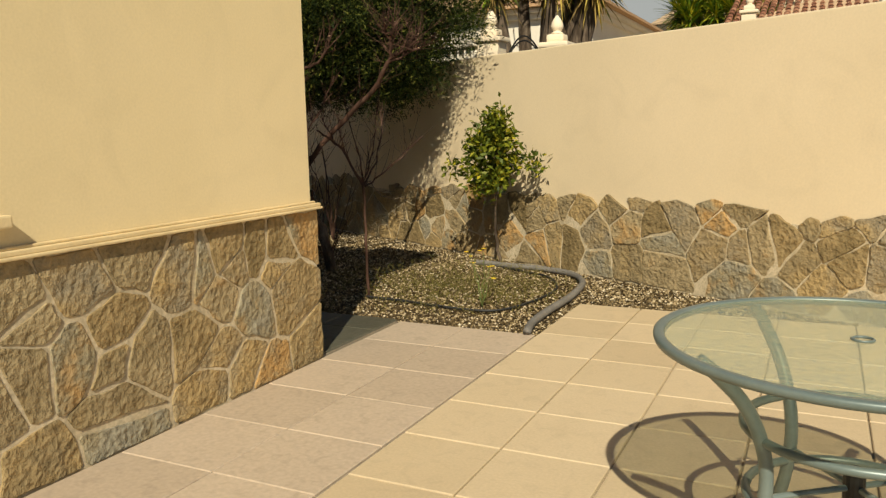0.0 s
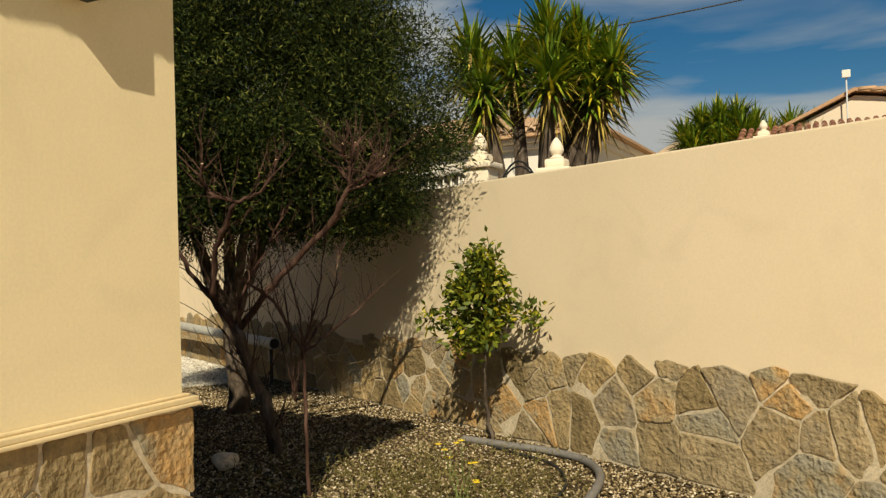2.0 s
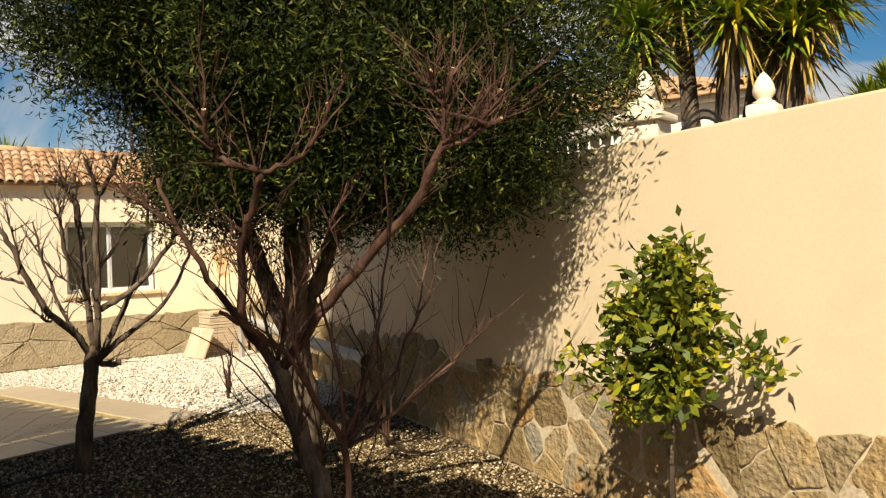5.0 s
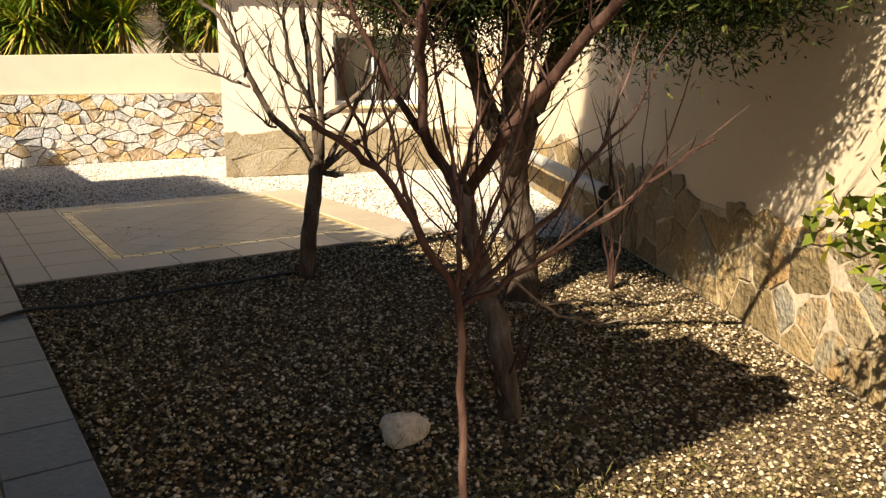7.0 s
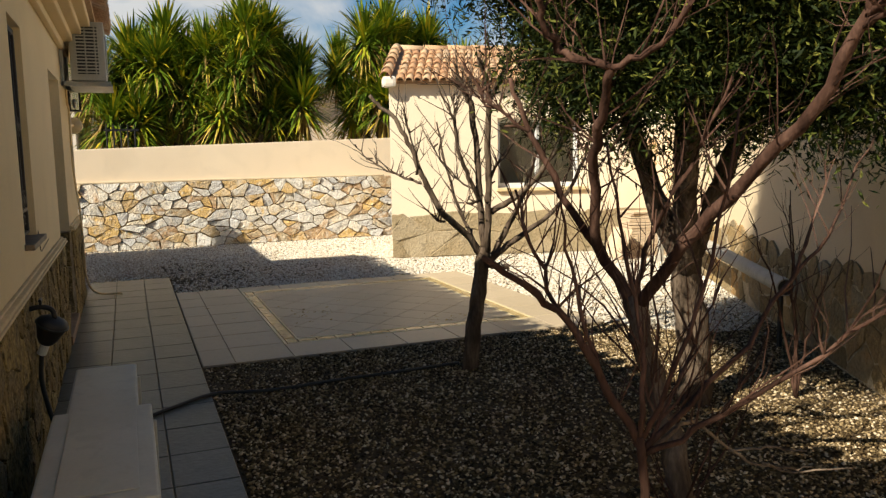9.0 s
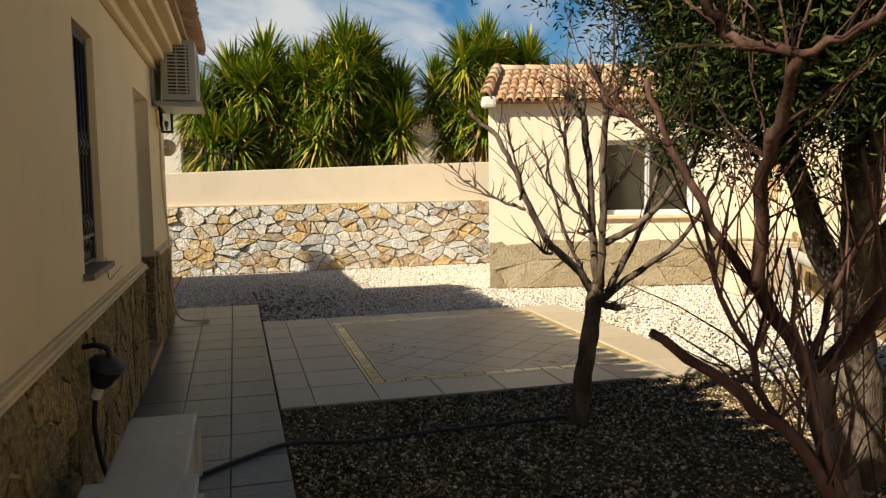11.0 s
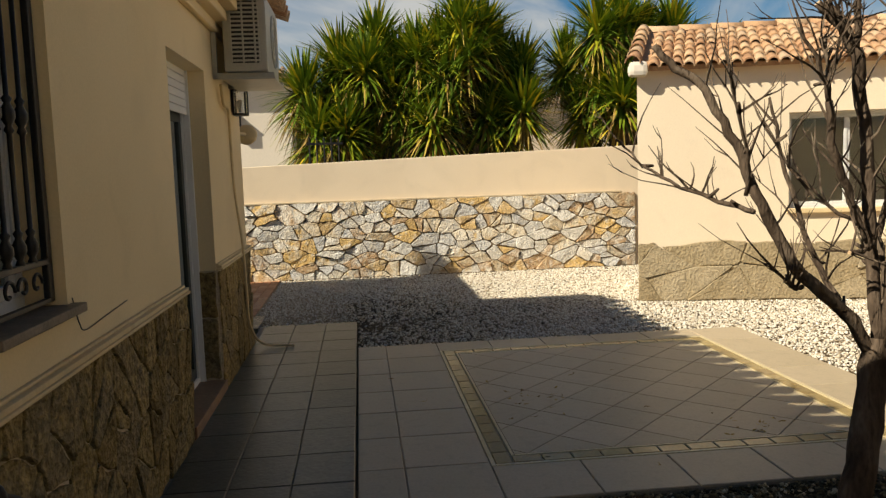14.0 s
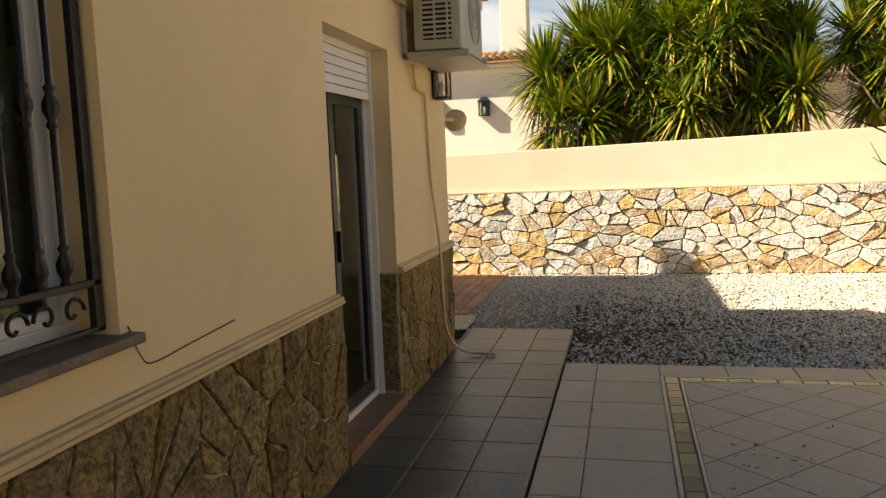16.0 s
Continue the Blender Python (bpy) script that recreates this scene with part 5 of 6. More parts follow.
# yucca clumps
def yucca(at, heads, seed, label, leaf=0.62, blades=150, name="yucca", wide=0.032):
    """heads: (x, y, z) of each rosette. Stems rise from the base at 'at'."""
    root = empty(name, label, "yucca", at)
    rng = np.random.default_rng(seed)
    before = set(bpy.data.objects)
    for hx, hy, hz in heads:
        limb(None, [(at[0] + (hx - at[0]) * 0.3, at[1] + (hy - at[1]) * 0.3, -0.05), (at[0] + (hx - at[0]) * 0.55, at[1] + (hy - at[1]) * 0.55, hz * 0.5), (hx, hy, hz)], 0.13, 0.075, M_BARK, "trunk", 8, seed=seed)
        for dry in (False, True):
            n = blades if not dry else blades // 5
            az = rng.uniform(0, 6.2832, n)
            el = rng.uniform(-0.75, 1.45, n) if not dry else rng.uniform(-1.35, -0.35, n)
            ln = leaf * rng.uniform(0.75, 1.15, n)
            d = np.stack([np.cos(az) * np.cos(el), np.sin(az) * np.cos(el), np.sin(el)], -1)
            side = np.stack([-np.sin(az), np.cos(az), np.zeros(n)], -1)
            base = np.array([hx, hy, hz]) + rng.normal(0, 0.03, (n, 3)) + np.array([0, 0, 1.0]) * rng.uniform(-0.25, 0.12, n)[:, None]
            w = wide if not dry else wide * 0.75
            ws = (0.6, 1.0, 0.7, 0.05)
            ts = (0.03, 0.35, 0.7, 1.0)
            sag = (0.0, 0.0, 0.03, 0.10)
            rows = []
            for wk, tk, sk in zip(ws, ts, sag):
                c = base + d * (ln * tk)[:, None] - np.array([0, 0, 1.0]) * (ln * sk)[:, None] * (1.0 if not dry else 1.8)
                rows += [c - side * w * wk, c + side * w * wk]
            v = np.stack(rows, 1).reshape(-1, 3)
            o = (np.arange(n) * 8)[:, None]
            f = np.concatenate([o + np.array([[2 * q, 2 * q + 1, 2 * q + 3, 2 * q + 2]]) for q in range(3)], 0)
            tagged(mesh_np("rosette" if not dry else "dry_skirt", v, f, M_YUCCA if not dry else M_DEADLEAF), kind="stuff")
    under(root, [o for o in bpy.data.objects if o not in before])
    return root


YL = "yucca clump with spiky green rosettes and yellowing lower leaves"


def heads_in(x, y0, y1, z0, z1, n, seed, peak):
    """Rosette centres spread over a rounded clump that is highest at y = peak."""
    rnd = random.Random(seed)
    out = []
    while len(out) < n:
        y, z = rnd.uniform(y0, y1), rnd.uniform(z0, z1)
        top = z1 - (z1 - z0) * 0.55 * ((y - peak) / max(peak - y0, y1 - peak)) ** 2
        if z < top and all(math.hypot(y - q[1], z - q[2]) > 0.40 for q in out):
            out.append((x + rnd.uniform(-0.5, 0.5) + 0.25 * (2.5 - z), y, z))
    return out


yucca((-19.3, 5.0, 0), heads_in(-19.3, 3.75, 6.3, 2.2, 4.05, 17, 1, 5.1), 101, YL, 0.92, 400, wide=0.028)
yucca((-19.2, 7.0, 0), heads_in(-19.2, 6.0, 8.0, 2.2, 4.2, 14, 2, 6.9), 102, YL, 0.92, 400, wide=0.028)
yucca((-19.2, 10.2, 0), heads_in(-19.2, 8.75, 12.2, 2.2, 4.3, 22, 3, 10.2), 103, YL, 0.92, 400, wide=0.028)
yucca((-3.95, 11.05, 0), [(-3.25, 11.3, 3.80), (-3.7, 11.1, 4.15), (-4.15, 11.0, 3.85), (-4.7, 10.9, 4.0), (-4.5, 10.8, 3.55), (-3.15, 11.2, 3.45), (-3.6, 10.8, 3.60), (-3.4, 11.4, 4.05), (-2.95, 11.3, 3.75)], 104, "tall branching yucca with drooping spiky rosettes behind the wall", 0.60, 330, wide=0.024)
yucca((-3.2, 27.0, 0), [(-4.5, 26.8, 4.9), (-4.0, 26.9, 5.3), (-3.5, 26.9, 5.45), (-3.0, 27.0, 5.35), (-2.5, 27.0, 5.0), (-1.5, 27.1, 4.9), (-1.0, 27.1, 4.7), (-3.4, 26.6, 4.7), (-2.8, 26.5, 4.8), (-4.2, 26.5, 4.6), (-2.1, 26.7, 4.6)], 105, "distant yucca clump above the boundary wall", 0.95, 260, wide=0.034)

# yellow-flowered weed and dry grass on the bed
flower = empty("yellow_flower", "thin weed with small yellow flowers in the gravel", "flower", (-2.34, 5.27, 0))
before = set(bpy.data.objects)
rnd = random.Random(8)
for k in range(5):
    a = k * 1.3
    tip = Vector((-2.34 + 0.09 * math.cos(a), 5.27 + 0.09 * math.sin(a), 0.24 + 0.05 * k))
    limb(None, [(-2.34, 5.27, -0.02), (-2.34 + 0.04 * math.cos(a), 5.27 + 0.03 * math.sin(a), 0.15), tip], 0.004, 0.002, M_STEM, "stem", 5, seed=k)
    for j in range(2):
        c = tip + Vector((rnd.uniform(-0.03, 0.03), rnd.uniform(-0.03, 0.03), rnd.uniform(-0.05, 0.01)))
        bm = bmesh.new()
        for q in range(7):
            an = q * 0.9
            t0 = c + Vector((math.cos(an), math.sin(an), 0.3)) * 0.022
            s = Vector((-math.sin(an), math.cos(an), 0)) * 0.009
            bm.faces.new([bm.verts.new(p) for p in (c, c + (t0 - c) * 0.6 - s, t0, c + (t0 - c) * 0.6 + s)])
        part("blossom", bm, M_YELLOW)
under(flower, [o for o in bpy.data.objects if o not in before])
rng = np.random.default_rng(12)
m = 420
gx, gy = rng.normal(-2.75, 0.55, m), rng.normal(5.75, 0.42, m)
ok = (gy > 4.75) & (gx < -1.85) & (gy < 5.45 - 0.52 * gx)
cs = np.stack([gx[ok], gy[ok], np.full(ok.sum(), -0.01)], -1)
ds = np.stack([rng.normal(0, 0.5, len(cs)), rng.normal(0, 0.5, len(cs)), np.full(len(cs), 0.6)], -1)
v, f = leaf_cloud(cs, ds, 14, 0.06, 0.006, 13, spread=0.5, along=0.03)
tagged(mesh_np("dry_grass", v, f, M_WEED), "low dry yellowish weeds among the gravel", "grass", kind="stuff")

# ---- terrace table ----
def garden_table(at):
    root = empty("garden_table", "round garden table with rippled glass top and grey-green steel frame", "table", at)
    x, y, _ = at
    R, H = 0.53, 0.72
    n = 64
    prof = [(R - 0.030, H - 0.022), (R - 0.004, H - 0.022), (R, H - 0.012), (R, H - 0.004), (R - 0.006, H), (R - 0.026, H), (R - 0.030, H - 0.004)]
    bm = bmesh.new()
    rings = [[bm.verts.new((r * math.cos(2 * math.pi * k / n), r * math.sin(2 * math.pi * k / n), z)) for k in range(n)] for r, z in prof]
    for q, r0 in enumerate(rings):
        r1 = rings[(q + 1) % len(rings)]
        for k in range(n):
            bm.faces.new((r0[k], r0[(k + 1) % n], r1[(k + 1) % n], r1[k]))
    part("rim", bm, M_TABLEMETAL, root, smooth=True)
    bm = bmesh.new()
    rings = [[bm.verts.new((r * math.cos(2 * math.pi * k / n), r * math.sin(2 * math.pi * k / n), z)) for k in range(n)] for r, z in ((0.024, H - 0.010), (R - 0.031, H - 0.010), (R - 0.031, H - 0.004), (0.024, H - 0.004))]
    for q in range(4):
        for k in range(n):
            bm.faces.new((rings[q][k], rings[q][(k + 1) % n], rings[(q + 1) % 4][(k + 1) % n], rings[(q + 1) % 4][k]))
    part("glass_top", bm, M_TABLEGLASS, root)
    bm = bmesh.new()
    pts = [(0.026 * math.cos(a * 0.3142), 0.026 * math.sin(a * 0.3142), H - 0.002) for a in range(21)]
    part("umbrella_ring", tube(pts, 0.004, 6, bm, caps=False), M_TABLEMETAL, root, smooth=True)
    for k in range(4):
        a = radians(38 + 90 * k)
        c, s = math.cos(a), math.sin(a)
        path = smooth_path([(r * c, r * s, z) for r, z in ((0.47, H - 0.02), (0.42, 0.66), (0.33, 0.56), (0.275, 0.43), (0.27, 0.30), (0.31, 0.15), (0.40, 0.03), (0.43, 0.018))], 5)
        part("leg", tube(path, 0.019, 10), M_TABLEMETAL, root, smooth=True)
        bm = lathe([(0.02, 0), (0.024, 0.004), (0.022, 0.02), (0.012, 0.026)], (0.43 * c, 0.43 * s, 0), 12)
        part("foot", bm, M_TABLEMETAL, root)
    for z, r in ((0.47, 0.285), (0.27, 0.272)):
        pts = [(r * math.cos(2 * math.pi * k / 40), r * math.sin(2 * math.pi * k / 40), z) for k in range(41)]
        part("hoop", tube(pts, 0.013, 8, caps=False), M_TABLEMETAL, root, smooth=True)
    for a in (radians(38), radians(128)):
        c, s = math.cos(a), math.sin(a)
        part("stretcher", tube([(-0.27 * c, -0.27 * s, 0.31), (0.27 * c, 0.27 * s, 0.31)], 0.009, 8), M_TABLEMETAL, root)
    part("umbrella_socket", lathe([(0.024, 0.20), (0.028, 0.20), (0.028, 0.36), (0.024, 0.36)], n=16), M_IRON, root, "dark socket for a parasol pole")
    return root


garden_table((0.0, 2.33, 0.0))


# ---- hoses, pipes and cables ----
def hose(name, pts, r, material, label, category, n=8, steps=8, ribs=False):
    p = smooth_path(pts, steps)
    if ribs:
        q, rad = [], []
        for a, b in zip(p, p[1:]):
            for k in range(8):
                q.append(a.lerp(b, k / 8))
        rad = [r * (1.08 if i % 2 else 0.94) for i in range(len(q))]
        ob = part(name, tube(q, rad, 12), material, smooth=True)
    else:
        ob = part(name, tube(p, r, n), material, smooth=True)
    return tagged(ob, label, category)


hose("drain_hose", [(-3.1, 6.92, 0.012), (-2.73, 6.84, 0.012), (-2.39, 6.76, 0.016), (-2.06, 6.58, 0.018), (-1.86, 6.24, 0.02), (-1.79, 5.7, 0.022), (-1.80, 5.2, 0.022), (-1.79, 4.82, 0.022), (-1.74, 4.57, 0.024)], 0.026, M_DUCT, "thick grey corrugated drain hose lying along the gravel edge", "hose", ribs=True, steps=10)
hose("irrigation_hose", [(-3.30, 5.20, 0.006), (-2.91, 5.15, 0.008), (-2.49, 5.07, 0.008), (-2.19, 5.09, 0.008), (-2.06, 5.33, 0.008), (-1.99, 5.78, 0.008), (-2.04, 6.12, 0.008), (-2.23, 6.45, 0.008), (-2.5, 6.62, 0.008), (-2.80, 6.78, 0.008)], 0.009, M_RUBBER, "thin black irrigation hose looped on the gravel", "hose")
hose("irrigation_hose", [(-6.62, 4.16, 0.022), (-6.80, 4.38, 0.024), (-6.97, 4.63, 0.022), (-6.94, 4.98, 0.008), (-6.98, 5.44, 0.006), (-7.0, 5.94, 0.006), (-7.02, 6.35, 0.008)], 0.011, M_RUBBER, "thin black irrigation hose crossing the path to the tree", "hose")
pipe = empty("plastic_pipe", "dusty grey plastic drain pipe propped on a stand", "pipe", (-8.5, 9.9, 0.4))
before = set(bpy.data.objects)
pa, pb = Vector((-6.33, 8.74, 0.475)), Vector((-10.75, 10.95, 0.57))
bm = tube([pa, pa.lerp(pb, 0.5) + Vector((0, 0, -0.01)), pb], 0.062, 16, caps=False)
bm2 = tube([pa + (pb - pa) * 0.002, pa.lerp(pb, 0.5) + Vector((0, 0, -0.01)), pb], 0.056, 16, bm, caps=False)
part("tube", bm2, M_PIPE, smooth=True)
part("collar", tube([pa, pa + (pb - pa).normalized() * 0.12], 0.068, 16), M_PIPE)
d = (pb - pa).normalized()
# black disc plugs the mouth; the shade inside the pipe is its colour
part("open_end", tube([pa - d * 0.002, pa + d * 0.01], 0.058, 16), M_RUBBER, label="black disc standing in for the shaded inside of the pipe")
for t, wide, mat in ((0.02, 0.014, M_RUBBER), (0.97, 0.03, M_PIPE)):
    c = pa.lerp(pb, t)
    part("prop", box(c.x - wide, c.x + wide, c.y - wide, c.y + wide, -0.02, c.z - 0.055, 0.004), mat)
under(pipe, [o for o in bpy.data.objects if o not in before])

# stacked paving slabs
srot = math.degrees(math.atan2(SHD.y, SHD.x))
for k in range(6):
    ob = part("paving_slab", box(-0.30, 0.30, -0.20, 0.20, 0, 0.028, 0.004), M_PALESLAB)
    ob.matrix_world = pose(-11.35, 11.15, 0.44 + 0.031 * k, random.uniform(-1.5, 1.5), random.uniform(-1, 1), srot + random.uniform(-9, 9))
    tagged(ob, "beige paving slab stacked by the shed", "paving slab", "stacked paving slabs")
for k in range(11):
    ob = part("paving_slab", box(-0.30, 0.30, -0.20, 0.20, 0, 0.036, 0.004), M_PALESLAB)
    ob.matrix_world = pose(-11.35, 11.15, -0.01 + 0.04 * k, 0, 0, srot + random.uniform(-4, 4))
    tagged(ob, "beige paving slab stacked by the shed", "paving slab", "stacked paving slabs")
for k in range(4):
    ob = part("paving_slab", box(-0.22, 0.22, -0.014, 0.014, 0, 0.45, 0.004), M_PALESLAB)
    ob.matrix_world = pose(-11.28 + 0.045 * k, 10.52 - 0.01 * k, -0.005, -24, 0, srot - 84 + random.uniform(-4, 4))
    tagged(ob, "beige paving slab leaning on the stack", "paving slab", "leaning paving slabs")

# cream rock on the gravel
bm = bmesh.new()
bmesh.ops.create_icosphere(bm, subdivisions=3, radius=0.5)
for v in bm.verts:
    q = v.co.copy()
    v.co = Vector((q.x * 0.13, q.y * 0.17, q.z * 0.115)) * (1 + 0.6 * noise.noise(q * 2.4) + 0.16 * noise.noise(q * 7)) + Vector((-4.30, 5.65, 0.045))
tagged(part("rock", bm, M_ROCK, smooth=True), "single cream rock lying on the gravel", "rock")


# ---- wall fittings ----
def lantern(at, normal, s, label):
    """A box lantern on a wall: metal cage, panes, roof and back plate."""
    n = Vector(normal).normalized()
    root = empty("wall_lantern", label, "wall lamp", at)
    root.rotation_euler = (0, 0, math.atan2(n.y, n.x))
    root.scale = (s, s, s)
    part("back_plate", box(0, 0.012, -0.06, 0.06, 0.03, 0.22, 0.004), M_IRON, root)
    for x0, x1, y0, y1, z0, z1 in ((0.01, 0.13, -0.085, 0.085, 0.0, 0.018), (0.01, 0.14, -0.095, 0.095, 0.22, 0.24), (0.115, 0.13, -0.085, -0.070, 0.018, 0.22), (0.115, 0.13, 0.070, 0.085, 0.018, 0.22), (0.012, 0.025, -0.085, -0.07, 0.018, 0.22), (0.012, 0.025, 0.07, 0.085, 0.018, 0.22)):
        part("cage_bar", box(x0, x1, y0, y1, z0, z1, 0.003), M_IRON, root)
    v = [(0.012, -0.09, 0.24), (0.135, -0.09, 0.24), (0.135, 0.09, 0.24), (0.012, 0.09, 0.24), (0.012, -0.03, 0.30), (0.06, -0.03, 0.30), (0.06, 0.03, 0.30), (0.012, 0.03, 0.30)]
    mesh_from("cap", v, [(0, 1, 5, 4), (1, 2, 6, 5), (2, 3, 7, 6), (4, 5, 6, 7), (3, 0, 4, 7), (3, 2, 1, 0)], M_IRON, root)
    part("pane", box(0.120, 0.124, -0.07, 0.07, 0.02, 0.22), M_LAMPGLASS, root)
    part("pane", box(0.025, 0.115, -0.080, -0.076, 0.02, 0.22), M_LAMPGLASS, root)
    part("pane", box(0.025, 0.115, 0.076, 0.080, 0.02, 0.22), M_LAMPGLASS, root)
    part("bulb", lathe([(0.012, 0.03), (0.014, 0.06), (0.028, 0.10), (0.02, 0.13), (0.004, 0.14)], (0.065, 0, 0), 12), M_WHITE, root, smooth=True)
    return root


lantern((AX, 3.21, 2.23), (1, 0, 0), 0.90, "black box lantern with frosted panes on the end wall")
lantern((-11.15, BY, 2.02), (0, 1, 0), 0.95, "black box lantern on the shaded wall near the corner")

# round light on the far end wall
wl_root = empty("wall_light", "round cream plastic wall light on a short arm", "wall lamp", (CORNER_X, BY - 0.06, 1.9))
part("back_plate", box(-0.012, 0, -0.05, 0.05, -0.07, 0.07, 0.004), M_CAP, wl_root)
part("arm", tube([(-0.01, 0, 0), (-0.22, 0.02, 0.0), (-0.34, 0.05, 0.0)], 0.018, 10), M_CAP, wl_root, smooth=True)
bm = lathe([(0.045, -0.05), (0.085, -0.035), (0.098, 0.0), (0.092, 0.025), (0.06, 0.045), (0.015, 0.055)], n=24)
bmesh.ops.transform(bm, matrix=Matrix.Translation((-0.42, 0.06, 0.0)) @ Matrix.Rotation(radians(75), 4, "Y"), verts=bm.verts)
part("housing", bm, M_CAP, wl_root, smooth=True)

# outdoor unit of the air conditioning
ac = empty("air_conditioner", "white outdoor air conditioning unit on wall brackets", "air conditioner", (-10.65, 3.9, 2.27))
before = set(bpy.data.objects)
ax0, ax1, ay0, ay1, az0, az1 = -11.05, -10.27, 3.76, 4.07, 2.27, 2.82
part("casing", box(ax0, ax1, ay0, ay1, az0, az1, 0.012), M_OFFWHITE)
# flat black sheet on the casing imitates the shaded hollow behind the slats
part("side_recess", box(ax1 + 0.0005, ax1 + 0.004, ay0 + 0.05, ay1 - 0.06, az0 + 0.06, az1 - 0.05), M_RUBBER)
for k in range(14):
    z = az0 + 0.07 + k * 0.031
    part("side_slat", box(ax1 + 0.004, ax1 + 0.014, ay0 + 0.04, ay1 - 0.05, z, z + 0.014, 0.002), M_OFFWHITE)
for k in range(3):
    y = ay0 + 0.05 + k * 0.085
    part("side_rib", box(ax1 + 0.004, ax1 + 0.016, y, y + 0.012, az0 + 0.06, az1 - 0.05, 0.002), M_OFFWHITE)
part("fan_grille", tube([(ax0 + 0.3 + 0.2 * math.cos(k * 0.21), ay1 + 0.006, az0 + 0.28 + 0.2 * math.sin(k * 0.21)) for k in range(31)], 0.006, 6, caps=False), M_OFFWHITE)
for r in (0.05, 0.1, 0.15):
    part("grille_ring", tube([(ax0 + 0.3 + r * math.cos(k * 0.21), ay1 + 0.006, az0 + 0.28 + r * math.sin(k * 0.21)) for k in range(31)], 0.004, 5, caps=False), M_OFFWHITE)
for x in (ax1 - 0.06, ax0 + 0.06):
    part("bracket_arm", box(x - 0.02, x + 0.02, BY + 0.004, ay1 + 0.04, az0 - 0.045, az0 - 0.004, 0.004), M_OFFWHITE)
    part("bracket_post", box(x - 0.02, x + 0.02, BY + 0.002, BY + 0.035, az0 - 0.045, az0 + 0.45, 0.004), M_OFFWHITE)
part("drip_tray", box(ax0 - 0.02, ax1 + 0.03, ay0 - 0.02, ay1 + 0.05, az0 - 0.06, az0 - 0.047, 0.004), M_OFFWHITE)
under(ac, [o for o in bpy.data.objects if o not in before])
hose("air_conditioner_pipe", [(-10.45, BY + 0.03, 2.20), (-10.52, BY + 0.03, 2.06), (-10.75, BY + 0.025, 2.04), (-10.80, BY + 0.022, 1.90), (-10.88, BY + 0.02, 1.40), (-10.94, BY + 0.05, 0.95), (-10.97, BY + 0.055, 0.55), (-11.05, BY + 0.06, 0.25), (-11.20, BY + 0.14, 0.06), (-11.22, BY + 0.40, 0.025)], 0.011, M_CAP, "cream drain pipe hanging down the wall from the air conditioner", "pipe")
hose("wall_cable", [(-7.22, BY + 0.006, 1.10), (-7.27, BY + 0.006, 1.00), (-7.33, BY + 0.006, 0.965), (-7.55, BY + 0.006, 0.975), (-7.85, BY + 0.006, 0.99)], 0.0022, M_RUBBER, "thin black cable stapled to the wall below the window", "cable", n=6)

# garden tap with hose and timer
tap = empty("garden_tap", "garden tap with black irrigation timer and hose on the wall", "tap", (-6.30, BY, 0.74))
before = set(bpy.data.objects)
part("spout", tube(smooth_path([(-6.30, BY + 0.01, 0.78), (-6.30, BY + 0.08, 0.79), (-6.30, BY + 0.13, 0.77), (-6.30, BY + 0.14, 0.72)], 4), 0.013, 10), M_IRON, smooth=True)
part("tap_handle", tube([(-6.33, BY + 0.08, 0.825), (-6.27, BY + 0.08, 0.825)], 0.008, 8), M_IRON)
part("stem", tube([(-6.30, BY + 0.08, 0.79), (-6.30, BY + 0.08, 0.825)], 0.006, 8), M_IRON)
axis = Matrix.Translation((-6.30, BY + 0.14, 0.73)) @ Matrix.Rotation(radians(-22), 4, "X") @ Matrix.Rotation(radians(14), 4, "Y")
bm = lathe([(0.018, 0.0), (0.045, -0.008), (0.072, -0.022), (0.078, -0.040), (0.074, -0.052), (0.066, -0.075), (0.050, -0.125), (0.034, -0.150), (0.020, -0.158)], n=20)
bmesh.ops.transform(bm, matrix=axis, verts=bm.verts)
part("timer", bm, M_RUBBER, smooth=True)
bm = lathe([(0.079, -0.036), (0.083, -0.040), (0.079, -0.046)], n=20)
bmesh.ops.transform(bm, matrix=axis, verts=bm.verts)
part("timer_rim", bm, M_DARKFRAME, smooth=True)
bm = lathe([(0.016, -0.157), (0.023, -0.16), (0.023, -0.215), (0.016, -0.22)], n=12)
bmesh.ops.transform(bm, matrix=axis, verts=bm.verts)
part("connector", bm, M_PVC)
low = axis @ Vector((0, 0, -0.215))
part("hose", tube(smooth_path([low, low + Vector((-0.01, -0.01, -0.16)), (-6.34, BY + 0.10, 0.15), (-6.45, BY + 0.16, 0.03), (-6.62, BY + 0.5, 0.026)], 6), 0.012, 8), M_RUBBER, smooth=True)
under(tap, [o for o in bpy.data.objects if o not in before])

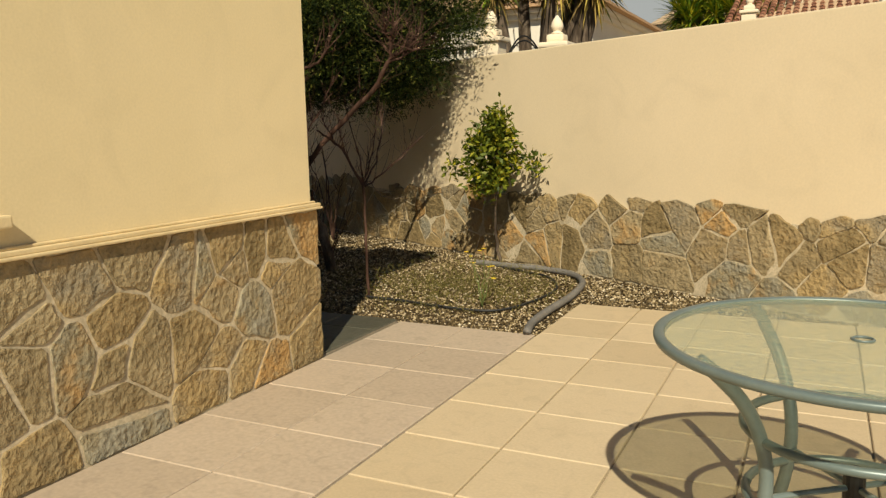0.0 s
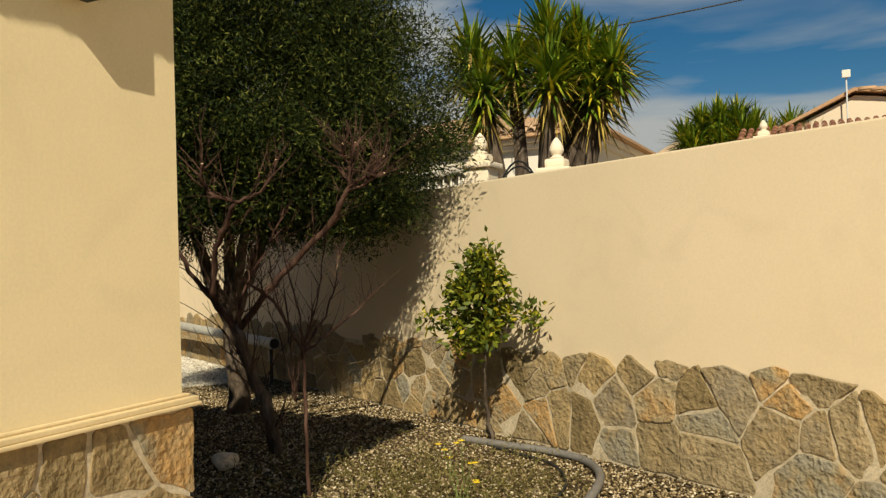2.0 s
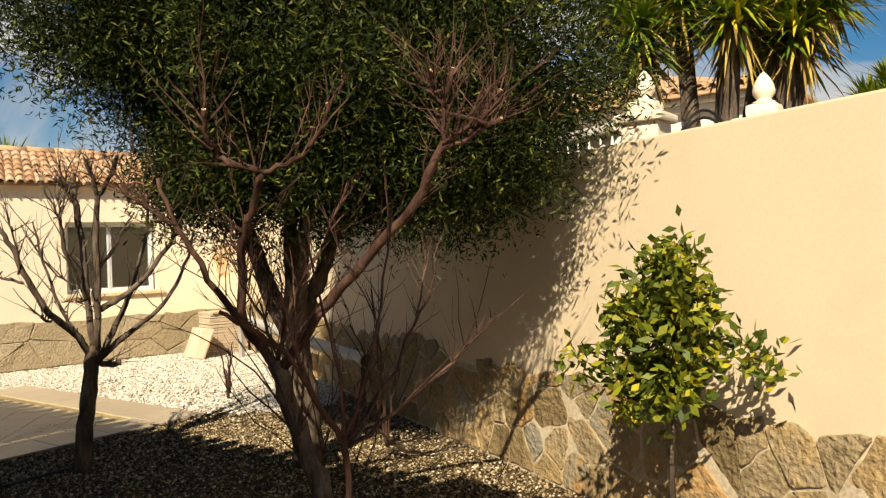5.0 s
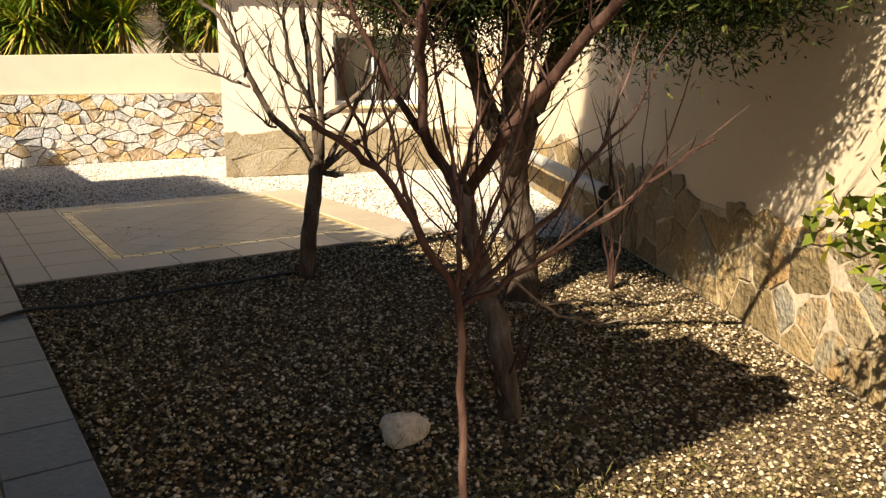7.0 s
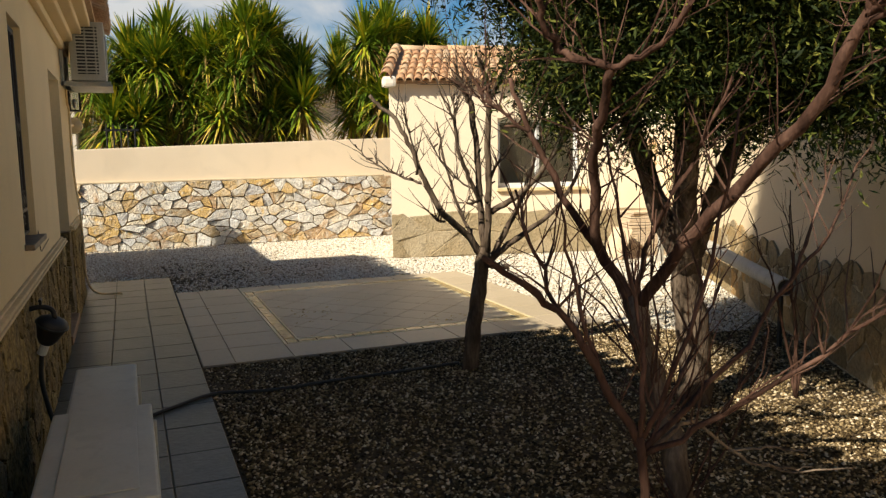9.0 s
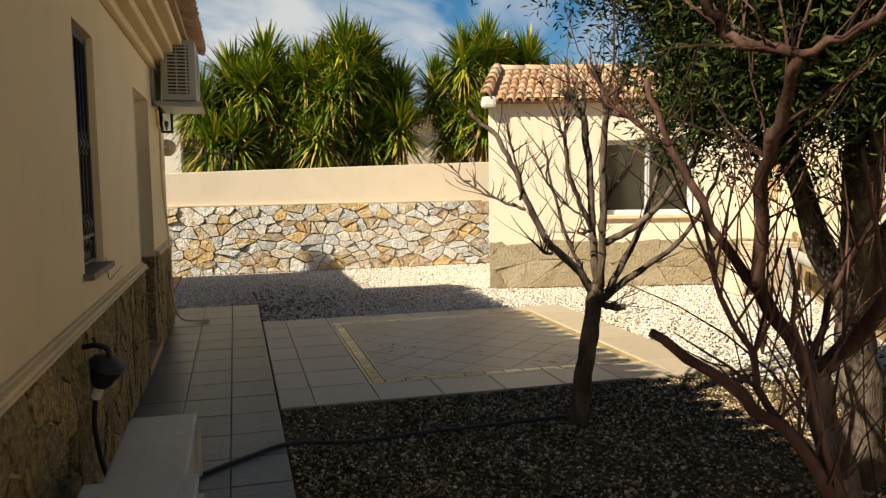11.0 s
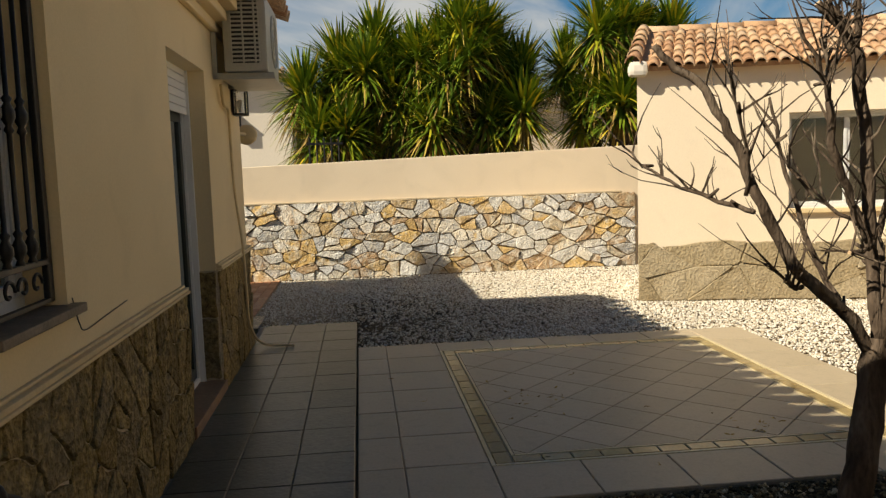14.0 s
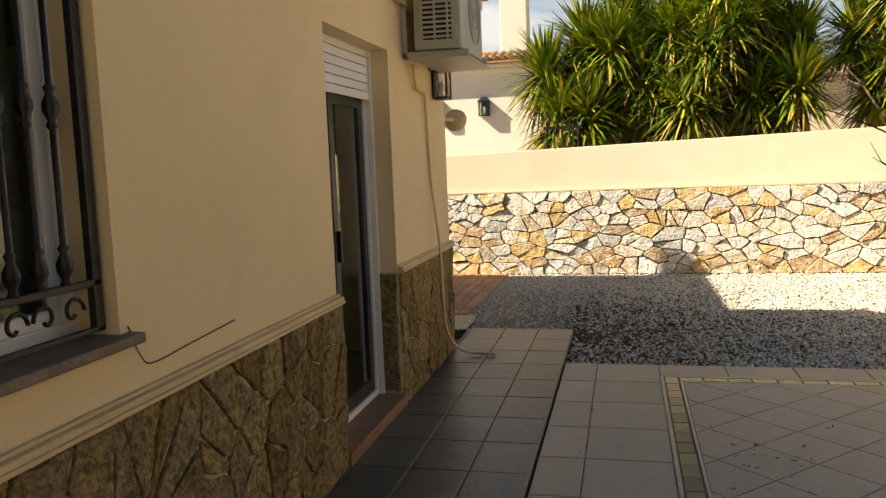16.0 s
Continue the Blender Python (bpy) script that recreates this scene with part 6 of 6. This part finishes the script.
# white units standing on the path
def floor_unit(x0, x1, y0, y1, h, label, panel):
    root = empty("condenser_unit", label, "condenser unit", ((x0 + x1) / 2, (y0 + y1) / 2, 0.012))
    before = set(bpy.data.objects)
    part("casing", box(x0, x1, y0, y1, 0.035, h - 0.03, 0.010), M_OFFWHITE)
    part("lid", box(x0 - 0.006, x1 + 0.006, y0 - 0.006, y1 + 0.008, h - 0.028, h, 0.010), M_OFFWHITE)
    for x in (x0 + 0.06, x1 - 0.06):
        part("foot", box(x - 0.03, x + 0.03, y0 + 0.02, y1 - 0.02, 0.012, 0.036, 0.004), M_RUBBER)
    if panel:
        part("top_panel", box(x0 + 0.08, x1 - 0.06, y0 + 0.06, y1 - 0.05, h + 0.0005, h + 0.006, 0.004), M_OFFWHITE, label="slightly raised dull panel")
    # uncut vents: raised black strips give the darkness of the openings by colour
    for k in range(7):
        z = 0.10 + k * 0.022
        part("vent_slot", box(x1 - 0.34, x1 - 0.08, y1 + 0.0005, y1 + 0.003, z, z + 0.010), M_RUBBER)
    part("side_cover", box(x0 + 0.03, x0 + 0.05, y1 + 0.001, y1 + 0.022, 0.2, h - 0.06, 0.004), M_OFFWHITE)
    under(root, [o for o in bpy.data.objects if o not in before])
    return root


floor_unit(-6.16, -5.27, 3.90, 4.17, 0.48, "dull white metal condenser unit standing on the path", False)
floor_unit(-5.23, -4.30, 3.87, 4.22, 0.54, "white metal condenser unit with a raised lid panel on the path", True)

# leaves and crumbs on the patio
rng = np.random.default_rng(17)
n = 46
px = np.concatenate([rng.normal(-9.27, 0.10, 16), rng.normal(-8.52, 0.10, 12), rng.uniform(-10.6, -8.0, n - 28)])
py = np.concatenate([rng.normal(5.82, 0.13, 16), rng.normal(6.9, 0.12, 12), rng.uniform(4.8, 7.8, n - 28)])
cs = np.stack([px, py, np.full(n, 0.004)], -1)
ds = np.stack([rng.normal(0, 1, n), rng.normal(0, 1, n), np.full(n, 0.05)], -1)
v, f = leaf_cloud(cs, ds * 0.4, 2, 0.045, 0.018, 18, spread=0.05, along=0.03)
v[:, 2] = np.abs(v[:, 2]) * 0.3 + 0.003
tagged(mesh_np("fallen_leaves", v, f, M_DEADLEAF), "scattered dry brown leaves on the patio tiles", "leaves", kind="stuff")


# ---- beyond the walls ----
def pillar(at, top, label):
    root = empty("gate_pillar", label, "pillar", at, "pillars with finials")
    part("shaft", box(-0.13, 0.13, -0.13, 0.13, -0.1, top - 0.36, 0.01), M_PALERENDER, root)
    part("capital", box(-0.17, 0.17, -0.17, 0.17, top - 0.36, top - 0.30, 0.02), M_PALERENDER, root)
    part("plinth", box(-0.10, 0.10, -0.10, 0.10, top - 0.30, top - 0.21, 0.03), M_PALERENDER, root)
    part("finial", lathe([(0.056, top - 0.21), (0.070, top - 0.205), (0.070, top - 0.195), (0.044, top - 0.182), (0.050, top - 0.170), (0.068, top - 0.145), (0.071, top - 0.12), (0.062, top - 0.085), (0.045, top - 0.05), (0.026, top - 0.022), (0.012, top - 0.006), (0.003, top)], n=18), M_PALERENDER, root, smooth=True)
    return root


pillar((-3.61, 8.59, 0), 2.62, "white gate pillar with an onion-shaped finial beside the balustrade")
pillar((-2.89, 8.78, 0), 2.53, "white gate pillar with an onion-shaped finial behind the boundary wall")
pillar((-1.55, 16.5, 0), 3.72, "distant white pillar with an onion-shaped finial")
bal = empty("balustrade", "white balustrade with a capped rail behind the boundary wall", "balustrade", (-4.6, 9.05, 0))
before = set(bpy.data.objects)
b0, bd = Vector((-3.80, 8.68, 0)), Vector((-0.887, 0.461, 0))
BM = oblique(b0, bd, RWN)
part("rail", box(0, 2.2, -0.09, 0.09, 2.24, 2.31, 0.02, BM), M_FARWALL)
part("base_wall", box(0, 2.2, -0.07, 0.07, -0.1, 1.95, 0.01, BM), M_FARWALL)
for k in range(16):
    part("baluster", lathe([(0.03, 1.95), (0.035, 2.0), (0.05, 2.08), (0.03, 2.16), (0.04, 2.24)], BM @ Vector((0.07 + 0.135 * k, 0, 0)), 10), M_FARWALL, smooth=True)
under(bal, [o for o in bpy.data.objects if o not in before])
gate = empty("iron_gate", "black iron gate scrollwork between the white pillars", "gate", (-3.25, 8.7, 0))
before = set(bpy.data.objects)
for k in range(2):
    part("scroll", tube([(-3.46 + 0.42 * t / 12 + 0.0 * k, 8.62 + 0.13 * t / 12, 2.05 + (0.22 + 0.05 * k) * math.sin(math.pi * t / 12)) for t in range(13)], 0.010, 6), M_IRON)
for k in range(4):
    part("bar", tube([(-3.42 + 0.11 * k, 8.64 + 0.03 * k, 0), (-3.42 + 0.11 * k, 8.64 + 0.03 * k, 2.06)], 0.009, 6), M_IRON)
under(gate, [o for o in bpy.data.objects if o not in before])


def house(name, x0, x1, y0, y1, h, rise, label, wall_mat, windows=()):
    root = empty(name, label, "house", ((x0 + x1) / 2, (y0 + y1) / 2, 0))
    before = set(bpy.data.objects)
    part("wall", box(x0, x1, y0, y1, -0.1, h, 0.01), wall_mat)
    bm = bmesh.new()
    box(x0 - 0.12, x1 + 0.12, y0 - 0.12, y1 + 0.12, h - 0.22, h - 0.10, 0.03, bm=bm)
    box(x0 - 0.25, x1 + 0.25, y0 - 0.25, y1 + 0.25, h - 0.10, h - 0.002, 0.03, bm=bm)
    part("cornice", bm, M_FARWALL)
    hip = hip_roof("roof", x0 - 0.4, x1 + 0.4, y0 - 0.4, y1 + 0.4, h, rise, M_ROOFTILE, "weathered clay tile roof", parent=root)
    hip.matrix_parent_inverse = Matrix.Translation(-root.location)
    for ax, a, b, c, d in windows:
        w = box(*((ax, ax + 0.03, a, b, c, d) if ax in (x1,) else (a, b, ax - 0.03, ax, c, d)), 0.004)
        part("window", w, M_DARKFRAME)
    under(root, [o for o in bpy.data.objects if o not in before])
    return root, hip


h1, h1r = house("neighbour_house", -12.5, -4.75, 16.8, 23.0, 3.85, 1.2, "white neighbouring house with a clay tile roof", M_FARWALL, [(16.8, -6.6, -5.9, 1.6, 2.9), (16.8, -9.6, -8.6, 1.6, 2.9)])
tile_row(h1r, (-12.9, 16.36, 3.90), (1, 0, 0), (0, 1, 0.30), 39, 2, seed=46)
h2, h2r = house("neighbour_house", -5.6, -3.6, 30.0, 34.0, 4.9, 1.1, "low neighbouring house with a red tile roof", M_FARWALL)
h3, h3r = house("neighbour_house", -2.4, 8.0, 23.2, 26.5, 3.75, 0.9, "buff neighbouring house with red roof tiles", M_BUFFWALL)
tile_row(h3r, (-2.8, 22.76, 3.80), (1, 0, 0), (0, 1, 0.36), 30, 9, seed=47, mesh=RED_MESH)
h6 = empty("neighbour_house", "tall white corner of a neighbouring house behind the wall", "house", (2.19, 10.4, 0))
part("wall", box(-1.93, 1.9, -2.3, -1.95, -0.1, 5.6, 0.02), M_FARWALL, h6)
part("parapet", box(-1.99, 1.96, -2.36, -1.89, 5.6, 5.72, 0.03), M_FARWALL, h6)
gab = empty("gable_house", "buff gabled house end with clay verge tiles", "house", (1.5, 25.2, 0))
before = set(bpy.data.objects)
gv = [(-2.2, 26.6, 0), (6.5, 26.6, 0), (6.5, 26.6, 4.75), (0.2, 26.6, 5.75), (-2.2, 26.6, 4.65), (-2.2, 31, 0), (6.5, 31, 0), (6.5, 31, 4.75), (0.2, 31, 5.75), (-2.2, 31, 4.65)]
mesh_from("wall", gv, [(0, 1, 2, 3, 4), (9, 8, 7, 6, 5), (0, 4, 9, 5), (1, 6, 7, 2)], M_BUFFWALL)
rv = [(-2.45, 26.35, 4.62), (0.2, 26.35, 5.84), (6.8, 26.35, 4.80), (-2.45, 31.2, 4.62), (0.2, 31.2, 5.84), (6.8, 31.2, 4.80)]
rv += [(x, y, z + 0.10) for x, y, z in rv]
gr = mesh_from("roof", rv, [(6, 7, 10, 9), (7, 8, 11, 10), (0, 1, 7, 6), (1, 2, 8, 7), (3, 4, 1, 0), (4, 5, 2, 1)], M_ROOFTILE)
under(gab, [o for o in bpy.data.objects if o not in before])
for k in range(22):
    ob = new("verge_tile", TILE_MESH)
    ob.matrix_world = pose(0.3 + 0.30 * k, 26.40, 5.86 - 0.0475 * k, 0, 9, -90)
    ob.parent = gr
ant = empty("roof_antenna", "small white panel antenna on a thin mast above the gable", "antenna", (0.15, 26.2, 5.6))
before = set(bpy.data.objects)
part("mast", tube([(0.0, 26.25, 4.9), (0.0, 26.25, 6.25)], 0.022, 8), M_PVC)
part("panel", box(-0.11, 0.11, 26.15, 26.2, 6.2, 6.42, 0.02), M_FARWALL)
under(ant, [o for o in bpy.data.objects if o not in before])
hose("overhead_cable", [(-6.6, 17.6, 4.26), (-5.4, 14.5, 5.12), (-3.77, 14.76, 5.29), (-0.64, 15.16, 5.60), (4.0, 15.6, 6.4)], 0.012, M_RUBBER, "black overhead cable strung across the sky", "cable", n=6)
# houses past the back wall
h4, h4r = house("neighbour_house", -40.0, -27.0, 3.3, 24.0, 3.35, 0.9, "long buff neighbouring house behind the yuccas", M_BUFFWALL, [(-27.0, 4.0, 4.9, 1.0, 2.6)])
h5, h5r = house("neighbour_house", -38.0, -26.2, -8.0, 2.95, 4.1, 1.6, "white neighbouring house with a cornice and wall lanterns", M_FARWALL)
tile_row(h5r, (-25.78, -2.0, 4.15), (0, 1, 0), (-1, 0, 0.28), 25, 3, seed=48)
part("chimney", box(-27.6, -26.9, 1.80, 2.55, 4.2, 7.2, 0.03), M_FARWALL, h5).matrix_parent_inverse = Matrix.Translation(-h5.location)
lantern((-26.2, 1.45, 2.75), (1, 0, 0), 1.7, "distant black wall lantern on the white house")
lantern((-26.2, 0.2, 2.75), (1, 0, 0), 1.7, "distant black wall lantern on the white house")
fence = empty("iron_fence", "dark iron railing behind the yucca clump", "fence", (-17.6, 4.6, 0))
before = set(bpy.data.objects)
for k in range(5):
    part("bar", tube([(-17.6, 3.9 + 0.12 * k, 0), (-17.6, 3.9 + 0.12 * k, 2.12)], 0.014, 6), M_IRON)
for z in (0.3, 2.0):
    part("rail", box(-17.615, -17.585, 3.85, 4.45, z, z + 0.04), M_IRON)
under(fence, [o for o in bpy.data.objects if o not in before])


# ---- pieces of walls, roofs and floors ----
def tile_mesh(name, w, d, material, h=0.012, bevel=0.004):
    bm = box(-w / 2, w / 2, -d / 2, d / 2, 0, h)
    top = [e for e in bm.edges if all(v.co.z > h * 0.5 for v in e.verts)]
    bmesh.ops.bevel(bm, geom=top, offset=bevel, segments=1, affect="EDGES")
    me = bpy.data.meshes.new(name)
    bm.to_mesh(me)
    bm.free()
    me.materials.append(material)
    return me


def lay_tiles(parent, x0, x1, y0, y1, sx, sy, top, material, gap=0.006, h=0.014, seed=3, skip=None, bond=0.0):
    rnd = random.Random(seed)
    nx, ny = round((x1 - x0) / sx), round((y1 - y0) / sy)
    dx, dy = (x1 - x0) / nx, (y1 - y0) / ny
    me = tile_mesh("floor_tile", dx - gap, dy - gap, material, h)
    for i in range(nx):
        for j in range(ny):
            cx, cy = x0 + (i + 0.5) * dx, y0 + (j + 0.5) * dy
            if skip and skip(cx, cy):
                continue
            ob = new("floor_tile", me)
            ob.matrix_world = pose(cx, cy, top - h + rnd.uniform(-0.001, 0.001), rnd.uniform(-0.12, 0.12), rnd.uniform(-0.12, 0.12), 0)
            ob.parent = parent


lay_tiles(terrace, -1.69, 2.81, -1.16, 5.56, 0.45, 0.46, 0.0, M_TILE, 0.009)
lay_tiles(path_a, AX + 0.03, -1.696, -0.62, 4.60, 0.48, 0.46, 0.002, M_PATHTILE, 0.005, seed=5)
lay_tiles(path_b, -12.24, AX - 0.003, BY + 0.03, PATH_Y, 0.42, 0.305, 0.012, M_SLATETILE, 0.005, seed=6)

# patio: square border, two listels and a mosaic band round a field of diagonal tiles
PX0, PX1, PY0, PY1 = -11.10, -7.76, PATH_Y + 0.012, 8.07
BX0, BX1, BYA, BYB = -10.80, -8.18, 5.30, 7.60
lay_tiles(patio, PX0, PX1, PY0, 4.86, 0.46, 0.25, 0.0, M_PATIOTILE, 0.006, seed=7)
lay_tiles(patio, PX0, PX1, 4.86, BYA, 0.46, 0.44, 0.0, M_PATIOTILE, 0.006, seed=8)
lay_tiles(patio, PX0, PX1, BYB, PY1, 0.46, 0.46, 0.0, M_PATIOTILE, 0.006, seed=9)
lay_tiles(patio, PX0, BX0, BYA, BYB, 0.30, 0.46, 0.0, M_PATIOTILE, 0.006, seed=10)
lay_tiles(patio, BX1, PX1, BYA, BYB, 0.42, 0.46, 0.0, M_PATIOTILE, 0.006, seed=11)
for a, b, c, d in ((BX0, BX1, BYA, BYA + 0.025), (BX0, BX1, BYB - 0.025, BYB), (BX0, BX0 + 0.025, BYA + 0.025, BYB - 0.025), (BX1 - 0.025, BX1, BYA + 0.025, BYB - 0.025),
                   (BX0 + 0.125, BX1 - 0.125, BYA + 0.125, BYA + 0.145), (BX0 + 0.125, BX1 - 0.125, BYB - 0.145, BYB - 0.125), (BX0 + 0.125, BX0 + 0.145, BYA + 0.145, BYB - 0.145), (BX1 - 0.145, BX1 - 0.125, BYA + 0.145, BYB - 0.145)):
    part("listel", box(a + 0.002, b - 0.002, c + 0.002, d - 0.002, -0.012, 0.0012, 0.002), M_LISTEL, patio)
lay_tiles(patio, BX0 + 0.028, BX1 - 0.028, BYA + 0.028, BYA + 0.123, 0.16, 0.1, 0.0, M_INLAY, 0.006, seed=12)
lay_tiles(patio, BX0 + 0.028, BX1 - 0.028, BYB - 0.123, BYB - 0.028, 0.16, 0.1, 0.0, M_INLAY, 0.006, seed=13)
lay_tiles(patio, BX0 + 0.028, BX0 + 0.123, BYA + 0.125, BYB - 0.125, 0.1, 0.16, 0.0, M_INLAY, 0.006, seed=14)
lay_tiles(patio, BX1 - 0.123, BX1 - 0.028, BYA + 0.125, BYB - 0.125, 0.1, 0.16, 0.0, M_INLAY, 0.006, seed=15)
FX0, FX1, FY0, FY1 = BX0 + 0.147, BX1 - 0.147, BYA + 0.147, BYB - 0.147
diag = 0.33
for i in range(-14, 15):
    for j in range(-14, 15):
        cx, cy = (FX0 + FX1) / 2 + (i + j) * diag * 0.70711, (FY0 + FY1) / 2 + (i - j) * diag * 0.70711
        r = (diag - 0.007) * 0.70711
        poly = [(cx + r, cy), (cx, cy + r), (cx - r, cy), (cx, cy - r)]
        for p in ((FX0, 0, -1, 0), (FX1, 0, 1, 0), (0, FY0, 0, -1), (0, FY1, 0, 1)):
            poly = clip_half(poly, *p) if len(poly) > 2 else poly
        if len(poly) < 3 or polygon_area(poly) < 0.001:
            continue
        n = len(poly)
        v = [(x, y, -0.013) for x, y in poly] + [(x, y, 0.0) for x, y in poly]
        mesh_from("floor_tile", v, [tuple(range(n, 2 * n))] + [(k, (k + 1) % n, n + (k + 1) % n, n + k) for k in range(n)], M_PATIOTILE, patio)

# terracotta paving past the far house corner
far_path = slab("floor_far_path", BACK_X + 0.05, -12.95, 0.5, 3.5, -0.010, M_GROUT, "worn terracotta pavers beyond the house corner")
lay_tiles(far_path, BACK_X + 0.05, -12.95, 1.5, 3.5, 0.22, 0.12, 0.004, M_TERRACOTTA, 0.008, seed=16)
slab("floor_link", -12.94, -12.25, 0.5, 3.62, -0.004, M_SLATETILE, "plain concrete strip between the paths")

# stones
lay_stones(dado, stone_cells(4.7, DADO - 0.005, 0.235, 0.20, 0.026, 21, 0.60), (AX + 0.014, -1.0, 0), (0, 1, 0), (1, 0, 0), 0.0065, M_CLAD, 22, tilt=0.002, back=0.004)
lay_stones(dado, stone_cells(AX - DOOR_B[1], DADO - 0.005, 0.18, 0.17, 0.013, 23, 0.58), (AX, BY + 0.014, 0.0), (-1, 0, 0), (0, 1, 0), 0.016, M_CLAD_SIDE, 24, back=0.004)
lay_stones(dado, stone_cells(DOOR_B[0] - CORNER_X, DADO - 0.005, 0.22, 0.22, 0.008, 25, 0.5), (DOOR_B[0], BY + 0.014, 0.0), (-1, 0, 0), (0, 1, 0), 0.014, M_CLAD_SIDE, 26, back=0.004)
lay_stones(rw_base, stone_cells(15.0, 0.92, 0.225, 0.21, 0.017, 27, 0.60), RW0 + RWD * -1.2 + RWN * 0.012, RWD, RWN, 0.007, M_CLAD, 28, ragged=(0.58, 0.80), back=0.010)
lay_stones(bw_base, stone_cells(6.6, 1.10, 0.205, 0.125, 0.016, 29, 0.56), (BACK_X + 0.02, 2.2, 0), (0, 1, 0), (1, 0, 0), 0.040, M_RUBBLE, 30, tilt=0.012, soft=0.18)
lay_stones(shed_base, stone_cells(4.6, 0.72, 0.42, 0.26, 0.005, 31, 0.5), SH0 + SHN * 0.02, SHD, SHN, 0.018, M_SHEDSTONE, 32, ragged=(0.60, 0.66), slant=0.25)

lay_stones(dado, stone_cells(0.143, DADO - 0.09, 0.20, 0.26, 0.006, 33, 0.4), (DOOR_B[0] + 0.012, BY - 0.144, 0.085), (0, 1, 0), (1, 0, 0), 0.008, M_CLAD_SIDE, 34, back=0.004)

# roof tiles
up_b, up_a = Vector((0, -1, 0.40)), Vector((-1, 0, 0.40))
tile_row(roof, (CORNER_X - 0.36, BY + 0.43, 2.885), (1, 0, 0), up_b, 45, 2, seed=41)
tile_row(roof, (AX + 0.37, 0.0, 2.91), (0, 1, 0), up_a, 19, 2, seed=42)
tile_row(roof, (CORNER_X - 0.42, 0.0, 2.90), (0, 1, 0), Vector((1, 0, 0.40)), 19, 2, seed=43)
sd = SHK.to_3x3()
tile_row(shed_roof, SHK @ Vector((0.12, 0.15, 2.50)), sd @ Vector((1, 0, 0)), sd @ slope, 38, 6, pitch=0.122, step=0.33, lift=0.02, seed=44, mesh=SLIM_MESH)
tile_row(shed_roof, SHK @ Vector((-0.14, 0.15, 2.55)), sd @ Vector((1, 0, 0)), sd @ slope, 1, 6, step=0.33, seed=45)
for k in range(12):
    ob = new("ridge_tile", TILE_MESH)
    ob.matrix_world = SHM @ pose(0.35 + k * 0.40, -1.86, 3.20, 0, 0, -90)
    ob.parent = shed_roof


# ---- loose gravel ----
def gravel(name, count, inside, bounds, size, material, label, seed):
    """Small crushed stones as closed six-sided lumps, scattered where inside(x, y) holds."""
    rng = np.random.default_rng(seed)
    x0, x1, y0, y1 = bounds
    x, y = rng.uniform(x0, x1, count * 4), rng.uniform(y0, y1, count * 4)
    keep = inside(x, y)
    x, y = x[keep][:count], y[keep][:count]
    n = len(x)
    base = np.array([(1, 0, 0), (-1, 0, 0), (0, 1, 0), (0, -1, 0), (0, 0, 1), (0, 0, -1)], float)
    tri = np.array([(0, 2, 4), (2, 1, 4), (1, 3, 4), (3, 0, 4), (2, 0, 5), (1, 2, 5), (3, 1, 5), (0, 3, 5)])
    s = size * rng.uniform(0.5, 1.35, (n, 1)) * np.column_stack([rng.uniform(0.8, 1.3, n), rng.uniform(0.7, 1.1, n), rng.uniform(0.45, 0.8, n)])
    v = base[None] * s[:, None, :] * rng.uniform(0.7, 1.3, (n, 6, 1))
    a, b = rng.uniform(0, 6.28, n), rng.normal(0, 0.5, n)
    ca, sa, cb, sb = np.cos(a), np.sin(a), np.cos(b), np.sin(b)
    vx, vy, vz = v[..., 0], v[..., 1] * cb[:, None] - v[..., 2] * sb[:, None], v[..., 1] * sb[:, None] + v[..., 2] * cb[:, None]
    px = vx * ca[:, None] - vy * sa[:, None] + x[:, None]
    py = vx * sa[:, None] + vy * ca[:, None] + y[:, None]
    pz = vz - 0.016 + rng.uniform(-0.004, 0.010, n)[:, None]
    verts = np.stack([px, py, pz], -1).reshape(-1, 3)
    faces = (tri[None] + (np.arange(n) * 6)[:, None, None]).reshape(-1, 3)
    ob = mesh_np(name, verts, faces, material)
    return tagged(ob, label, "gravel", kind="stuff")


def off_paving(x, y):
    ok = (y > PATH_Y + 0.02) & (5.70 - 0.52 * x - y > 0.0)
    ok &= ~((x > -1.68) & (y < 5.58))
    ok &= ~((x > -11.12) & (x < -7.74) & (y < 8.09))
    return ok


def on_far(x, y):
    shed_side = (x - SH0.x) * SHN.x + (y - SH0.y) * SHN.y
    thin = np.hypot((x + 12.3) / 2.4, (y - 4.6) / 1.9) + 0.12 * np.sin(x * 5.1 + y * 3.3)
    bare = np.sin(x * 913.7 + y * 517.3) > -0.85 + 1.9 * thin
    return ~bare & (off_paving(x, y) | ((x < -12.25) & (y > 3.52) & (y < 4.7))) & ((shed_side > 0.0) | (y < 7.72 + 0.42 * (-12.7 - x))) & (x < np.where(y < 8.2, -7.75, -7.3 + 0.3 * np.sin(y * 3))) & (x > BACK_X)


gravel("garden_gravel", 78000, lambda x, y: off_paving(x, y) & (x > np.where(y < 8.2, -7.75, -7.3 + 0.3 * np.sin(y * 3))), (-7.8, 1.5, 4.6, 9.8), 0.0115, M_PEBBLE, "loose buff and cream gravel chips on the garden bed", 51)
gravel("yard_gravel", 72000, on_far, (BACK_X, -6.6, 3.5, 12.0), 0.0135, M_WHITEPEBBLE, "loose white gravel chips behind the patio", 52)
